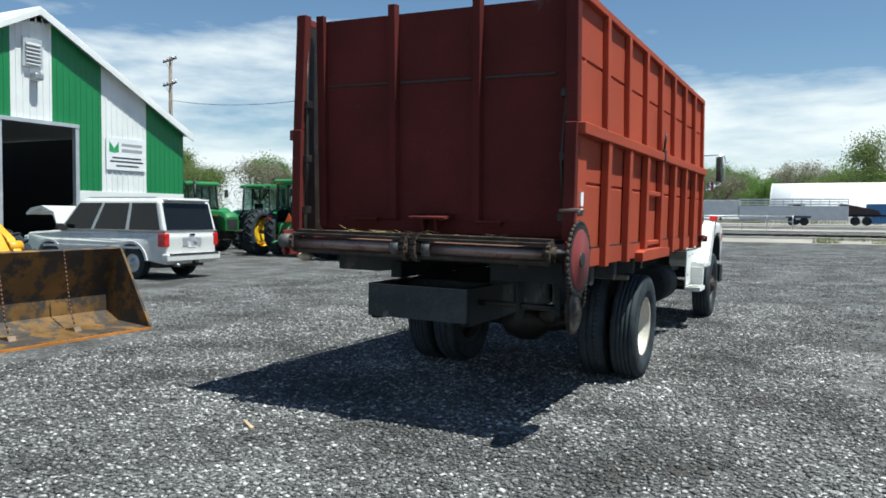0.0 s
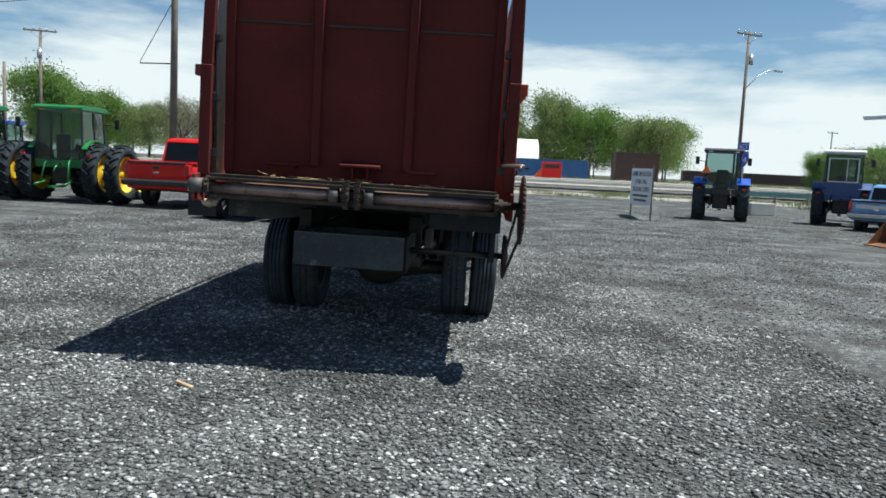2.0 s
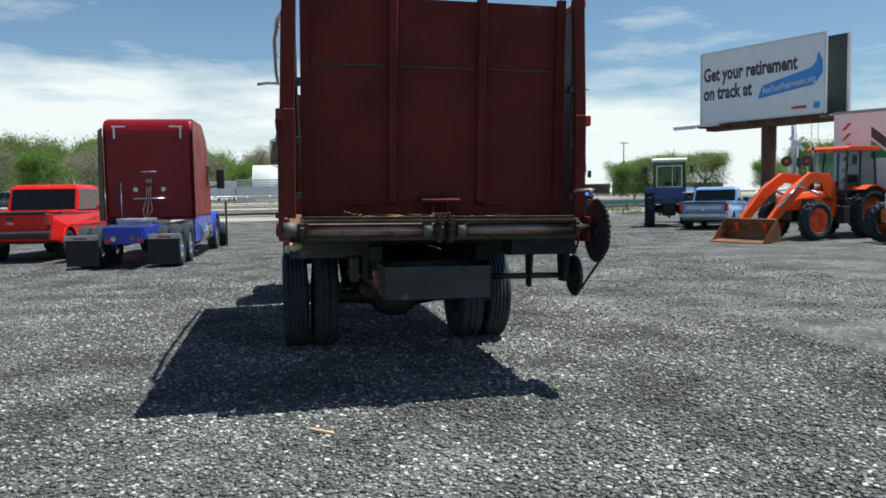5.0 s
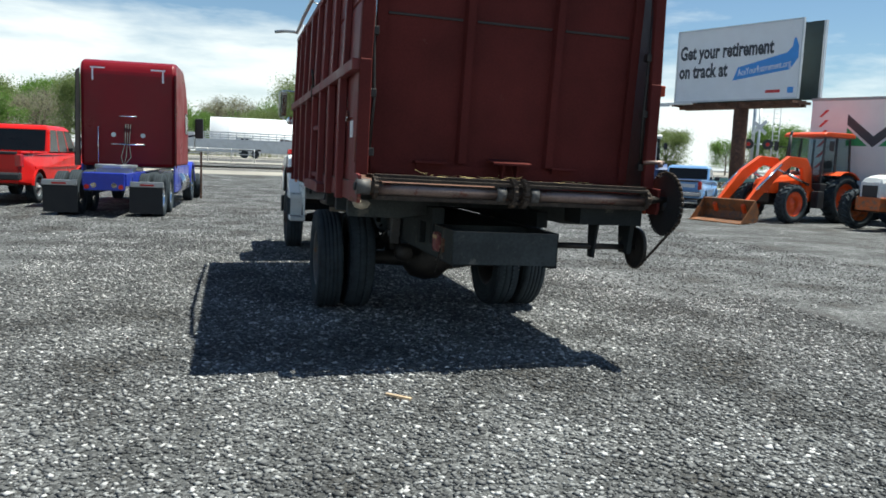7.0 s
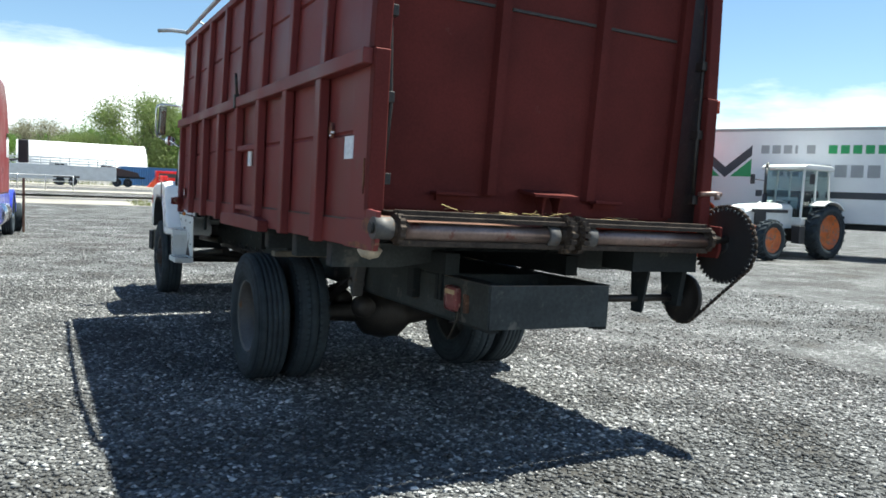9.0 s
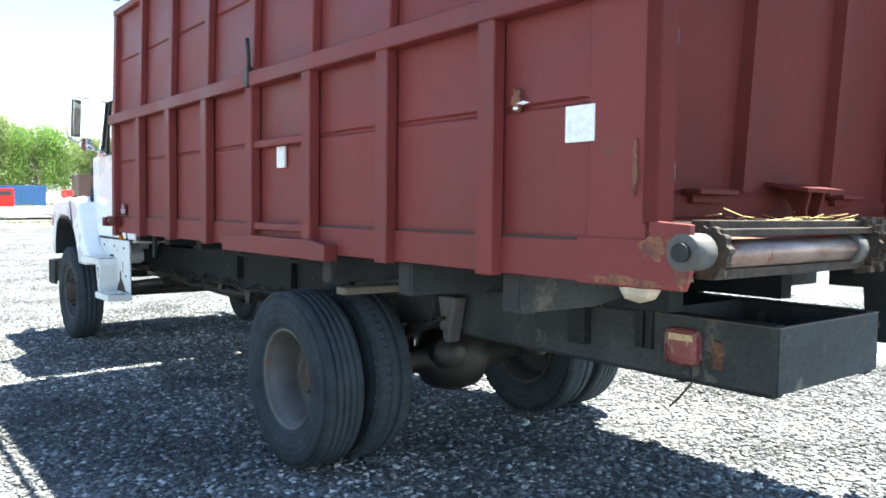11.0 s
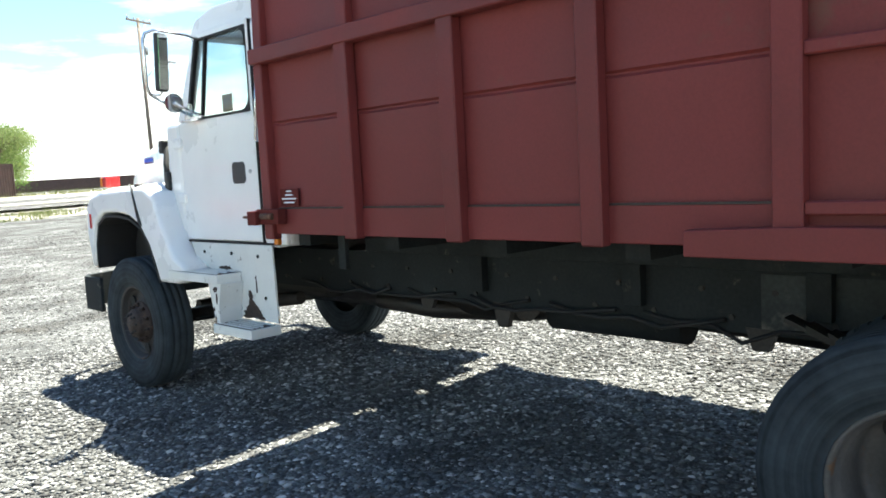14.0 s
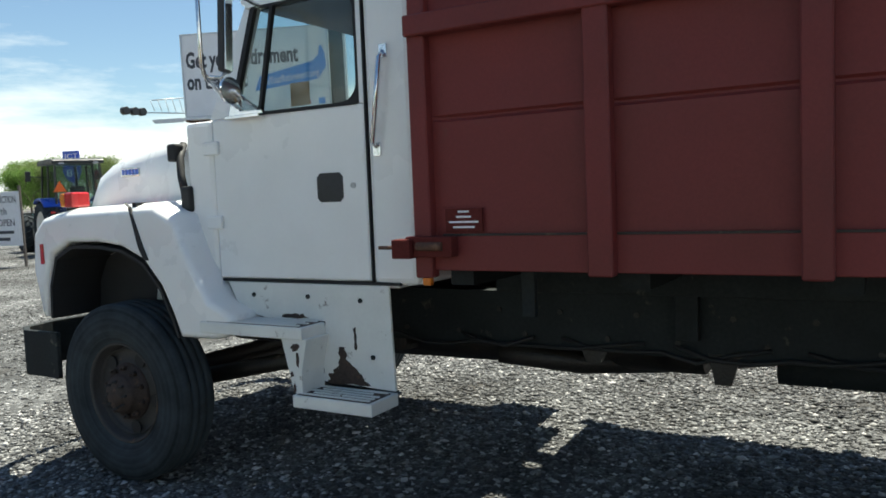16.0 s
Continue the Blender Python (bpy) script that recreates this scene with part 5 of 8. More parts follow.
# steps
for s in (1, -1):
    bm = bmesh.new()
    prism(bm, [(6.12, 0.645), (6.135, 1.145), (7.16, 1.145), (7.08, 1.0), (6.9, 0.96), (6.52, 0.96), (6.56, 0.66)], s * 1.005, s * 1.02, "x", bev=0.003)
    panel = part("step_panel", bm, M_STEPW, truck, "chipped white step panel streaked with rust")
    bm = bmesh.new()
    bx(bm, min(s * 1.02, s * 1.20), max(s * 1.02, s * 1.20), 6.52, 7.20, 0.897, 0.957, 0.006)
    upper = part("upper_step", bm, M_STEPW, panel)
    bm = bmesh.new()
    for k in range(5):
        a, b = s * (1.040 + 0.033 * k), s * (1.053 + 0.033 * k)
        bx(bm, min(a, b), max(a, b), 6.55 + 0.05 * (k % 2), 7.15 - 0.07 * (k == 3), 0.957, 0.966)
    part("step_tread", bm, M_STEPW, panel, "chipped white tread bars")
    part("tread_tray", box(min(s * 1.035, s * 1.19), max(s * 1.035, s * 1.19), 6.54, 7.16, 0.954, 0.9595), M_HUBDARK, panel, "rusty dark step tray")
    bm = bmesh.new()
    prism(bm, [(6.56, 0.595), (6.60, 0.66), (6.66, 0.90), (6.50, 0.90), (6.54, 0.74), (6.54, 0.595)], s * 1.02, s * 1.19, "x", bev=0.004)
    part("step_riser", bm, M_STEPW, panel)
    bm = bmesh.new()
    bx(bm, min(s * 1.0, s * 1.22), max(s * 1.0, s * 1.22), 6.12, 6.58, 0.575, 0.635, 0.005)
    part("lower_step", bm, M_STEPW, panel)
    bm = bmesh.new()
    for k in range(5):
        a, b = s * (1.035 + 0.037 * k), s * (1.049 + 0.037 * k)
        bx(bm, min(a, b), max(a, b), 6.15 + 0.06 * (k == 1), 6.55 - 0.05 * (k % 2), 0.635, 0.643)
    part("step_tread", bm, M_STEPW, panel)
    part("tread_tray", box(min(s * 1.03, s * 1.21), max(s * 1.03, s * 1.21), 6.14, 6.56, 0.632, 0.6375), M_HUBDARK, panel)
    for y, z in ((6.30, 1.07), (6.62, 1.08), (6.98, 1.08), (6.24, 0.80)):
        part("panel_bolt", rod(bmesh.new(), (s * 1.02, y, z), (s * 1.026, y, z), 0.012, n=10), M_FRAME, panel)
rng = random.Random(21)
for pts, spread in (([(6.27, 0.655), (6.52, 0.655), (6.50, 0.70), (6.455, 0.74), (6.435, 0.83), (6.405, 0.84), (6.39, 0.77), (6.33, 0.72), (6.30, 0.69)], 0.012), ([(6.33, 0.83), (6.345, 0.83), (6.35, 0.93), (6.335, 0.94)], 0.004), ([(6.545, 0.68), (6.56, 0.70), (6.555, 0.82), (6.54, 0.78)], 0.004), ([(6.62, 0.97), (6.80, 0.97), (6.78, 0.985), (6.66, 0.992)], 0.006)):
    ragged = []
    for p, q in zip(pts, pts[1:] + pts[:1]):
        for k in range(5):
            ragged.append((p[0] + (q[0] - p[0]) * k / 5 + rng.uniform(-spread, spread), p[1] + (q[1] - p[1]) * k / 5 + rng.uniform(-spread, spread) * 0.8))
    part("rust_patch", prism(bmesh.new(), ragged, -1.0203, -1.0225, "x"), M_HUBDARK, panel, "flaking brown rust patch")
for yc, zc, w, hgt in ((6.575, 0.86, 0.035, 0.022), (6.56, 0.80, 0.010, 0.04), (6.60, 0.73, 0.012, 0.018), (6.585, 0.66, 0.010, 0.03)):
    rim = []
    for k in range(16):
        r = rng.uniform(0.5, 1.1)
        rim.append((yc + w * r * math.cos(k * math.pi / 8), zc + hgt * r * math.sin(k * math.pi / 8)))
    part("rust_patch", prism(bmesh.new(), rim, -1.188, -1.1925, "x"), M_HUBDARK, panel, "flaking brown rust patch")
part("marker_lamp", box(-1.195, -1.165, 5.80, 5.84, 1.175, 1.22, 0.005), M_LAMPO, truck)
# paper notices and the lettered plate
part("paper_notice", box(-1.225, -1.212, 2.505, 2.60, 1.715, 1.835), M_PAPER, truck, "white paper notice")
part("paper_notice", box(-1.2265, -1.215, 0.235, 0.365, 1.725, 1.85), M_PAPER, truck, "white paper notice")
part("paper_notice", box(1.222, 1.236, 0.10, 0.16, 1.70, 1.80), M_PAPER, truck, "white paper notice")
plate = part("maker_plate", box(-1.2215, -1.212, 5.53, 5.70, 1.405, 1.50), M_GATE, truck, "small lettered maker plate")
for k, w in enumerate((0.055, 0.075, 0.15, 0.11)):
    part("print_bar", box(-1.2235, -1.222, 5.615 - w * 0.45, 5.615 + w * 0.45, 1.483 - k * 0.021, 1.491 - k * 0.021), M_PAPER, plate)
bm = bmesh.new()
for y, z, w in ((0.58, 1.885, 0.07), (0.62, 1.868, 0.035)):
    prism(bm, [(y - w / 2, z), (y, z + 0.008), (y + w / 2, z + 0.002), (y, z - 0.006)], -1.226, -1.222, "x")
part("torn_gash", bm, M_PAPER, truck, "bright torn gash in the sheet")
M_SCUFF = mat("orange_surface_rust", (0.20, 0.085, 0.045), 0.85, vary=0.5, grain=0.3, scale=14, fine=90, dirt=(0.13, 0.045, 0.038), dirt_at=0.5)
for yc, zc, w, hgt in ((-0.02, 1.375, 0.075, 0.05), (0.09, 1.262, 0.16, 0.018), (-0.12, 1.29, 0.03, 0.05), (0.62, 1.90, 0.03, 0.05), (2.30, 1.262, 0.05, 0.02), (0.06, 1.62, 0.012, 0.10)):
    rim = []
    for k in range(22):
        ang = 2 * math.pi * k / 22
        r = rng.uniform(0.55, 1.1)
        rim.append((yc + w * r * math.cos(ang), zc + hgt * r * math.sin(ang)))
    part("rust_patch", prism(bmesh.new(), rim, -1.2225 if yc > 0.25 else -1.2305, -1.2045, "x"), M_SCUFF, truck, "orange rust where the paint has gone")
# tarp arm at the front corner
bm = bmesh.new()
pipe(bm, [(-1.25, 5.55, 3.275), (-1.30, 5.64, 3.29), (-1.40, 5.70, 3.30), (-1.55, 5.74, 3.28)], 0.022, 8)
for y in (1.6, 3.2, 4.8):
    pipe(bm, [(-1.17, y, 3.22), (-1.23, y + 0.02, 3.25), (-1.29, y + 0.03, 3.275)], 0.009, 6)
pipe(bm, [(-1.18, 0.9, 3.24), (-1.25, 1.3, 3.27), (-1.29, 2.4, 3.28), (-1.28, 4.4, 3.27), (-1.26, 5.3, 3.27), (-1.25, 5.62, 3.28)], 0.022, 8)
part("tarp_arm", bm, M_STEEL, truck, "bent tarp bow arm")

# ---- farm tractors ----
WHEELS = {}


def ag_tyre(r, w, lugs=20):
    bm = bmesh.new()
    h = w / 2
    lathe(bm, [(-h * 0.72, r * 0.61), (-h * 0.95, r * 0.69), (-h, r * 0.80), (-h * 0.86, r * 0.92), (-h * 0.4, r * 0.945), (h * 0.4, r * 0.945), (h * 0.86, r * 0.92), (h, r * 0.80), (h * 0.95, r * 0.69), (h * 0.72, r * 0.61)], n=40)
    for k in range(lugs):
        for s in (-1, 1):
            a0 = 2 * math.pi * (k + (0.5 if s > 0 else 0)) / lugs
            ring = []
            for u, da, rr in ((-0.04, 0.0, 1.0), (0.5, 0.10, 0.995), (0.98, 0.20, 0.955)):
                a = a0 + da * 0.9
                up, tg = Vector((0, math.sin(a), math.cos(a))), Vector((0, math.cos(a), -math.sin(a)))
                c = Vector((s * h * u, 0, 0))
                t = 0.03 * r
                ring.append([c + up * r * rr + tg * t * 0.7, c + up * r * rr - tg * t * 0.7, c + up * r * 0.90 - tg * t, c + up * r * 0.90 + tg * t])
            loft(bm, ring)
    return bm


def dish_rim(r, w, out):
    """A pressed disc wheel whose face looks to +x."""
    h = w / 2
    return lathe(bmesh.new(), [(-h * 0.7, r * 0.62), (h * 0.74, r * 0.62), (h * 0.80, r * 0.60), (h * 0.66, r * 0.57), (out * h + 0.02, r * 0.51), (out * h, r * 0.36), (out * h + 0.05, r * 0.20), (out * h + 0.07, r * 0.12), (out * h + 0.10, r * 0.10), (out * h + 0.10, 0.001)], n=32)


def wheel_at(parent, x, y, r, w, rim_mat, out=0.0, ag=True, name="wheel", z=None):
    key = (round(r, 3), round(w, 3), ag)
    if key not in WHEELS:
        WHEELS[key] = mesh_of("tyre", ag_tyre(r, w) if ag else tyre_mesh(r, w, 4, 32), M_TIRE)
    rk = (round(r, 3), round(w, 3), rim_mat.name, out)
    if rk not in WHEELS:
        WHEELS[rk] = mesh_of("rim", dish_rim(r, w, out), rim_mat)
    o = new(name, WHEELS[key])
    o.parent, o.matrix_basis = parent, pose(x, y, r - 0.01 if z is None else z, 0, 0, 0 if x > 0 else 180)
    rim = new("rim", WHEELS[rk])
    rim.parent = o
    return o


def tractor(m, label, paint, rim, roof, rr=0.92, rw=0.46, fr=0.66, fw=0.38, wb=2.75, track=0.88, dual=False, group="", cab_paint=None, hood_top=1.78, hood_w=0.36, glass=None, stripe=None, slow=False, cab_h=2.92, grille=None, gap=0.12):
    cab_paint, glass = cab_paint or paint, glass or M_GLASS
    t = thing("tractor", m, label, "tractor", group)
    for s in (-1, 1):
        wheel_at(t, s * track, 0, rr, rw, rim, 0.15, name="rear_wheel")
        if dual:
            wheel_at(t, s * (track + rw + gap), 0, rr, rw, rim, -0.35, name="dual_wheel")
            part("axle", rod(bmesh.new(), (s * track, 0, rr - 0.01), (s * (track + rw + gap), 0, rr - 0.01), 0.075, n=10), M_GREASE, t)
        wheel_at(t, s * (track - 0.06), wb, fr, fw, rim, 0.2, name="front_wheel")
        bm = bmesh.new()
        arc = [((rr + 0.08) * math.cos(a), rr + (rr + 0.08) * math.sin(a)) for a in np.linspace(radians(58), radians(134), 8)]
        prism(bm, arc + [(y * 0.96, rr + (z - rr) * 0.96) for y, z in arc[::-1]], s * (track - rw * 0.62), s * (track + rw * (0.5 if not dual else -0.25)), "x")
        part("fender", bm, paint, t)
        part("tail_lamp", box(s * track - 0.07, s * track + 0.07, -rr * 0.86, -rr * 0.80, rr * 1.52, rr * 1.60, 0.01), M_LAMPR, t)
    bm = bmesh.new()
    rod(bm, (-track, 0, rr), (track, 0, rr), 0.13, n=12)
    bx(bm, -0.30, 0.30, -0.45, 1.3, rr - 0.35, rr + 0.30, 0.05)
    bx(bm, -0.22, 0.22, 1.0, wb + 0.35, 0.62, 1.05, 0.04)
    rod(bm, (-track, wb, fr), (track, wb, fr), 0.09, n=10)
    part("drivetrain", bm, M_GREASE, t)
    # hood
    y1 = wb + 0.55
    rings = []
    for y, k, zt in ((0.95, 1.0, hood_top), (1.6, 1.0, hood_top), (y1 - 0.4, 0.92, hood_top - 0.07), (y1 - 0.08, 0.86, hood_top - 0.16), (y1, 0.78, hood_top - 0.3)):
        w = hood_w * k
        rings.append([(-w, y, 0.95), (-w, y, zt - 0.16), (-w * 0.82, y, zt - 0.03), (-w * 0.3, y, zt), (w * 0.3, y, zt), (w * 0.82, y, zt - 0.03), (w, y, zt - 0.16), (w, y, 0.95)])
    hood_ob = part("hood", loft(bmesh.new(), rings), paint, t)
    part("grille", box(-hood_w * 0.62, hood_w * 0.62, y1 - 0.03, y1 + 0.012, 1.0, hood_top - 0.38, 0.01), grille or M_BLACKP, hood_ob)
    for s in (-1, 1):
        part("side_grille", box(s * hood_w - 0.008, s * hood_w + 0.008, y1 - 1.0, y1 - 0.45, 1.05, hood_top - 0.25), M_BLACKP, hood_ob)
        if stripe:
            part("stripe", box(s * (hood_w + 0.004) - 0.004, s * (hood_w + 0.004) + 0.004, 1.0, y1 - 0.5, hood_top - 0.28, hood_top - 0.22), stripe, hood_ob)
    # cab
    cw, cz0, cz1, ya, yb = 0.74, 1.30, cab_h - 0.16, -0.55, 0.98
    bm = bmesh.new()
    bx(bm, -cw, cw, ya, yb, cz0 - 0.25, cz0, 0.03)
    cab_ob = part("cab", bm, cab_paint, t)
    for s in (-1, 1):
        for y0, y1b in ((ya, ya + 0.06), (0.28, 0.2), (yb, yb - 0.16)):
            part("pillar", loft(bmesh.new(), [[(s * cw, y0 - 0.03, cz0), (s * cw, y0 + 0.03, cz0), (s * (cw - 0.05), y0 + 0.03, cz0), (s * (cw - 0.05), y0 - 0.03, cz0)], [(s * (cw - 0.06), y1b - 0.03, cz1), (s * (cw - 0.06), y1b + 0.03, cz1), (s * (cw - 0.11), y1b + 0.03, cz1), (s * (cw - 0.11), y1b - 0.03, cz1)]]), M_BLACKP if cab_paint is not M_OFFWH else M_OFFWH, cab_ob)
        part("side_glass", loft(bmesh.new(), [[(s * (cw - 0.02), ya + 0.03, cz0), (s * (cw - 0.02), yb - 0.03, cz0), (s * (cw - 0.025), yb - 0.03, cz0), (s * (cw - 0.025), ya + 0.03, cz0)], [(s * (cw - 0.08), ya + 0.09, cz1), (s * (cw - 0.08), yb - 0.19, cz1), (s * (cw - 0.085), yb - 0.19, cz1), (s * (cw - 0.085), ya + 0.09, cz1)]]), glass, cab_ob, shadow=False)
        part("work_lamp", box(s * 0.5 - 0.08, s * 0.5 + 0.08, ya - 0.10, ya - 0.02, cz1 + 0.0, cz1 + 0.09, 0.01), M_LAMPO if dual else M_LAMPW, cab_ob)
        bm = bmesh.new()
        pipe(bm, [(s * (cw - 0.05), yb - 0.1, cz1 - 0.35), (s * (cw + 0.28), yb + 0.02, cz1 - 0.3)], 0.014, 6)
        bx(bm, s * (cw + 0.30) - 0.08, s * (cw + 0.30) + 0.08, yb, yb + 0.05, cz1 - 0.46, cz1 - 0.14, 0.02)
        part("mirror", bm, M_BLACKP, cab_ob)
        part("step", box(s * 0.82 - 0.14, s * 0.82 + 0.14, 1.05, 1.35, 0.5, 1.05, 0.02), M_BLACKP, t)
    for y0, y1b, nm in ((ya, ya + 0.06, "rear_glass"), (yb, yb - 0.16, "front_glass")):
        part(nm, loft(bmesh.new(), [[(-cw + 0.05, y0, cz0), (cw - 0.05, y0, cz0), (cw - 0.05, y0 + 0.005, cz0), (-cw + 0.05, y0 + 0.005, cz0)], [(-cw + 0.12, y1b, cz1), (cw - 0.12, y1b, cz1), (cw - 0.12, y1b + 0.005, cz1), (-cw + 0.12, y1b + 0.005, cz1)]]), glass, cab_ob, shadow=False)
    bm = bmesh.new()
    bx(bm, -0.24, 0.24, -0.3, 0.18, cz0, cz0 + 0.28, 0.05)
    bx(bm, -0.22, 0.22, -0.36, -0.24, cz0 + 0.2, cz0 + 0.78, 0.05)
    rod(bm, (0, 0.72, cz0), (0, 0.5, cz0 + 0.5), 0.04, n=8)
    lathe(bm, [(0, 0.19), (0.02, 0.2), (0.02, 0.17), (0, 0.17)], (0, 0.5, cz0 + 0.5), "z", 16, True)
    part("seat", bm, M_DARKIN, cab_ob)
    part("roof", prism(bmesh.new(), [(ya - 0.10, cz1 + 0.01), (yb + 0.02, cz1 + 0.01), (yb + 0.02, cz1 + 0.10), (yb - 0.15, cz1 + 0.17), (ya + 0.05, cz1 + 0.17), (ya - 0.10, cz1 + 0.11)], -cw - 0.02, cw + 0.02, "x", bev=0.025), roof, cab_ob)
    bm = bmesh.new()
    rod(bm, (hood_w + 0.06, 1.12, hood_top - 0.4), (hood_w + 0.06, 1.12, hood_top + 0.28), 0.075, n=12)
    rod(bm, (hood_w + 0.06, 1.12, hood_top + 0.28), (hood_w + 0.06, 1.12, cab_h - 0.1), 0.045, n=10)
    rod(bm, (hood_w + 0.06, 1.12, cab_h - 0.1), (hood_w + 0.06, 1.04, cab_h + 0.05), 0.045, n=10)
    part("exhaust_stack", bm, M_BLACKP, t)
    # hitch
    bm = bmesh.new()
    for s in (-1, 1):
        pipe(bm, [(s * 0.3, -0.35, 0.75), (s * 0.42, -0.8, 0.6), (s * 0.44, -1.15, 0.55)], 0.035, 6)
        pipe(bm, [(s * 0.28, -0.4, 1.35), (s * 0.36, -0.7, 1.2), (s * 0.42, -0.85, 0.62)], 0.028, 6)
    bx(bm, -0.06, 0.06, -1.1, -0.3, 0.45, 0.52)
    pipe(bm, [(0, -0.4, 1.15), (0, -0.75, 1.1), (0, -0.9, 0.95)], 0.03, 6)
    part("hitch", bm, paint if dual else M_GREASE, t)
    if slow:
        tri = part("warning_triangle", prism(bmesh.new(), [(-0.19, 0), (0.19, 0), (0, 0.33)], -0.008, 0.008, "y"), mat("fluorescent_orange", (0.95, 0.16, 0.02), 0.5), t, "orange slow-vehicle triangle")
        tri.matrix_basis = pose(-0.62 if not dual else 0.0, ya - 0.16, cz0 + (0.62 if not dual else 0.02))
    return t


ROW = "row of green farm tractors"
tractor(at(-21.2, 19.0, -110), "green farm tractor with yellow wheels beside the shed", M_JD, M_JDY, M_JD, rr=0.9, fr=0.9, fw=0.42, wb=2.9, track=1.25, group=ROW, stripe=M_JDY)
tractor(at(-20.2, 22.3, 8), "older green tractor parked behind the row", M_JD, M_JDY, M_JD, rr=0.86, track=1.1, group=ROW)
tractor(at(-15.3, 18.6, 4), "green tractor with yellow dual rear wheels", M_JD, M_JDY, M_JD, dual=True, gap=0.55, track=0.86, group=ROW, slow=True, rw=0.42, stripe=M_JDY)
tractor(at(-11.45, 17.5, 0), "shaded green tractor with black-treaded duals", M_JD, M_JDY, M_JD, dual=True, group=ROW, rw=0.42, stripe=M_JDY, track=1.0, gap=0.24)
tractor(at(-23.5, 33.5, 0), "blue tractor standing behind the green row", M_NHB, M_OFFWH, M_NHB)
nh = tractor(at(11.3, 26.2, -18), "dark blue utility tractor with bright blue fenders", M_NHB, M_OFFWH, M_BLACKP, rr=0.84, rw=0.46, track=0.86, slow=True, cab_h=2.92, cab_paint=M_BLACKP, hood_top=1.68, glass=M_GLASS)
ford = tractor(at(16.3, 26.4, -27), "older deep blue tractor with white cab roof", M_FORDB, M_OFFWH, M_OFFWH, rr=0.86, rw=0.46, track=0.85, cab_h=3.1, cab_paint=M_FORDB, glass=M_GLASS, hood_top=1.65)
for a, b, c, d in ((-0.56, -0.52, 1.8, 2.78), (0.52, 0.56, 1.8, 2.78), (-0.52, 0.52, 1.8, 1.84), (-0.52, 0.52, 2.74, 2.78), (0.12, 0.15, 1.84, 2.74)):
    part("window_frame", box(a, b, -0.57, -0.54, c, d), M_OFFWH, ford, "white rear window frame")
part("rear_panel", box(-0.72, 0.72, -0.59, -0.55, 1.25, 1.78, 0.01), M_FORDB, ford)
kub_yaw = 104
kub = tractor(at(17.35, 16.4, kub_yaw), "orange loader tractor with worn front bucket", M_ORANGE, M_ORANGE, M_ORANGE, rr=0.82, rw=0.44, fr=0.64, fw=0.36, wb=2.45, track=0.84, cab_h=2.98, cab_paint=M_BLACKP, hood_top=1.55, glass=M_GLASSC)
# loader on the orange tractor
for s in (-1, 1):
    bm = bmesh.new()
    prism(bm, [(1.2, 1.0), (1.5, 1.0), (1.78, 1.78), (2.3, 1.84), (3.05, 1.38), (4.32, 0.3), (4.44, 0.54), (3.3, 1.66), (2.45, 2.14), (1.58, 2.1), (1.32, 1.78)], s * 0.48, s * 0.61, "x", bev=0.012)
    bx(bm, min(s * 0.35, s * 0.62), max(s * 0.35, s * 0.62), 1.1, 1.5, 0.7, 1.1, 0.02)
    arm = part("loader_arm", bm, M_ORANGE, kub)
    bm = bmesh.new()
    rod(bm, (s * 0.66, 1.5, 1.25), (s * 0.66, 2.5, 1.55), 0.045, n=10)
    rod(bm, (s * 0.66, 2.5, 1.55), (s * 0.66, 3.1, 1.72), 0.028, n=10)
    rod(bm, (s * 0.66, 2.9, 1.86), (s * 0.66, 4.0, 1.05), 0.04, n=10)
    part("hydraulic_ram", bm, M_CHROME, arm)
bm = bmesh.new()
prism(bm, [(4.30, 0.06), (5.05, 0.0), (5.06, 0.03), (4.36, 0.12), (4.28, 0.35), (4.42, 0.72), (4.38, 0.74), (4.22, 0.38), (4.22, 0.2)], -1.0, 1.0, "x")
for s in (-1, 1):
    prism(bm, [(4.25, 0.08), (5.0, 0.02), (4.4, 0.74), (4.22, 0.4)], s * 0.985, s * 1.005, "x")
part("loader_bucket", bm, mat("scraped_bucket", (0.20, 0.075, 0.025), 0.6, vary=0.4, scale=3, dirt=(0.10, 0.06, 0.04), dirt_at=0.5), kub, "scratched orange bucket")
case_yaw = 95
case = tractor(at(19.2, 13.0, case_yaw), "white tractor with orange-red running gear", M_OFFWH, M_ORWORN, M_OFFWH, rr=0.88, rw=0.46, fr=0.62, fw=0.36, wb=2.75, track=0.95, cab_h=2.95, cab_paint=M_OFFWH, hood_top=1.72, hood_w=0.42, glass=M_GLASSC)
part("front_frame", box(-0.42, 0.42, 2.2, 3.35, 0.6, 1.0, 0.03), M_ORWORN, case, "rust-red front frame")
for s in (-1, 1):
    part("headlamp", box(s * 0.22 - 0.09, s * 0.22 + 0.09, 3.26, 3.315, 1.34, 1.44, 0.008), M_LAMPW, case)
    part("black_panel", box(s * 0.426 - 0.004, s * 0.426 + 0.004, 1.2, 3.0, 1.42, 1.52), M_BLACKP, case)


# ---- cars and pickups ----
def arch(cy, cz, r, n=9):
    return [(cy + r * math.cos(a), cz + r * math.sin(a)) for a in np.linspace(0.12, math.pi - 0.12, n)]


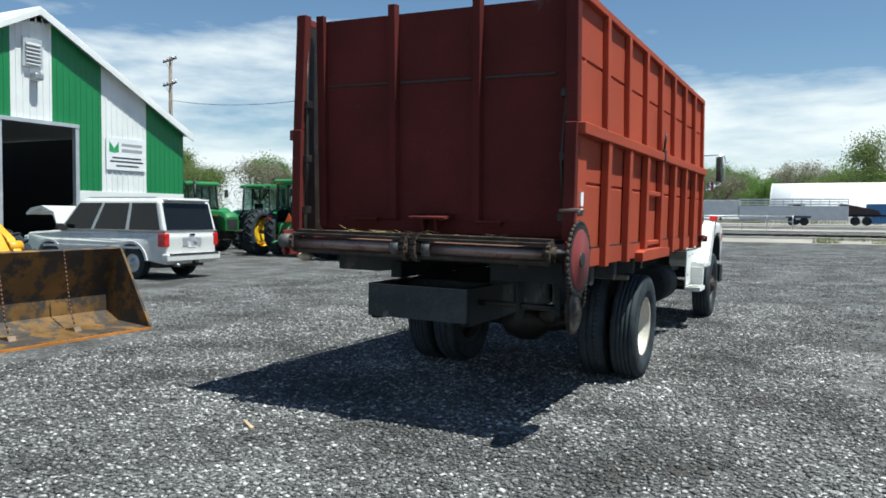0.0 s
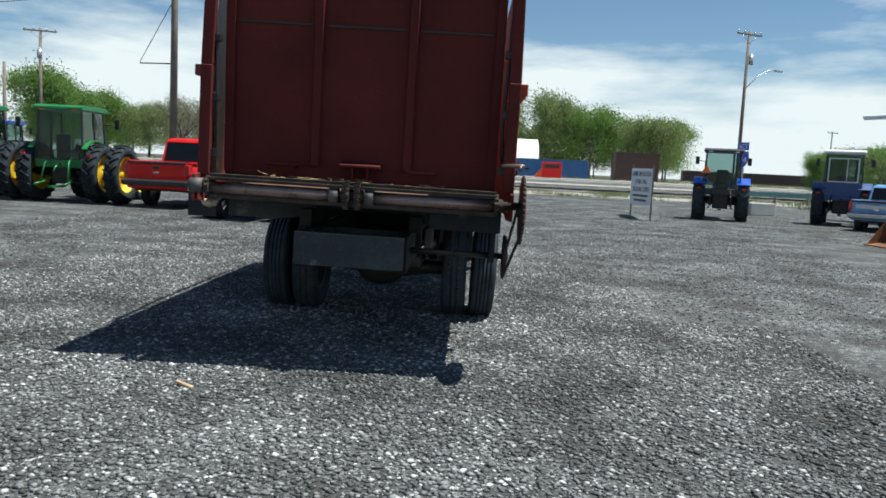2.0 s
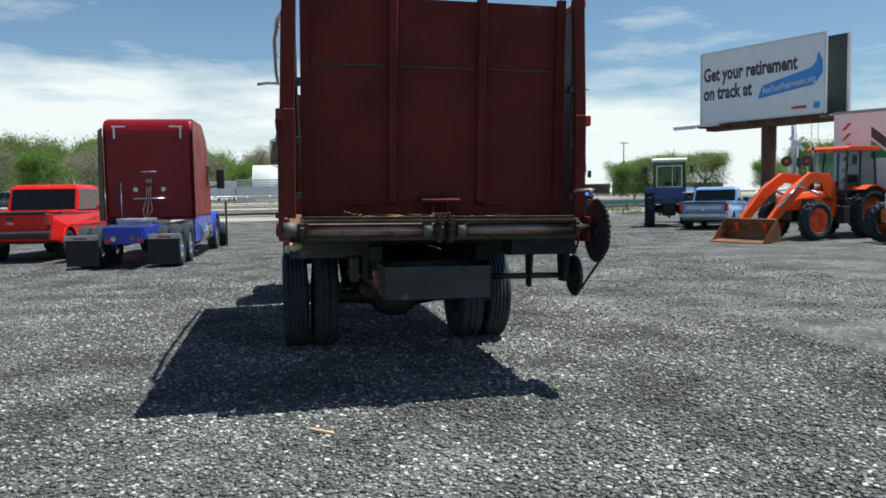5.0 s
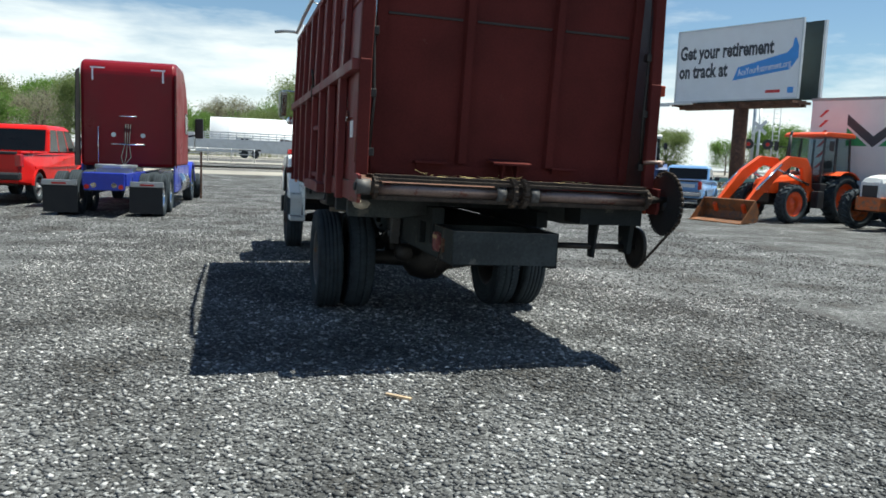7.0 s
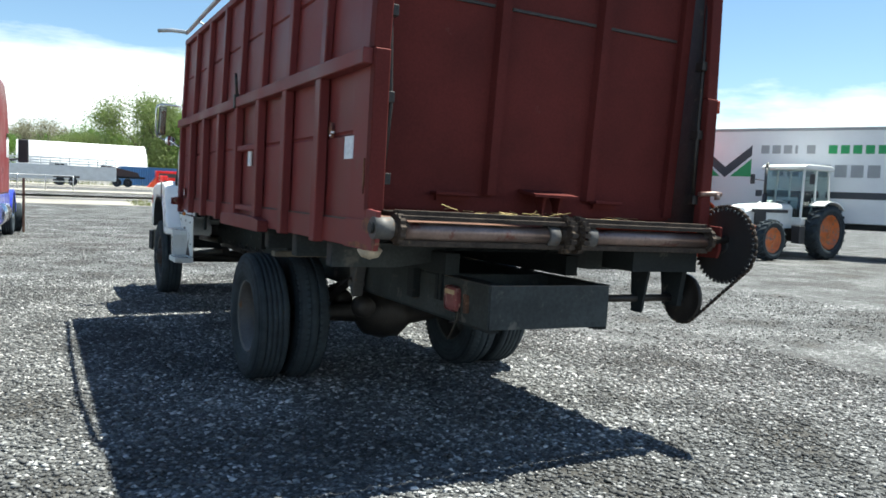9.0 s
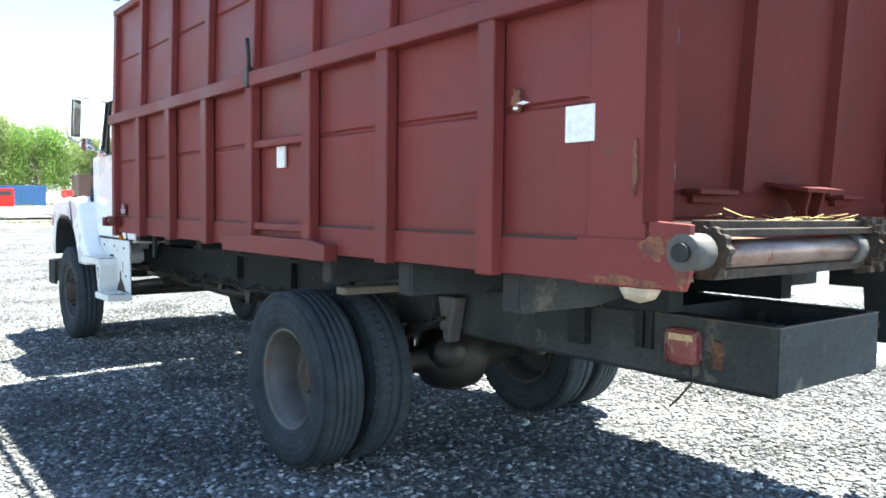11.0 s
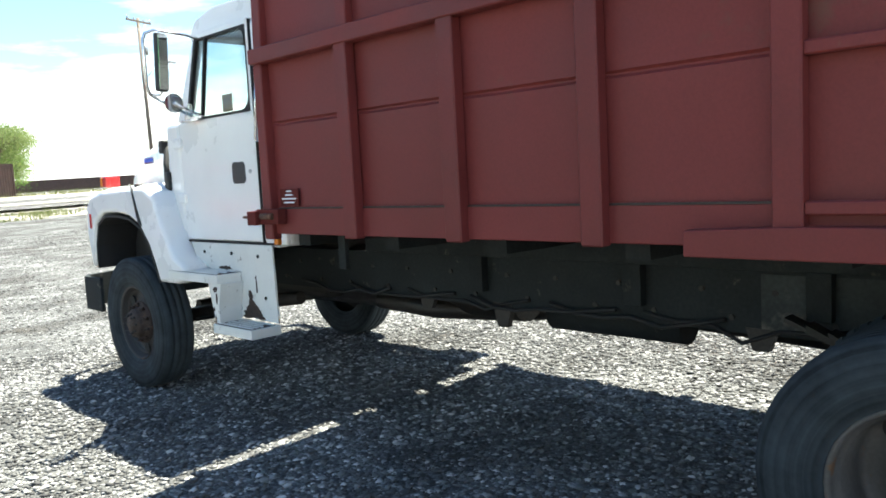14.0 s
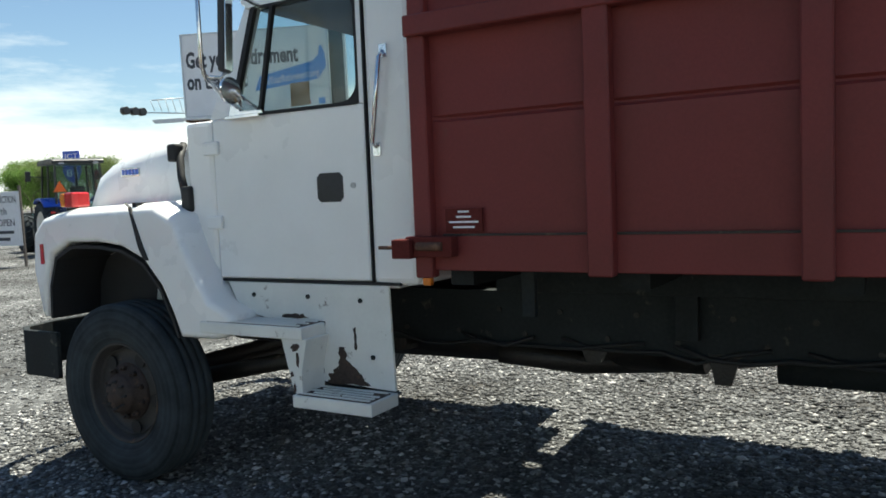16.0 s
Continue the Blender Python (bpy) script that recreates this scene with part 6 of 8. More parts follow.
def car(name, m, label, category, paint, L, W, H, belt, wheel_r, axles, nose, deck, roof, glass_y, rim=None, lift=0.3, group="", glass=None, open_bed=None, bumper=None):
    """A car: y forward from -L/2 to L/2. nose: hood height at the front; deck: y and height of the tail; roof: (rear, front) of the roof; glass_y: (rear, front) of the glass's foot."""
    rim, glass = rim or M_STEEL, glass or M_GLASSD
    c = thing(name, m, label, category, group)
    h = L / 2
    prof = [(-h, lift + 0.12), (-h + 0.03, lift)]
    for a in axles:
        prof += arch(a, wheel_r, wheel_r + 0.07)[::-1]
    prof += [(h - 0.06, lift), (h, lift + 0.15), (h - 0.01, nose * 0.82), (h - 0.12, nose), (glass_y[1] + 0.25, belt - 0.02), (glass_y[1], belt)]
    prof += [(glass_y[0], belt), (-h + 0.04, belt - 0.03), (-h, belt - 0.12)]
    bm = prism(bmesh.new(), prof, -W / 2, W / 2, "x", bev=0.045)
    for vtx in bm.verts:
        out = max(0.0, abs(vtx.co.y) - 0.72 * h) / (0.28 * h)
        tuck = 0.05 * max(0.0, (0.75 - vtx.co.z) / 0.45) + 0.035 * max(0.0, (vtx.co.z - belt + 0.25) / 0.25)
        vtx.co.x *= (1 - tuck) * (1 - 0.085 * out * out)
    body = part("body", bm, paint, c)
    # raised lips round the wheel arches
    for s in (-1, 1):
        for a in axles:
            rim_in, rim_out = arch(a, wheel_r, wheel_r + 0.065, 13), arch(a, wheel_r, wheel_r + 0.13, 13)
            part("arch_lip", prism(bmesh.new(), rim_out + rim_in[::-1], s * (W / 2 - 0.06), s * (W / 2 + 0.018), "x"), paint, body)
            part("arch_liner", prism(bmesh.new(), arch(a, wheel_r, wheel_r + 0.066, 13), s * (W / 2 - 0.36), s * (W / 2 - 0.33), "x"), M_BLACK, body)
    for s in (-1, 1):
        part("flank_crease", box(s * W / 2 - 0.014, s * W / 2 + 0.008, -h * 0.68, h * 0.68, belt - 0.42, belt - 0.36, 0.006), paint, body)
        part("sill", box(s * (W / 2 - 0.02) - 0.03, s * (W / 2 - 0.02) + 0.03, axles[0] + wheel_r + 0.1, axles[1] - wheel_r - 0.1, lift - 0.06, lift + 0.05, 0.01), M_BLACKP, body)
    tw = W / 2 - 0.10
    A, B = glass_y
    C, D = roof
    cabin = [[(-W / 2 + 0.03, A, belt), (W / 2 - 0.03, A, belt), (W / 2 - 0.03, B, belt), (-W / 2 + 0.03, B, belt)], [(-tw - 0.02, C, H - 0.09), (tw + 0.02, C, H - 0.09), (tw + 0.02, D, H - 0.09), (-tw - 0.02, D, H - 0.09)], [(-tw + 0.1, C + 0.12, H), (tw - 0.1, C + 0.12, H), (tw - 0.1, D - 0.12, H), (-tw + 0.1, D - 0.12, H)]]
    bm = loft(bmesh.new(), cabin)
    bmesh.ops.bevel(bm, geom=bm.edges[:], offset=0.05, segments=2, affect="EDGES", profile=0.5)
    part("cabin", bm, paint, c)
    z0, z1 = belt + 0.04, H - 0.13

    def edge(z, f):
        u = (z - belt) / (H - 0.09 - belt)
        return (A + (C - A) * u, B + (D - B) * u, W / 2 - 0.03 + (tw + 0.02 - W / 2 + 0.03) * u)

    (a0, b0, w0), (a1, b1, w1) = edge(z0, 0), edge(z1, 0)
    cuts = 3 if (B - A) > 2.4 else 2
    for s in (-1, 1):
        for k in range(cuts):
            u0, u1 = (k + 0.05) / cuts, (k + 0.95) / cuts
            q = [(s * (w0 + 0.004), a0 + (b0 - a0) * u0 + (0.06 if k == 0 else 0), z0), (s * (w0 + 0.004), a0 + (b0 - a0) * u1 - (0.05 if k == cuts - 1 else 0), z0), (s * (w1 + 0.004), a1 + (b1 - a1) * u1 - (0.05 if k == cuts - 1 else 0), z1), (s * (w1 + 0.004), a1 + (b1 - a1) * u0 + (0.06 if k == 0 else 0), z1)]
            part("side_window", loft(bmesh.new(), [q, [(x - s * 0.012, y, z) for x, y, z in q]]), glass, c)
        part("door_handle", box(s * (W / 2 + 0.012) - 0.012, s * (W / 2 + 0.012) + 0.012, (A + B) / 2 - 0.15, (A + B) / 2 + 0.02, belt - 0.2, belt - 0.17, 0.004), paint, c)
        part("tail_lamp", box(s * (W / 2 - 0.10) - 0.08, s * (W / 2 - 0.10) + 0.085, -h - 0.016, -h + 0.22, belt - 0.36, belt - 0.04, 0.025), M_LAMPR, c)
        part("headlamp", box(s * (W / 2 - 0.2) - 0.16, s * (W / 2 - 0.2) + 0.165, h - 0.14, h - 0.002, nose - 0.26, nose - 0.08, 0.02), M_LAMPW, c)
        bm = bmesh.new()
        bx(bm, s * (W / 2 + 0.13) - 0.10, s * (W / 2 + 0.13) + 0.10, B - 0.32, B - 0.22, belt + 0.0, belt + 0.17, 0.03)
        rod(bm, (s * (W / 2 - 0.05), B - 0.25, belt + 0.02), (s * (W / 2 + 0.08), B - 0.25, belt + 0.05), 0.025, n=6)
        part("wing_mirror", bm, M_BLACKP, c)
        for a in axles:
            wheel_at(c, s * (W / 2 - 0.14), a, wheel_r, 0.25, rim, 0.35, ag=False)
    for y0, y1, nm, d in ((a0, a1, "rear_window", -1), (b0, b1, "windscreen", 1)):
        q = [(-w0 + 0.10, y0 + d * 0.004, z0), (w0 - 0.10, y0 + d * 0.004, z0), (w1 - 0.08, y1 + d * 0.004, z1), (-w1 + 0.08, y1 + d * 0.004, z1)]
        part(nm, loft(bmesh.new(), [q, [(x, y - d * 0.012, z) for x, y, z in q]]), glass, c)
    part("rear_bumper", box(-W / 2 + 0.02, W / 2 - 0.02, -h - 0.10, -h + 0.08, lift + 0.08, lift + 0.27, 0.03), M_BLACKP if open_bed else paint, c)
    part("front_bumper", box(-W / 2 + 0.02, W / 2 - 0.02, h - 0.1, h + 0.06, lift + 0.05, lift + 0.28, 0.03), paint, c)
    part("number_plate", box(-0.16, 0.16, -h - 0.108 if open_bed else -h - 0.012, -h - 0.1 if open_bed else -h + 0.01, lift + (0.12 if open_bed else 0.42), lift + (0.24 if open_bed else 0.56)), M_SIGNW, c, "pale number plate")
    part("underbody", box(-W / 2 + 0.2, W / 2 - 0.2, -h + 0.3, h - 0.3, lift - 0.08, lift + 0.2), M_GREASE, c)
    if open_bed:
        y0, y1 = open_bed
        part("bed_liner", box(-W / 2 + 0.10, W / 2 - 0.10, y0 + 0.05, y1, belt - 0.005, belt + 0.006), M_BLACKP, c, "black bed opening")
        part("tailgate", box(-W / 2 + 0.14, W / 2 - 0.14, -h - 0.014, -h + 0.02, lift + 0.34, belt - 0.06, 0.01), paint, c)
        part("tailgate_cap", box(-W / 2 + 0.12, W / 2 - 0.12, -h - 0.012, -h + 0.06, belt - 0.05, belt + 0.015, 0.012), M_BLACKP, c)
        part("gate_handle", box(-0.11, 0.11, -h - 0.024, -h - 0.01, belt - 0.2, belt - 0.12, 0.006), M_BLACKP, c)
        part("bumper_face", box(-W / 2 + 0.03, W / 2 - 0.03, -h - 0.16, -h - 0.08, lift + 0.10, lift + 0.24, 0.025), bumper or M_STEEL, c)
        for s in (-1, 1):
            part("bed_rail", box(s * (W / 2 - 0.10) - 0.05, s * (W / 2 - 0.10) + 0.05, y0 + 0.04, y1 + 0.05, belt - 0.02, belt + 0.035, 0.012), paint, c)
        part("tailgate_badge", box(-0.09, 0.09, -h - 0.02, -h - 0.013, belt - 0.32, belt - 0.27), M_CHROME, c)
    return c


suv = car("suv", at(-13.68, 8.85, 92), "silver-white full-size suv with roof rails", "suv", M_SUV, 4.9, 1.88, 1.98, 1.16, 0.40, (-1.4, 1.45), 1.08, None, (-2.24, 0.45), (-2.43, 1.15), lift=0.36)
for s in (-1, 1):
    part("roof_rail", pipe(bmesh.new(), [(s * 0.72, -2.1, 1.90), (s * 0.72, -2.0, 1.98), (s * 0.72, 0.2, 1.98), (s * 0.72, 0.35, 1.92)], 0.022, 6), M_STEEL, suv)
part("tail_spoiler", box(-0.72, 0.72, -2.36, -2.16, 1.90, 1.955, 0.02), M_SUV, suv)
part("plate_recess", box(-0.32, 0.32, -2.462, -2.445, 0.80, 1.02, 0.006), M_ALU, suv, "grey recess round the number plate")
part("tail_badge", box(-0.09, 0.09, -2.466, -2.45, 1.055, 1.11, 0.008), M_CHROME, suv)
part("bumper_strip", box(-0.84, 0.84, -2.562, -2.54, 0.60, 0.64, 0.006), M_BLACKP, suv, "black bumper strip")
part("tow_hitch", box(-0.06, 0.06, -2.62, -2.5, 0.38, 0.46, 0.01), M_BLACK, suv)
part("exhaust_tip", rod(bmesh.new(), (-0.55, -2.56, 0.36), (-0.55, -2.35, 0.36), 0.035, n=10), M_STEEL, suv)
part("open_hood", prism(bmesh.new(), [(1.3, 1.2), (1.45, 1.62), (1.9, 1.78), (2.3, 1.72), (2.5, 1.58), (2.48, 1.54), (1.95, 1.72), (1.5, 1.56)], -0.8, 0.8, "x"), M_SUV, suv, "white domed panel beyond the hood")
car("pickup", at(-7.95, 19.5, -6), "bright red heavy-duty crew pickup on the gravel", "pickup", M_RED, 6.2, 2.08, 2.14, 1.36, 0.43, (-1.75, 1.95), 1.24, None, (-0.72, 1.10), (-0.93, 1.75), lift=0.58, open_bed=(-3.0, -1.02), bumper=M_BLACKP)
bp = car("pickup", at(17.6, 24.6, -42), "faded blue older pickup beside the blue tractor", "pickup", M_PICKB, 5.4, 1.95, 1.78, 1.14, 0.36, (-1.5, 1.7), 1.08, None, (-0.15, 0.55), (-0.4, 1.2), lift=0.42, open_bed=(-2.6, -0.5))
part("tailgate_stripe", box(-0.7, 0.7, -2.726, -2.712, 0.86, 1.0), M_ALU, bp, "pale lettered tailgate strip")
for x, y, yw, pm in ((-14, 52.0 + 18, 80, M_OFFWH), (-26, 74, 90, M_GREYCAR)):
    car("pickup", at(x, y, yw), "distant parked pickup across the highway", "pickup", pm, 5.4, 1.9, 1.8, 1.14, 0.37, (-1.5, 1.7), 1.08, None, (-0.15, 0.55), (-0.4, 1.2), lift=0.42, group="parked cars across the highway", open_bed=(-2.6, -0.5))


# ---- highway tractor parked on the yard ----
def tandem(parent, y, r=0.51):
    for s in (-1, 1):
        wheel_at(parent, s * 1.06, y, r, 0.25, M_CHROME, -0.1, ag=False)
        wheel_at(parent, s * 0.76, y, r, 0.25, M_RIMDARK, -0.1, ag=False)


semi = thing("semi_tractor", at(-4.8, 13.4, -3), "deep red sleeper semi tractor with blue chassis", "semi truck")
tandem(semi, 0.55), tandem(semi, 1.85)
for s in (-1, 1):
    wheel_at(semi, s * 1.05, 7.0, 0.52, 0.28, M_CHROME, 0.3, ag=False, name="steer_wheel")
    part("chassis_rail", box(s * 0.43 - 0.04, s * 0.43 + 0.04, -0.3, 7.6, 0.72, 1.0, 0.005), M_SEMIBLUE, semi)
    part("mud_flap", box(s * 0.90 - 0.36, s * 0.90 + 0.36, -0.40, -0.385, 0.12, 0.74), M_BLACK, semi, "black rubber mud flap")
    bar = part("flap_bar", box(s * 0.92 - 0.36, s * 0.92 + 0.36, -0.43, -0.36, 0.72, 0.84, 0.01), M_STEEL, semi)
    part("reflector", box(s * 0.92 - 0.15, s * 0.92 + 0.15, -0.437, -0.43, 0.745, 0.785), M_LAMPR, bar)
    part("fuel_tank", rod(bmesh.new(), (s * 0.95, 3.4, 0.68), (s * 0.95, 5.3, 0.68), 0.33, n=24), M_CHROME, semi)
    part("side_skirt", box(s * 1.14 - 0.02, s * 1.14 + 0.02, 2.7, 6.2, 0.45, 1.15, 0.02), M_SEMIBLUE, semi)
    part("steer_fender", prism(bmesh.new(), arch(7.0, 0.52, 0.72, 10) + arch(7.0, 0.52, 0.64, 10)[::-1], s * 0.86, s * 1.2, "x"), M_SEMIBLUE, semi)
    bm = bmesh.new()
    pipe(bm, [(s * 1.2, 5.65, 2.0), (s * 1.42, 5.75, 2.05)], 0.03, 6)
    bx(bm, s * 1.5 - 0.12, s * 1.5 + 0.12, 5.7, 5.82, 1.95, 2.55, 0.03)
    part("mirror", bm, M_BLACKP, semi)
bm = bmesh.new()
bx(bm, -0.43, 0.43, -0.36, -0.2, 0.62, 1.02, 0.02)
bx(bm, -0.42, 0.42, -0.1, 2.6, 0.9, 0.98)
part("tail_crossmember", bm, M_SEMIBLUE, semi, "blue chassis tail with lamps")
for x in (-0.36, 0.36):
    part("tail_lamp", rod(bmesh.new(), (x, -0.37, 0.70), (x, -0.385, 0.70), 0.055, n=14), M_LAMPR, semi)
    part("chrome_lamp", rod(bmesh.new(), (x * 0.6, -0.37, 0.74), (x * 0.6, -0.385, 0.74), 0.06, n=14), M_CHROME, semi)
bm = bmesh.new()
prism(bm, [(-0.42, 0.75), (-0.2, 0.52), (0.2, 0.52), (0.42, 0.75), (0.45, 1.3), (0.2, 1.55), (0.08, 1.55), (0.06, 0.95), (-0.06, 0.95), (-0.08, 1.55), (-0.2, 1.55), (-0.45, 1.3)], 1.10, 1.18, "z", bev=0.01)
bx(bm, -0.4, 0.4, 0.8, 1.3, 0.98, 1.1)
part("fifth_wheel", bm, M_STEEL, semi, "grey greasy fifth wheel")
sl = [(2.72, 1.1), (2.72, 3.55), (2.82, 3.78), (3.1, 3.86), (4.6, 3.84), (5.3, 3.45), (5.75, 2.75), (5.9, 2.05), (5.9, 1.1)]
sleeper = part("sleeper_cab", prism(bmesh.new(), sl, -1.17, 1.17, "x", bev=0.09), M_SEMIRED, semi)
part("nose", loft(bmesh.new(), [[(-1.0, 5.88, 1.05), (1.0, 5.88, 1.05), (0.98, 5.88, 2.02), (-0.98, 5.88, 2.02)], [(-0.8, 7.9, 0.95), (0.8, 7.9, 0.95), (0.75, 7.8, 1.6), (-0.75, 7.8, 1.6)]]), M_SEMIBLUE, semi)
part("windscreen", prism(bmesh.new(), [(5.35, 3.36), (5.4, 3.33), (5.93, 2.1), (5.88, 2.08)], -1.0, 1.0, "x"), M_GLASSD, sleeper)
for s in (-1, 1):
    part("side_window", box(s * 1.172 - 0.006, s * 1.172 + 0.006, 5.0, 5.65, 2.05, 2.65, 0.004), M_GLASSD, sleeper)
    part("side_fairing", loft(bmesh.new(), [[(s * 1.17, 2.75, 1.1), (s * 1.22, 2.4, 1.1), (s * 1.24, 2.4, 1.1), (s * 1.19, 2.8, 1.1)], [(s * 1.17, 2.75, 3.6), (s * 1.2, 2.5, 3.5), (s * 1.22, 2.5, 3.5), (s * 1.19, 2.8, 3.6)]]), M_SEMIRED if s > 0 else M_BLACKP, sleeper)
    for a, b, c, d in ((s * 0.72 - 0.20, s * 0.72 + 0.16, 3.60, 3.64), (s * 0.86 - 0.02, s * 0.86 + 0.02, 3.30, 3.64)):
        part("reflective_strip", box(a if s < 0 or c == 3.30 else -b + 2 * s * 0.72, b if s < 0 or c == 3.30 else -a + 2 * s * 0.72, 2.708, 2.716, c, d), M_PAPER, sleeper, "white reflective corner strip")
    part("port_lamp", rod(bmesh.new(), (s * 0.36, 2.71, 1.92), (s * 0.36, 2.69, 1.92), 0.06, n=14), M_ALU, sleeper)
bm = bmesh.new()
pipe(bm, [(-0.42, 2.66, 1.66), (-0.4, 2.62, 1.68), (0.4, 2.62, 1.68), (0.42, 2.66, 1.66)], 0.02, 6)
pipe(bm, [(-0.22, 2.68, 2.38), (-0.2, 2.62, 2.4), (0.2, 2.62, 2.4), (0.22, 2.68, 2.38)], 0.018, 6)
pipe(bm, [(-0.72, 2.68, 1.15), (-0.72, 2.62, 1.2), (-0.72, 2.62, 2.1), (-0.68, 2.68, 2.12)], 0.015, 6)
part("grab_rails", bm, M_CHROME, sleeper, "chrome grab rails")
bm = bmesh.new()
for k in range(3):
    pipe(bm, [(-0.06 + 0.06 * k, 2.68, 2.2), (-0.05 + 0.05 * k, 2.5, 1.7), (-0.12 + 0.12 * k, 2.35, 1.35), (0.0, 2.0, 1.12)], 0.018, 6)
part("air_lines", bm, M_BLACK, sleeper)

# ---- wheel loader by the shed, its bucket on the ground ----
loader = thing("wheel_loader", at(-5.55, 0.93, -90), "yellow wheel loader with worn wide bucket down", "wheel loader")
# local: y forward (towards the open yard), the bucket's lip at y = 0
bm = bmesh.new()
prism(bm, [(0.02, 0.0), (0.03, 0.035), (-0.55, 0.09), (-0.78, 0.22), (-0.80, 0.52), (-0.62, 0.98), (-0.55, 1.10), (-0.60, 1.12), (-0.70, 1.0), (-0.90, 0.55), (-0.88, 0.18), (-0.60, 0.02)], -1.45, 1.38, "x")
bucket = part("bucket", bm, M_CATBKT, loader, "scraped yellow-black bucket")
for x in (-1.45, 1.38):
    part("bucket_cheek", prism(bmesh.new(), [(0.03, 0.0), (0.05, 0.06), (-0.50, 1.10), (-0.62, 1.12), (-0.88, 0.52), (-0.86, 0.16), (-0.6, 0.02)], x - 0.02, x + 0.02, "x"), M_CATBKT, bucket)
part("cutting_edge", box(-1.48, 1.41, -0.18, 0.06, -0.004, 0.03), mat("orange_worn_edge", (0.45, 0.17, 0.03), 0.5, vary=0.3, dirt=(0.2, 0.15, 0.1), dirt_at=0.55), bucket)
for x in (-0.55, 0.35, 1.05):
    bm = bmesh.new()
    chain(bm, [(x, -0.52, 1.10), (x, -0.50, 0.95), (x, -0.45, 0.62), (x, -0.40, 0.32), (x, -0.33, 0.14)], 0.05, 0.011)
    part("chain", bm, M_RUST, bucket, "hanging rusty chain")
    part("chain_lug", prism(bmesh.new(), [(-0.45, 0.09), (-0.25, 0.06), (-0.28, 0.12)], x - 0.05, x + 0.05, "x"), M_BUCKET, bucket)
for s in (-0.55, 0.45):
    bm = bmesh.new()
    prism(bm, [(-0.85, 0.35), (-0.95, 0.55), (-1.6, 1.25), (-2.4, 1.75), (-3.0, 1.75), (-3.0, 1.5), (-2.3, 1.45), (-1.6, 1.0), (-0.95, 0.25)], s - 0.06, s + 0.06, "x", bev=0.015)
    part("lift_arm", bm, M_CAT, loader)
    part("arm_pin", rod(bmesh.new(), (s - 0.1, -1.55, 1.12), (s + 0.1, -1.55, 1.12), 0.09, n=14), M_CAT, loader)
bm = bmesh.new()
prism(bm, [(-0.82, 1.0), (-0.95, 1.05), (-1.5, 1.75), (-1.75, 1.6), (-1.85, 1.2), (-1.7, 1.15), (-1.55, 1.4), (-1.0, 0.92)], -0.14, 0.06, "x", bev=0.02)
part("tilt_link", bm, M_CAT, loader)
bm = bmesh.new()
rod(bm, (-0.04, -1.6, 1.7), (-0.04, -2.7, 1.75), 0.07, n=12)
part("tilt_ram", bm, M_CHROME, loader)
for s in (-1, 1):
    wheel_at(loader, s * 0.95 - 0.05, -2.55, 0.68, 0.45, M_CAT, 0.1, name="front_wheel")
    wheel_at(loader, s * 0.95 - 0.05, -5.0, 0.68, 0.45, M_CAT, 0.1, name="rear_wheel")
bm = bmesh.new()
bx(bm, -0.5, 0.4, -3.2, -2.1, 0.6, 1.55, 0.05)
bx(bm, -0.6, 0.5, -6.0, -3.3, 0.65, 1.75, 0.08)
part("chassis", bm, M_CAT, loader)
bm = bmesh.new()
bx(bm, -0.55, 0.45, -4.4, -3.3, 1.75, 2.05, 0.03)
for x in (-0.53, 0.43):
    for y in (-4.35, -3.35):
        rod(bm, (x, y, 2.0), (x, y, 3.0), 0.035, n=8)
bx(bm, -0.65, 0.55, -4.5, -3.25, 2.98, 3.1, 0.03)
part("canopy", bm, M_CAT, loader)
bm = bmesh.new()
rod(bm, (0.95, -0.5, 1.08), (0.98, -0.62, 1.36), 0.05, n=10)
bx(bm, 0.80, 1.08, -0.75, -0.45, 1.06, 1.12, 0.02)
part("gate_post", bm, M_STEEL, loader, "grey steel post on the bucket top")

# ---- green and white shed ----
XB = -19.5
shed = thing("shed", pose(XB - 0.28, 10.88, 0), "green and white striped metal shed with gable", "building")
EAVE, PEAK, HALF, DEEP = 4.72, 7.95, 6.2, 16.0
# local: x = 0 is the gable wall, it looks to +x; y along the gable


def top_at(y):
    return PEAK - (PEAK - EAVE) * abs(y) / HALF


def ribbed(y0, y1, z0, step=0.23):
    """Upright ribbed sheeting on the gable between two places."""
    ys, y = [], y0
    while y < y1 - 0.02:
        ys += [(y, 0.0), (y + step * 0.72, 0.0), (y + step * 0.80, 0.022), (y + step * 0.92, 0.022)]
        y += step
    ys = [(a, d) for a, d in ys if a < y1 - 0.005] + [(y1, 0.0)]
    rim = [(d, a) for a, d in ys] + [(-0.05, y1), (-0.05, y0)]
    return loft(bmesh.new(), [[(d, a, z0) for d, a in rim], [(d, a, top_at(a) - 0.02) for d, a in rim]])


stripes = [(-6.2, -4.4, M_GRNSID), (-4.4, -2.6, M_WHSID), (-2.6, -1.25, M_GRNSID), (1.45, 2.46, M_GRNSID), (2.46, 4.4, M_WHSID), (4.4, 6.2, M_GRNSID)]
for a, b, mm in stripes:
    part("wall", ribbed(a, b, 2.35 if a > 0 else 0.0), mm, shed)
part("wall", ribbed(-1.25, -0.85, 4.47), M_GRNSID, shed)
part("wall", ribbed(-0.85, 0.57, 4.47), M_WHSID, shed)
part("wall", ribbed(0.57, 1.45, 4.47), M_GRNSID, shed)
part("wall", box(-0.03, 0.03, 1.45, 6.2, 0, 2.35), M_WHSID, shed, "white lower wall band")
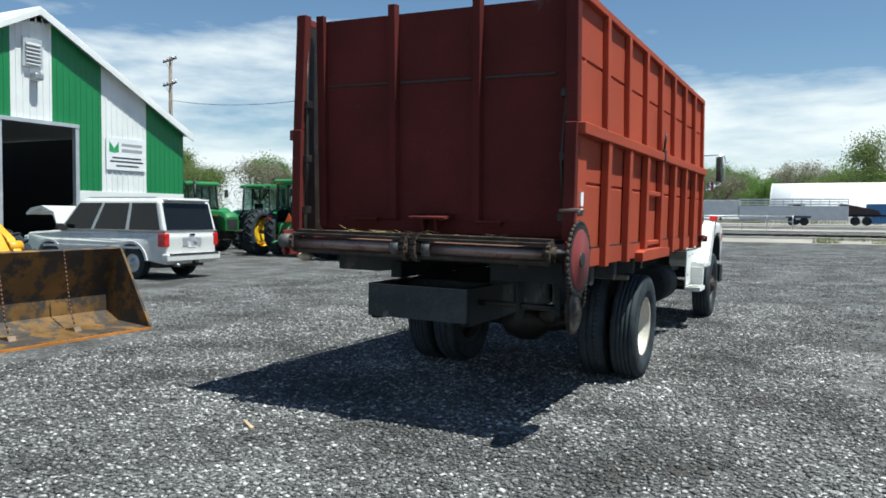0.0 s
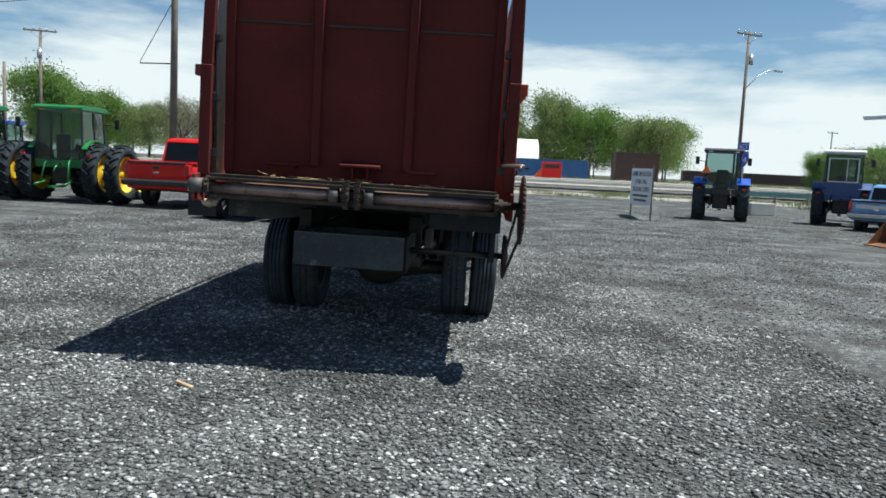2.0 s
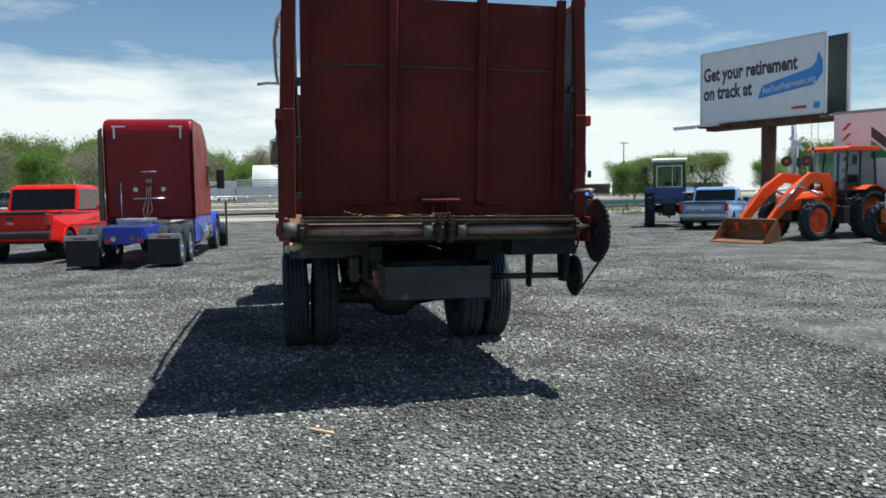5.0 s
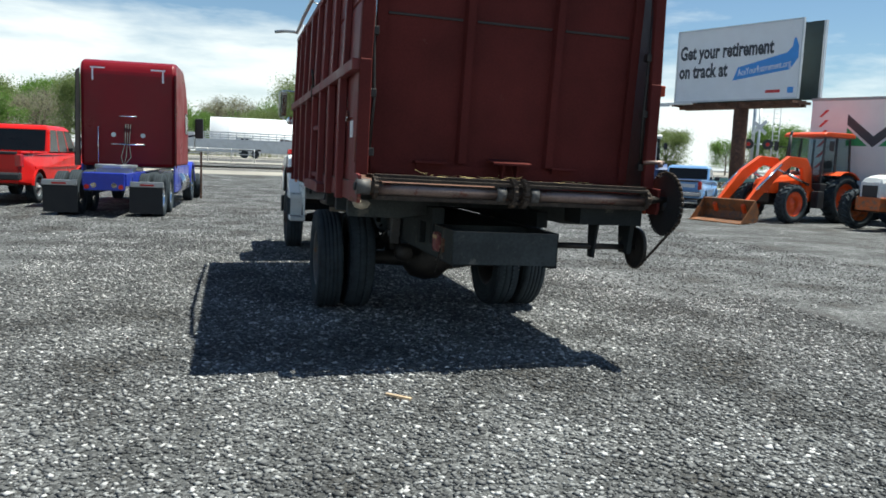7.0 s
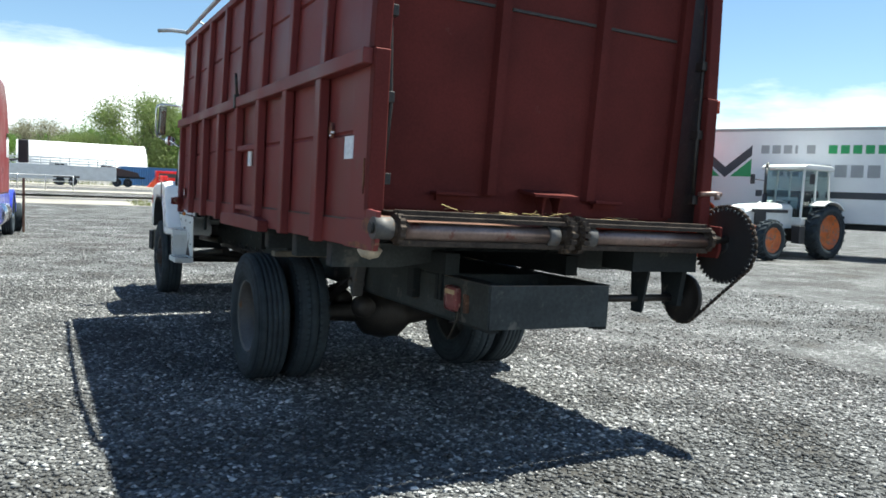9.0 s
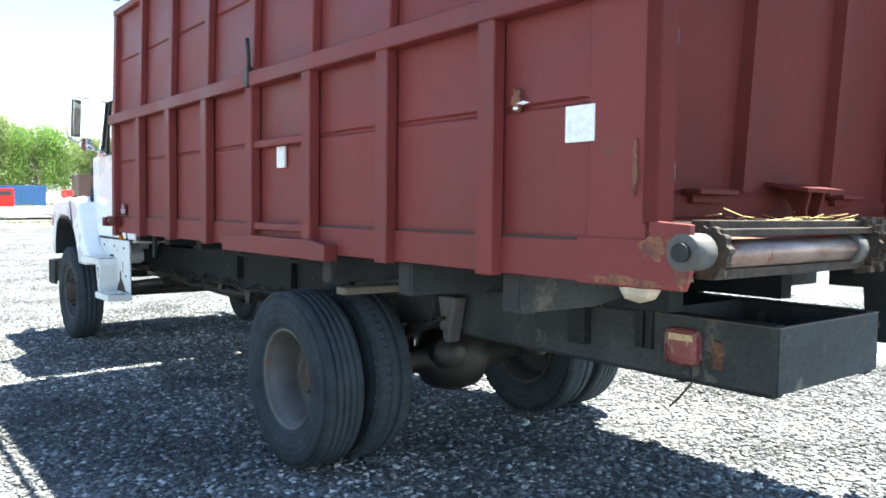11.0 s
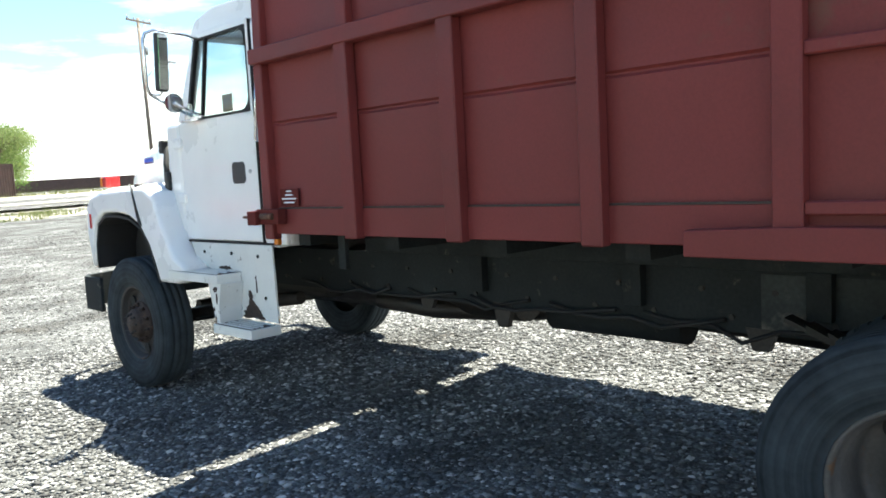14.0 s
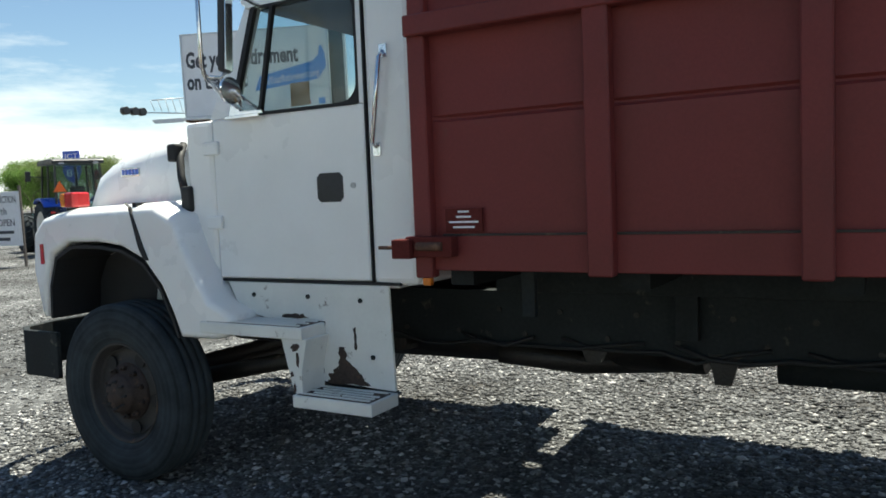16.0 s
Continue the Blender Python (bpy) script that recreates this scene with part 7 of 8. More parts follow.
part("door_frame", box(-0.1, 0.06, 1.38, 1.52, 0, 4.5), M_ALU, shed)
part("door_frame", box(-0.1, 0.06, -1.32, -1.18, 0, 4.5), M_ALU, shed)
part("door_track", box(-0.1, 0.08, -1.32, 1.52, 4.42, 4.54), M_ALU, shed)
# back and side walls, coloured dark to stand for the unlit inside
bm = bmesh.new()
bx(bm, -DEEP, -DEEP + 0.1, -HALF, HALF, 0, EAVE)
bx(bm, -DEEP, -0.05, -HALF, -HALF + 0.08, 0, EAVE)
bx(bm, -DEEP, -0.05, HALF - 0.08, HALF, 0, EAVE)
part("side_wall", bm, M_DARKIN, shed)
bm = bmesh.new()
for s in (-1, 1):
    prism(bm, [(s * (HALF + 0.25), EAVE - 0.10), (0, PEAK + 0.03), (0, PEAK + 0.13), (s * (HALF + 0.25), EAVE + 0.02)], -DEEP - 0.2, 0.28, "x")
part("roof", bm, M_WHSID, shed, "white metal roof")
bm = bmesh.new()
for s in (-1, 1):
    prism(bm, [(s * (HALF + 0.27), EAVE - 0.30), (0, PEAK - 0.14), (0, PEAK + 0.05), (s * (HALF + 0.27), EAVE - 0.1)], 0.26, 0.31, "x")
part("barge_board", bm, M_WHSID, shed)
bm = bmesh.new()
bx(bm, 0.02, 0.10, -0.48, 0.18, 6.15, 7.05, 0.01)
vent = part("vent", bm, M_ALU, shed, "grey louvred gable vent")
for k in range(6):
    part("louvre", prism(bmesh.new(), [(0.09, 6.25 + k * 0.12), (0.15, 6.22 + k * 0.12), (0.15, 6.24 + k * 0.12), (0.09, 6.34 + k * 0.12)], -0.40, 0.10, "y"), M_INKGR, vent)
bm = bmesh.new()
bx(bm, 0.02, 0.32, -0.22, 0.08, 5.75, 5.98, 0.05)
part("yard_lamp", bm, M_STEEL, shed)
board = part("sign_board", box(0.03, 0.06, 2.6, 4.32, 3.12, 4.25), M_SIGNW, shed, "white business sign")
part("logo", prism(prism(bmesh.new(), [(2.72, 3.75), (2.72, 4.12), (2.92, 3.88), (2.92, 3.72)], 0.06, 0.066, "x"), [(3.12, 3.75), (3.12, 4.12), (2.93, 3.88), (2.93, 3.72)], 0.06, 0.066, "x"), M_INKG, board)
for z, y0, y1, hh, mm in ((4.02, 3.25, 4.15, 0.10, M_INKGR), (3.82, 3.25, 4.15, 0.12, M_INKGR), (3.55, 2.85, 4.1, 0.06, M_INK), (3.42, 2.75, 4.2, 0.06, M_INK), (3.27, 3.0, 4.0, 0.06, M_INK)):
    part("print_bar", box(0.06, 0.064, y0, y1, z - hh / 2, z + hh / 2), mm, board)
part("shed_floor", box(-DEEP, -0.05, -HALF, HALF, 0.0, 0.02), M_CONC, shed)


# ---- poles and wires ----
def pole(m, h, r, label, arm=2.4, lamp=False, trans=True, arms=1, name="utility_pole"):
    p = thing(name, m, label, "utility pole")
    part("mast", rod(bmesh.new(), (0, 0, -0.3), (0, 0, h), r, r * 0.66, 14), M_WOODP, p)
    for k in range(arms):
        z = h - 0.25 - k * 1.9
        if arm:
            cross = part("cross_arm", box(-arm / 2, arm / 2, -0.12, 0.0, z - 0.06, z + 0.06, 0.008), M_WOODP, p)
            for x in (-arm * 0.46, -arm * 0.2, arm * 0.2, arm * 0.46):
                part("insulator", lathe(bmesh.new(), [(0.06, 0.03), (0.12, 0.06), (0.2, 0.05), (0.26, 0.02), (0.27, 0.001)], (x, -0.06, z), "z", 10), M_STEEL, cross)
            bm = bmesh.new()
            for s in (-1, 1):
                rod(bm, (0, -0.1, z - 0.7), (s * arm * 0.3, -0.1, z - 0.05), 0.018, n=5)
            part("brace", bm, M_STEEL, p)
    if trans:
        part("transformer", rod(rod(bmesh.new(), (0.0, -0.38, h - 2.6), (0, -0.38, h - 1.85), 0.2, n=14), (0, -0.38, h - 1.85), (0, -0.38, h - 1.7), 0.05, n=8), M_STEEL, p)
    if lamp:
        bm = bmesh.new()
        pipe(bm, [(0.1, 0, h * 0.66), (1.2, 0, h * 0.74), (2.4, 0, h * 0.785), (3.0, 0, h * 0.79)], 0.035, 6)
        part("lamp_arm", bm, M_STEEL, p)
        part("lamp_head", box(2.9, 3.6, -0.14, 0.14, h * 0.785 - 0.07, h * 0.785 + 0.09, 0.03), M_STEEL, p)
    return p


pole(at(22.0, 55.8, 24), 12.8, 0.16, "brown wooden utility pole with street lamp arm", lamp=True)
pole(pose(-44.3, 40.0, 0, 0, 0, -20), 14.0, 0.2, "tall wooden pole with double cross arms", arms=2, trans=False)
pole(pose(-36.3, 60.0, 0.4, 0, 0, 20), 11.4, 0.17, "distant wooden utility pole with transformer", arm=2.6)
pole(pose(-30.9, 46.0, 0.3), 7.0, 0.15, "bare leaning wooden pole behind the tractors", arm=0, trans=False)
pole(pose(62, 128, 0.9, 0, 0, 30), 10, 0.15, "far wooden utility pole", arm=2.6, trans=False)
big = pole(pose(-14.3, 33.2, 0.02), 17.0, 0.20, "stout grey wooden pole with side arm and guy", arm=0, trans=False)
part("side_arm", rod(bmesh.new(), (0, 0, 6.15), (-1.75, 0, 6.12), 0.035, 0.03, 8), M_WOODP, big)


def wire(a, b, sag, label="thin black overhead wire"):
    a, b = Vector(a), Vector(b)
    pts = [a.lerp(b, u) - Vector((0, 0, sag * 4 * u * (1 - u))) for u in np.linspace(0, 1, 25)]
    single("overhead_wire", pipe(bmesh.new(), pts, 0.018, 5), M_BLACK, Matrix.Identity(4), label, "wire", "overhead wires")


wire((-44.3, 40.0, 10.6), (-14.3, 33.2, 10.4), 1.3)
wire((-14.3, 33.2, 9.4), (-16.05, 33.2, 6.2), 0.0, "slack guy wire on the grey pole")


# ---- billboard ----
bb = thing("billboard", pose(21.1, 31.75, 0, 0, 0, math.degrees(math.atan2(-6.3, 2.7))), "large white roadside billboard on a steel mast", "billboard")
BW, B0, B1 = 6.7, 5.2, 8.8
part("panel", box(0, BW, -0.02, 0.10, B0, B1, 0.01), M_SIGNW, bb, "pale printed panel")
for a, b, c, d in ((-0.06, BW + 0.06, B1, B1 + 0.07), (-0.06, BW + 0.06, B0 - 0.07, B0), (-0.07, 0, B0, B1), (BW, BW + 0.07, B0, B1)):
    part("panel_trim", box(a, b, -0.05, 0.12, c, d), M_ALU, bb)
part("back_panel", box(0.5, BW + 0.5, 1.1, 1.25, B0 - 0.05, B1 + 0.05), mat("dark_green_panel", (0.03, 0.05, 0.05), 0.6), bb, "dark rear panel")
part("back_trim", box(BW + 0.48, BW + 0.58, 1.06, 1.27, B0 - 0.05, B1 + 0.05), M_ALU, bb)
part("mast", rod(bmesh.new(), (3.55, 0.6, -0.3), (3.55, 0.6, B0 - 0.1), 0.36, n=20), M_RUST, bb, "brown steel mast")
bm = bmesh.new()
bx(bm, 0.1, BW, 0.25, 0.5, B0 - 0.42, B0 - 0.12)
bx(bm, 0.1, BW, 0.8, 1.0, B0 - 0.42, B0 - 0.12)
for k in range(6):
    bx(bm, 0.2 + k * 1.3, 0.32 + k * 1.3, -0.6, 1.2, B0 - 0.30, B0 - 0.18)
part("cross_beam", bm, M_RUST, bb)
bm = bmesh.new()
bx(bm, -1.3, 1.5, -0.75, -0.25, B0 - 0.22, B0 - 0.12)
part("catwalk", bm, M_ALU, bb)


def face(x, z):
    return Matrix(((1, 0, 0, x), (0, 0, -1, -0.026), (0, 1, 0, z), (0, 0, 0, 1)))


words("lettering", "Get your retirement", 0.98, M_INK, bb, face(0.13, 7.36), wide=5.25, bold=0.034)
words("lettering", "on track at", 0.98, M_INK, bb, face(0.13, 6.40), wide=2.85, bold=0.034)
bm = bmesh.new()
prism(bm, [(3.30, 6.14), (6.25, 6.52), (6.62, 7.04), (6.60, 7.60), (6.45, 7.97), (6.36, 7.97), (6.30, 7.57), (6.05, 7.32), (3.55, 6.78)], -0.030, -0.021, "y")
part("thumb_banner", bm, M_INKB, bb, "blue thumbs-up banner")
words("lettering", "AceYourRetirement.org", 0.48, M_PAPER, bb, Matrix(((0.99, -0.1, 0, 3.58), (0, 0, -1, -0.034), (0.125, 0.99, 0, 6.35), (0, 0, 0, 1))), wide=2.75)
part("logo", box(5.1, 5.85, -0.026, -0.021, 5.45, 5.59), M_INKR, bb)
part("logo", box(6.2, 6.5, -0.026, -0.021, 5.41, 5.69), M_INKB, bb)
for k, z in enumerate((4.99,)):
    part("owner_plate", box(-1.2, 0.2, -0.78, -0.76, z - 0.1, z + 0.08), M_ALU, bb)


# ---- lettered van trailer behind the tractors ----
v = Vector((19.84 - 17.54, 13.0 - 17.5))
tv = thing("van_trailer", pose(17.9, 17.7, 0, 0, 0, math.degrees(math.atan2(v.y, v.x))), "long white van trailer with auction lettering", "trailer")
part("body", box(0, 14.5, 0, 2.5, 1.15, 4.2, 0.03), M_SIGNW, tv)
part("top_rail", box(-0.02, 14.52, -0.02, 2.52, 4.18, 4.28), M_INKGR, tv)
part("under_rail", box(0, 14.5, 0.2, 2.3, 0.95, 1.15), M_FRAME, tv)
for y in (0.25, 2.25):
    for x in (1.6, 2.9):
        o = wheel_at(tv, 0.001, y, 0.5, 0.25, M_RIMDARK, 0.2, ag=False)
        o.matrix_basis = pose(x, y, 0.5, 0, 0, -90 if y < 1 else 90)
    part("landing_leg", box(11.5, 11.65, y - 0.06, y + 0.06, 0.0, 1.0), M_FRAME, tv)
for k, z in enumerate((3.62, 3.27, 2.92, 2.57, 2.2, 1.85)):
    part("red_stroke", prism(bmesh.new(), [(0.28, z), (0.38, z), (0.62, z + 0.24), (0.50, z + 0.24)], -0.010, -0.001, "y"), M_INKR, tv)
for pts, mm in (([(1.25, 3.70), (2.12, 2.95), (3.0, 3.70), (3.0, 3.35), (2.12, 2.58), (1.25, 3.35)], M_INK), ([(1.25, 3.24), (1.95, 2.62), (1.25, 2.62)], M_INKG), ([(3.0, 3.24), (2.3, 2.62), (3.0, 2.62)], M_INKG)):
    part("logo", prism(bmesh.new(), pts, -0.010, -0.001, "y"), mm, tv, "chevron logo shape")
for x, w, z, hh, mm in (*((3.3 + k * 0.36 + 0.3 * (k > 4), 0.26 if k != 3 else 0.08, 3.42, 0.28, M_INKGR if k < 5 else M_INKG) for k in range(11)), *((3.7 + k * 0.48, 0.36, 2.65, 0.4, M_INKGR) for k in range(7)), (3.2, 2.0, 1.95, 0.22, M_INK), (5.4, 3.2, 1.95, 0.22, M_INK)):
    part("print_bar", box(x, x + w, -0.008, -0.001, z, z + hh), mm, tv)


# ---- yard sign, block, signals and road signs ----
ys_ = thing("yard_sign", pose(7.45, 25.4, 0.0, 0, 0, -80), "white auction notice board on two stakes", "sign")
part("board", box(0, 2.0, -0.01, 0.02, 0.55, 1.95, 0.004), M_SIGNW, ys_)
for x in (0.0, 2.0):
    part("stake", box(x - 0.03, x + 0.03, 0.02, 0.07, -0.2, 2.1), M_WOODP, ys_)
for text, z, wd, sz_ in (("ONLINE ONLY AUCTION", 1.66, 1.8, 0.26), ("JUNE 19th", 1.36, 1.1, 0.26), ("BIDDING OPEN", 1.06, 1.6, 0.26)):
    words("lettering", text, sz_, M_INK, ys_, Matrix(((1, 0, 0, 1.0 - wd / 2), (0, 0, -1, -0.012), (0, 1, 0, z), (0, 0, 0, 1))), wide=wd)
for z, w in ((0.9, 1.5), (0.72, 1.2)):
    part("print_bar", box(1.0 - w / 2, 1.0 + w / 2, -0.014, -0.01, z - 0.04, z + 0.04), M_INK, ys_)
single("dirt_mound", lathe(bmesh.new(), [(0.0, 1.1), (0.07, 0.7), (0.11, 0.3), (0.12, 0.001)], (0, 0, -0.02), "z", 20), M_GRAVEL, pose(7.5, 25.0, 0), "low dirt mound at the sign's foot", "dirt")
single("concrete_block", box(-0.75, 0.75, -0.38, 0.38, 0, 0.62, 0.04), M_CONC, at(15.4, 33.0, 20), "weathered concrete barrier block on the gravel", "concrete block")
jct = thing("route_sign", pose(12.9, 28.5, -0.25, 0, 0, -64), "blue junction route sign on a steel post", "road sign")
part("post", box(-0.04, 0.04, -0.03, 0.03, -0.2, 3.6), M_STEEL, jct)
part("panel", box(-0.3, 0.3, -0.045, -0.03, 3.25, 3.6), M_NHB, jct)
words("lettering", "JCT", 0.26, M_PAPER, jct, Matrix(((1, 0, 0, -0.24), (0, 0, -1, -0.047), (0, 1, 0, 3.33), (0, 0, 0, 1))), wide=0.48)
part("panel", prism(bmesh.new(), [(-0.3, 3.2), (-0.34, 2.9), (-0.2, 2.6), (0, 2.5), (0.2, 2.6), (0.34, 2.9), (0.3, 3.2)], -0.045, -0.03, "y"), M_NHB, jct)
words("lettering", "84", 0.36, M_PAPER, jct, Matrix(((1, 0, 0, -0.22), (0, 0, -1, -0.047), (0, 1, 0, 2.72), (0, 0, 0, 1))), wide=0.44)
xs_ = thing("crossing_signal", pose(40.5, 50, 0.4, 0, 0, -38), "railway crossing signal with crossbuck and lamps", "crossing signal")
part("mast", rod(bmesh.new(), (0, 0, -0.3), (0, 0, 6.6), 0.11, n=12), M_ALU, xs_)
for a in (45, -45):
    cb = part("crossbuck", box(-0.75, 0.75, -0.16, -0.13, -0.13, 0.13), M_SIGNW, xs_)
    cb.matrix_basis = pose(0, 0, 4.9, 0, a, 0)
for s in (-1, 1):
    part("lamp_disc", rod(bmesh.new(), (s * 0.75, -0.2, 3.5), (s * 0.75, -0.16, 3.5), 0.42, n=20), M_BLACKP, xs_)
    part("lamp_lens", rod(bmesh.new(), (s * 0.75, -0.25, 3.5), (s * 0.75, -0.2, 3.5), 0.16, n=14), M_LAMPR, xs_)
part("lamp_bar", rod(bmesh.new(), (-0.8, -0.1, 3.5), (0.8, -0.1, 3.5), 0.04, n=8), M_ALU, xs_)
bm = bmesh.new()
for s in (-0.25, 0.25):
    rod(bm, (1.3 + s, 0.4, 0), (1.3 + s, 0.4, 7.6), 0.035, n=6)
for k in range(20):
    rod(bm, (1.05, 0.4, 0.3 + k * 0.36), (1.55, 0.4, 0.3 + k * 0.36), 0.02, n=5)
part("ladder", bm, M_ALU, xs_)
cant = thing("signal_cantilever", pose(46.5, 60.0, 0.5, 0, 0, 0), "galvanised cantilever arm with crossing lamps", "crossing signal")
part("mast", rod(bmesh.new(), (1.0, 0, -0.3), (1.0, 0, 10.6), 0.16, n=12), M_ALU, cant)
bm = bmesh.new()
rod(bm, (1.0, 0, 8.7), (-6.2, 0, 8.4), 0.05, n=8), rod(bm, (1.0, 0, 10.2), (-3.6, 0, 9.6), 0.05, n=8)
for k in range(6):
    rod(bm, (0.6 - k * 0.8, 0, 8.65), (0.2 - k * 0.8, 0, 10.1 - k * 0.1), 0.03, n=6)
part("truss_arm", bm, M_ALU, cant)
for x in (-6.6, -5.7, -4.9):
    part("lamp_hood", rod(bmesh.new(), (x, -0.4, 8.5), (x, 0.1, 8.5), 0.34, n=16), M_BLACKP, cant)
pond = thing("guard_rail", at(24, 42.6, 0), "low teal-grey guard rail by the verge", "guard rail")
part("rail", box(-6, 18, -0.05, 0.05, 0.45, 0.75), M_TEAL, pond)
for k in range(13):
    part("post", box(-6 + k * 2 - 0.06, -6 + k * 2 + 0.06, 0.05, 0.17, 0, 0.8), M_WOODP, pond)
single("wood_scrap", box(-0.09, 0.09, -0.014, 0.014, 0, 0.018, 0.003), mat("pale_split_wood", (0.42, 0.31, 0.2), 0.8, vary=0.3, scale=20), pose(-1.0, -0.8, 0.012, 3, 4, -32), "short splintered piece of pale wood", "wood")
cart = thing("hand_trailer", at(-3.55, 21.8, 10), "green single-axle implement with dark upright post", "implement")
wheel_at(cart, 0.35, 0, 0.42, 0.2, M_OFFWH, 0.3, ag=False)
wheel_at(cart, -0.9, 0, 0.42, 0.2, M_OFFWH, 0.3, ag=False)
part("axle", rod(bmesh.new(), (-0.9, 0, 0.42), (0.35, 0, 0.42), 0.05, n=8), M_JD, cart)
part("frame", box(-0.7, 0.2, -0.6, 1.2, 0.42, 0.6, 0.02), M_JD, cart)
part("upright", box(0.42, 0.48, -0.5, -0.44, 0.0, 1.55), M_RUST, cart)


# ---- across the highway ----
st = thing("stock_trailer", pose(-10.2, 79.5, gz(0, 79.5), 0, 0, 0), "long aluminium livestock trailer with slatted upper side", "trailer")
part("body", box(4.6, 14.6, 0, 2.4, 0.55, 1.95, 0.04), M_ALU, st)
part("nose_box", box(0.0, 4.5, 0.1, 2.3, 0.75, 2.55, 0.04), M_ALU, st)
for z in (2.12, 2.36, 2.62):
    part("slat", box(4.6, 14.6, -0.02, 0.03, z - 0.05, z + 0.05), M_ALU, st)
for k in range(13):
    part("upright", box(4.6 + k * 0.83 - 0.04, 4.6 + k * 0.83 + 0.04, -0.03, 0.04, 1.95, 2.68), M_ALU, st)
part("roof", box(4.6, 14.6, 0.1, 2.4, 2.62, 2.68), M_ALU, st)
for x in (9.6, 10.7):
    o = wheel_at(st, 0.001, 0.05, 0.42, 0.25, M_RIMDARK, 0.2, ag=False)
    o.matrix_basis = pose(x, 0.02, 0.42, 0, 0, -90)
part("wheel_arch", box(9.0, 11.3, -0.04, 0.1, 0.75, 0.95), M_BLACKP, st)
qn = thing("fabric_shed", pose(-5.0, 114, gz(0, 100)), "white fabric arch shed beyond the highway", "building")
bm = bmesh.new()
ringq = lambda x: [(x, 6.0 - 6.0 * math.cos(a), 5.9 * math.sin(a) ** 0.8) for a in np.linspace(0.001, math.pi - 0.001, 17)]
loft(bm, [ringq(0), ringq(8), ringq(16.5)], smooth=True)
part("cover", bm, M_TARP, qn)
for k in range(7):
    part("hoop", pipe(bmesh.new(), [(2.75 * k, 5.98 - 6.02 * math.cos(a), 5.93 * math.sin(a) ** 0.8) for a in np.linspace(0.02, math.pi - 0.02, 17)], 0.03, 5), M_TARP, qn)


def container(m, label, mm, L=10.0, H=2.6, W=2.5, doors=False):
    c = thing("container", m, label, "container", "steel containers across the highway")
    bm = bmesh.new()
    pts = []
    n = int(L / 0.28)
    for k in range(n):
        x = k * L / n
        d = L / n
        pts += [(x, 0.0), (x + d * 0.4, 0.0), (x + d * 0.5, 0.05), (x + d * 0.9, 0.05)]
    pts += [(L, 0.0), (L, W), (0, W)]
    prism(bm, pts, 0.15, H, "z")
    part("shell", bm, mm, c)
    for x in (0, L):
        for y in (0, W):
            part("corner_post", box(x - 0.08, x + 0.08, y - 0.08, y + 0.08, 0, H + 0.05), mm, c)
    part("top_rail", box(0, L, -0.06, 0.06, H - 0.1, H + 0.06), mm, c)
    return c


container(pose(6.9, 103, gz(0, 100)), "long blue steel container beyond the highway", M_BLUEC, 10.5, 2.5)
container(pose(21.5, 104, gz(0, 100), 0, 0, 3), "brown rusted steel container beyond the highway", M_BROWN, 6.0, 4.0)
for x, y, L in ((66, 232, 40), (110, 236, 40)):
    container(pose(x, y, gz(0, 100)), "dark railway freight car far beyond the highway", M_BROWN, L, 3.4)
eq = thing("red_implement", pose(10.6, 98, gz(0, 98)), "red and orange machine parked by the containers", "implement")
part("body", box(0, 2.6, 0, 1.5, 0.0, 2.1, 0.05), M_RED, eq)
part("chute", prism(bmesh.new(), [(-1.0, 0.0), (0, 0.0), (0, 1.3)], 0.0, 1.4, "y"), M_ORANGE, eq)
part("window", box(0.3, 2.3, -0.01, 0.0, 1.3, 1.8), M_BLACKP, eq)
fl = thing("flatbed_truck", pose(0.6, 88, gz(0, 88)), "white cab flatbed truck across the highway", "truck")
part("cab", box(-2.0, -0.2, 0, 2.0, 0.7, 2.5, 0.15), M_OFFWH, fl)
part("windscreen", box(-2.02, -1.95, 0.2, 1.8, 1.7, 2.3), M_GLASSD, fl)
part("side_window", box(-1.5, -0.6, -0.01, 0.0, 1.7, 2.3), M_GLASSD, fl)
part("bed", box(-0.1, 7.5, 0, 2.2, 0.95, 1.15), M_FRAME, fl)
part("load", prism(bmesh.new(), [(2.5, 1.15), (3.2, 2.4), (4.0, 2.2), (5.5, 1.9), (6.8, 1.6), (7.0, 1.15)], 0.3, 1.9, "y"), M_BROWN, fl)
for x in (-1.2, 4.6, 5.7):
    o = wheel_at(fl, 0.001, 0.05, 0.48, 0.25, M_RIMDARK, 0.2, ag=False)
    o.matrix_basis = pose(x, 0.0, 0.48, 0, 0, -90)
fence = thing("white_fence", pose(-22, 66, gz(0, 66)), "pale pipe fence across the highway", "fence")
for z in (0.7, 1.15):
    part("rail", rod(bmesh.new(), (0, 0, z), (22, 0, z), 0.04, n=6), M_STEEL, fence)
for k in range(12):
    part("post", rod(bmesh.new(), (k * 2, 0, 0), (k * 2, 0, 1.2), 0.045, n=6), M_STEEL, fence)


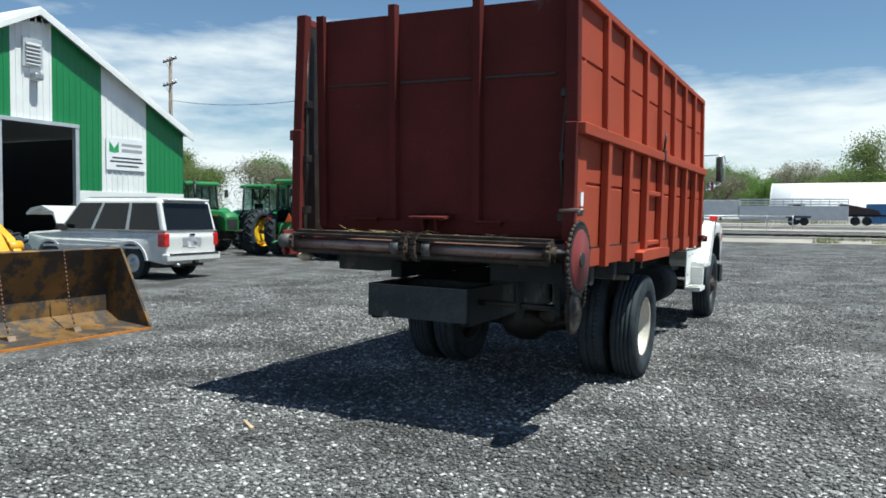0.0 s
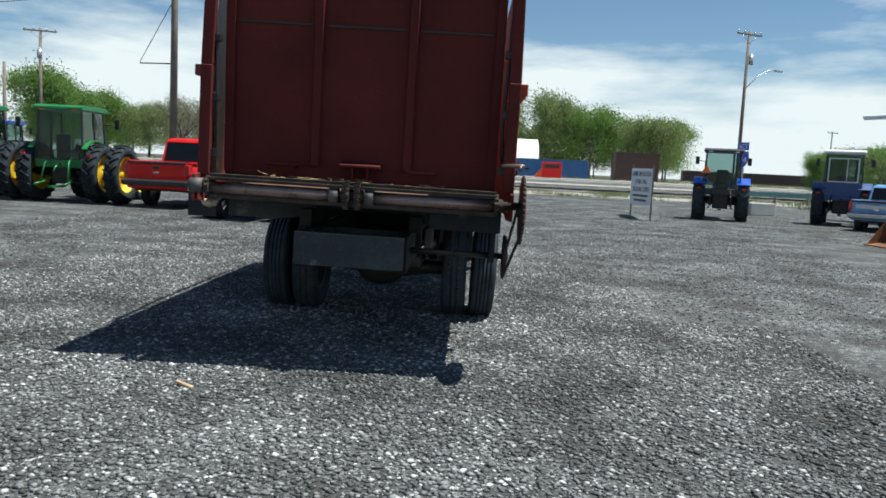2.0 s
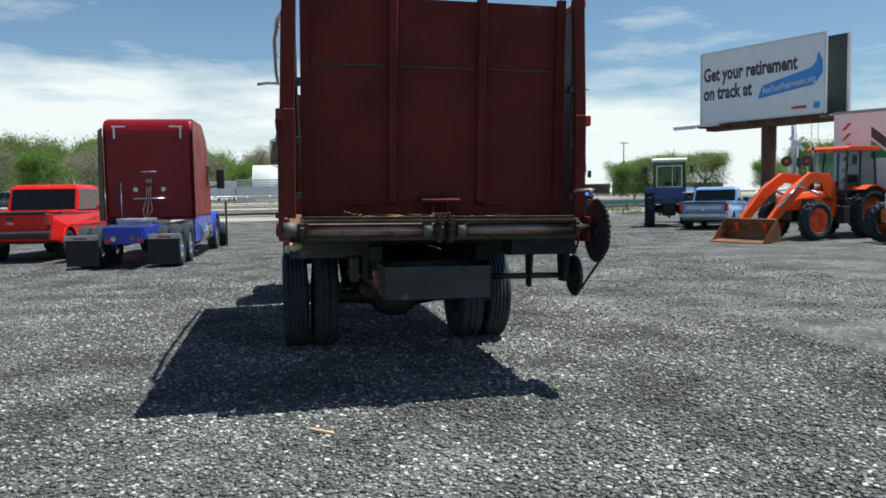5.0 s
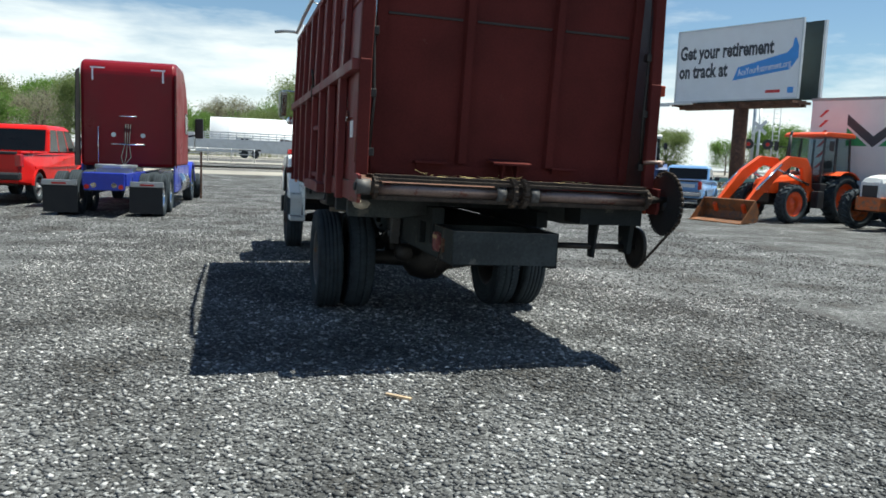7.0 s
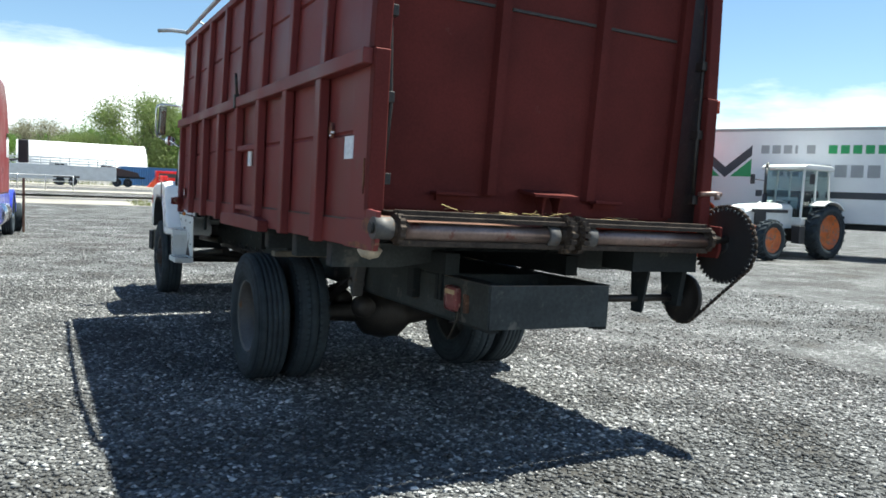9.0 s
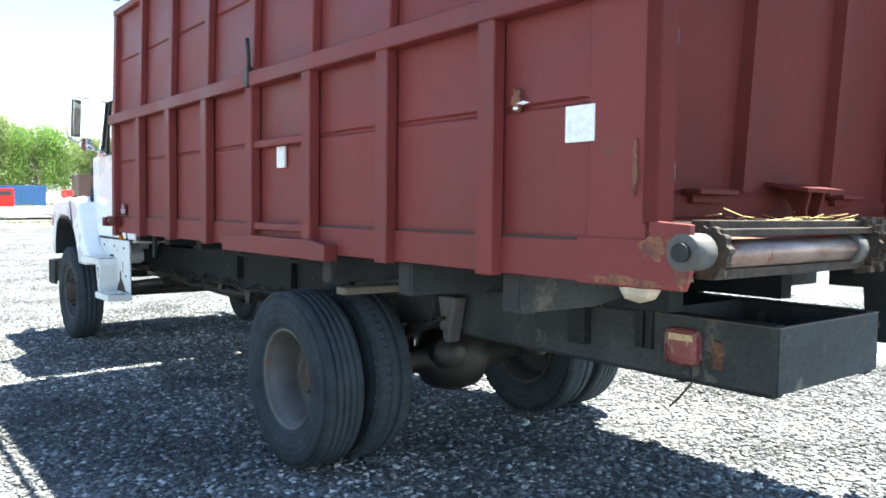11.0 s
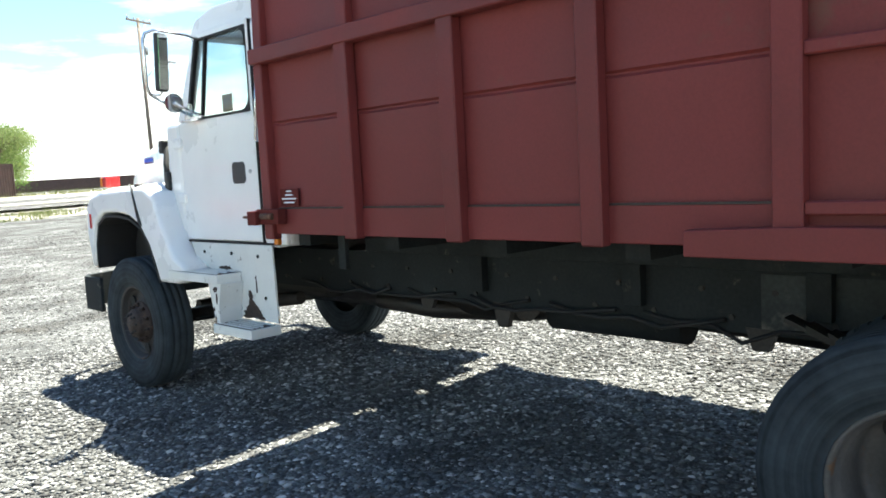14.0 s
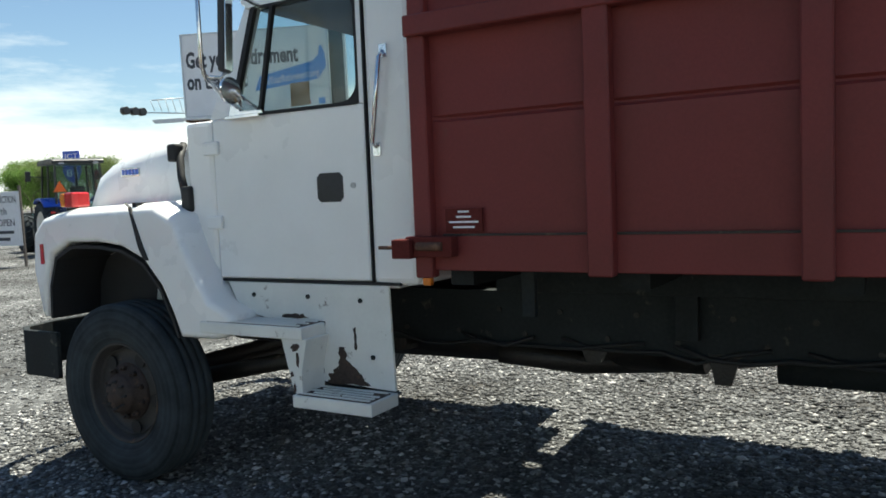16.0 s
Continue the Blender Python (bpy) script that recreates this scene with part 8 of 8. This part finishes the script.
# ---- trees and weeds ----
def tree(m, label, h, w, leaf, seed, leaves=2600, group="", size=0.42, bare=0.0, trunk=0.22):
    """Tapered trunk, forking limbs, and a crown of many small leaf clumps with gaps."""
    rng = random.Random(seed)
    t = thing("tree", m, label, "tree", group)
    bm = bmesh.new()
    tips = []

    def grow(p, d, length, r, depth):
        q = p + d * length
        rod(bm, p, q, r, r * 0.62, 7 if depth < 2 else 5, caps=False)
        if depth >= 4:
            tips.append(q)
            return
        if depth >= 2:
            tips.append(q)
        for k in range(rng.choice((2, 3, 3) if depth else (4, 5))):
            a = rng.uniform(0, 2 * math.pi)
            spread = rng.uniform(0.35, 0.8) * (w / h + 0.35)
            nd = (d + Vector((math.cos(a), math.sin(a), rng.uniform(-0.15, 0.45))) * spread).normalized()
            grow(q, nd, length * rng.uniform(0.62, 0.85), r * 0.6, depth + 1)

    grow(Vector((0, 0, -0.1)), Vector((rng.uniform(-0.06, 0.06), rng.uniform(-0.06, 0.06), 1)).normalized(), h * 0.26, trunk, 0)
    top = max(q.z for q in tips)
    wide = max(max(abs(q.x), abs(q.y)) for q in tips)
    fz, fw = (h * 0.94) / top, (w * 0.5) / wide
    for vtx in bm.verts:
        vtx.co.z *= fz
        vtx.co.x *= fw
        vtx.co.y *= fw
    part("trunk", bm, M_BARK, t)
    tips = [Vector((q.x * fw, q.y * fw, q.z * fz)) for q in tips]
    n = int(leaves * 4.2)
    base = np.array([tips[rng.randrange(len(tips))] for _ in range(n)])
    g = np.random.RandomState(seed)
    off = g.normal(0, 1, (n, 3)) * np.array([w * 0.065, w * 0.065, h * 0.05])
    low = g.uniform(0, 1, n) < 0.4
    base[:, 2] *= np.where(low, g.uniform(0.3, 0.95, n), 1.0)
    c = base + off
    c[:, 2] = np.maximum(c[:, 2], h * 0.06)
    a = g.normal(0, 1, (n, 3))
    a /= np.linalg.norm(a, axis=1)[:, None]
    b = np.cross(a, g.normal(0, 1, (n, 3)))
    b /= np.linalg.norm(b, axis=1)[:, None]
    s = size * 0.56 * g.uniform(0.45, 1.1, (n, 1))
    V = np.stack([c - a * s * 0.5, c + b * s * 0.32, c + a * s * 0.5, c - b * s * 0.32], 1).reshape(-1, 3)
    F = np.arange(n * 4).reshape(-1, 4)
    me = bpy.data.meshes.new("crown")
    me.from_pydata(V.tolist(), [], F.tolist())
    me.materials.append(leaf)
    o = new("crown", me)
    o.parent = t
    o["kind"] = "stuff"
    return t


FAR = "trees beyond the highway"
kinds = [tree(at(13.5, 132), "tall spreading cottonwood in fresh leaf", 15.0, 15, M_LEAF2, 1, 5200, FAR, 0.62),
         tree(at(22.5, 135), "full green broadleaf tree beyond the highway", 13.5, 14, M_LEAF, 2, 5600, FAR, 0.62),
         tree(at(32.5, 132), "rounded olive tree in dense leaf", 11.5, 13, M_LEAF2, 3, 4600, FAR, 0.6),
         tree(at(-2, 150), "sparse grey tree just budding out", 11.5, 11, M_LEAF3, 4, 2400, FAR, 0.5),
         tree(at(7, 145), "young bright green tree in leaf", 10.5, 10, M_LEAF, 5, 3600, FAR, 0.55)]
rng = random.Random(11)


def more(k, x, y, s, yaw=None):
    o = copy_thing(kinds[k], Matrix.Translation((x, y, gz(x, y))) @ Matrix.Rotation(rng.uniform(0, 6.28) if yaw is None else yaw, 4, "Z"))
    o.scale = (s, s, s * rng.uniform(0.92, 1.08))
    return o


for k in range(46):
    x = -95 + k * 4.1 + rng.uniform(-2, 2)
    if x > 45:
        continue
    more(rng.choice((2, 3, 4, 3, 1)), x, 158 + rng.uniform(-10, 18), rng.uniform(0.72, 1.0))
for k, x, y, s in ((0, -40, 128, 0.8), (2, -52, 120, 0.75), (1, -62, 122, 0.85), (3, -30, 124, 0.8), (4, -22, 130, 0.85), (0, 19, 140, 0.9), (1, 28, 142, 0.85), (4, 37, 140, 0.8), (2, 16, 146, 1.0), (2, 4, 138, 0.7), (4, -9, 136, 0.75), (3, -15, 142, 0.8)):
    more(k, x, y, s)
# trees behind the tractors and shed
for k, x, y, s in ((1, -40, 66, 0.62), (3, -54, 62, 0.65), (2, -60, 58, 0.6), (3, -30, 76, 0.6), (4, -24, 80, 0.6), (0, -17, 84, 0.55), (3, -20, 92, 0.7), (1, -46, 84, 0.6), (4, -66, 80, 0.8), (2, -78, 70, 0.8)):
    more(k, x, y, s)
# bushes beside the crossing and beyond the blue tractor
for k, x, y, s in ((4, 42, 72, 0.5), (2, 46.5, 74, 0.45), (2, 33.5, 62, 0.42), (4, 31, 60, 0.35), (1, 54, 64, 0.45), (2, 60, 70, 0.5), (4, 66, 90, 0.5), (3, 74, 96, 0.5), (2, 84, 92, 0.55), (1, 56, 100, 0.5), (4, 49, 104, 0.5)):
    more(k, x, y, s)


def weeds(name, x0, x1, y0, y1, count, seed, hgt, label):
    g = np.random.RandomState(seed)
    x, y = g.uniform(x0, x1, count), g.uniform(y0, y1, count)
    keep = np.array([noise.noise((a * 0.35, b * 0.9, seed)) > 0.02 for a, b in zip(x, y)])
    x, y = x[keep], y[keep]
    n = len(x)
    z = np.array([gz(a, b) for a, b in zip(x, y)])
    dx, dy = g.normal(0, 0.06, n), g.normal(0, 0.06, n)
    hh = hgt * g.uniform(0.4, 1.2, n)
    V = np.stack([np.stack([x - 0.02, y, z], 1), np.stack([x + 0.02, y, z], 1), np.stack([x + dx, y + dy, z + hh], 1)], 1).reshape(-1, 3)
    me = bpy.data.meshes.new(name)
    me.from_pydata(V.tolist(), [], np.arange(n * 3).reshape(-1, 3).tolist())
    me.materials.append(M_GRASS)
    tagged(new(name, me), label, "weeds", kind="stuff")


weeds("verge_weeds", 2, 20, 40.5, 45.5, 4500, 3, 0.25, "thin yellow-green weeds on the verge")
weeds("verge_weeds", 20, 48, 39, 46, 4500, 4, 0.3, "thin yellow-green weeds by the guard rail")
weeds("field_grass", -60, 60, 100, 128, 14000, 5, 0.7, "rough grass before the far trees")

# ---- loose gravel ----
def gravel_stones(name, n, x0, x1, y0, y1, smin, smax, seed):
    """Broken stones lying loose on the yard, one joined mesh."""
    g = np.random.RandomState(seed)
    x, y = g.uniform(x0, x1, n), g.uniform(y0, y1, n)
    s = smin + (smax - smin) * g.beta(1.2, 4, n)
    base = np.array([(1, 0, 0), (-0.9, 0.2, 0), (0.1, 1, 0), (-0.1, -1, 0.1), (0.15, -0.1, 0.75), (0, 0.1, -0.6)])
    faces = np.array([(0, 2, 4), (2, 1, 4), (1, 3, 4), (3, 0, 4), (2, 0, 5), (1, 2, 5), (3, 1, 5), (0, 3, 5)])
    V = base[None] * g.uniform(0.65, 1.25, (n, 6, 3))
    a = g.uniform(0, 2 * math.pi, n)
    c, sn = np.cos(a)[:, None], np.sin(a)[:, None]
    X, Y = V[:, :, 0] * c - V[:, :, 1] * sn, V[:, :, 0] * sn + V[:, :, 1] * c
    tilt = g.normal(0, 0.35, (n, 1))
    Z = V[:, :, 2] + X * tilt
    P = np.stack([X * s[:, None] + x[:, None], Y * s[:, None] + y[:, None], Z * s[:, None] * 0.55 + (s * 0.15)[:, None]], 2).reshape(-1, 3)
    F = (faces[None] + (np.arange(n) * 6)[:, None, None]).reshape(-1, 3)
    me = bpy.data.meshes.new(name)
    me.vertices.add(len(P)), me.loops.add(F.size), me.polygons.add(len(F))
    me.vertices.foreach_set("co", P.astype(np.float32).ravel())
    me.loops.foreach_set("vertex_index", F.ravel().astype(np.int32))
    me.polygons.foreach_set("loop_start", np.arange(0, F.size, 3, dtype=np.int32))
    me.update(), me.validate()
    me.materials.append(M_STONES)
    tagged(new(name, me), "loose broken grey gravel stones", "gravel", kind="stuff")


def stones_mat():
    m = bpy.data.materials.new("loose_gravel_stone")
    m.use_nodes = True
    nt = m.node_tree
    N, L = nt.nodes, nt.links
    b = N["Principled BSDF"]
    geo = N.new("ShaderNodeNewGeometry")
    rp = N.new("ShaderNodeValToRGB")
    e = rp.color_ramp.elements
    e[0].color, e[1].color = (0.045, 0.045, 0.046, 1), (0.58, 0.56, 0.54, 1)
    q = e.new(0.55)
    q.color = (0.125, 0.124, 0.122, 1)
    q = e.new(0.86)
    q.color = (0.26, 0.26, 0.255, 1)
    L.new(geo.outputs["Random Per Island"], rp.inputs[0])
    nz = N.new("ShaderNodeTexNoise")
    nz.inputs["Scale"].default_value = 0.8
    nz.inputs["Detail"].default_value = 6
    L.new(geo.outputs["Position"], nz.inputs[0])
    mr = N.new("ShaderNodeMapRange")
    mr.inputs[1].default_value, mr.inputs[2].default_value, mr.inputs[3].default_value, mr.inputs[4].default_value = 0.36, 0.64, 1.3, 0.5
    L.new(nz.outputs[0], mr.inputs[0])
    sc = N.new("ShaderNodeVectorMath")
    sc.operation = "SCALE"
    L.new(rp.outputs[0], sc.inputs[0]), L.new(mr.outputs[0], sc.inputs["Scale"])
    L.new(sc.outputs[0], b.inputs["Base Color"])
    b.inputs["Roughness"].default_value = 0.8
    return m


M_STONES = stones_mat()
gravel_stones("gravel_stones", 66000, -4.8, 4.4, -2.8, 2.6, 0.010, 0.042, 1)
gravel_stones("gravel_stones", 62000, -4.8, 3.0, 2.6, 10.0, 0.010, 0.042, 2)
gravel_stones("gravel_stones", 36000, -9.0, 9.0, 2.0, 16.0, 0.012, 0.045, 4)
gravel_stones("gravel_stones", 26000, -14.0, 22.0, 16.0, 32.0, 0.015, 0.045, 3)
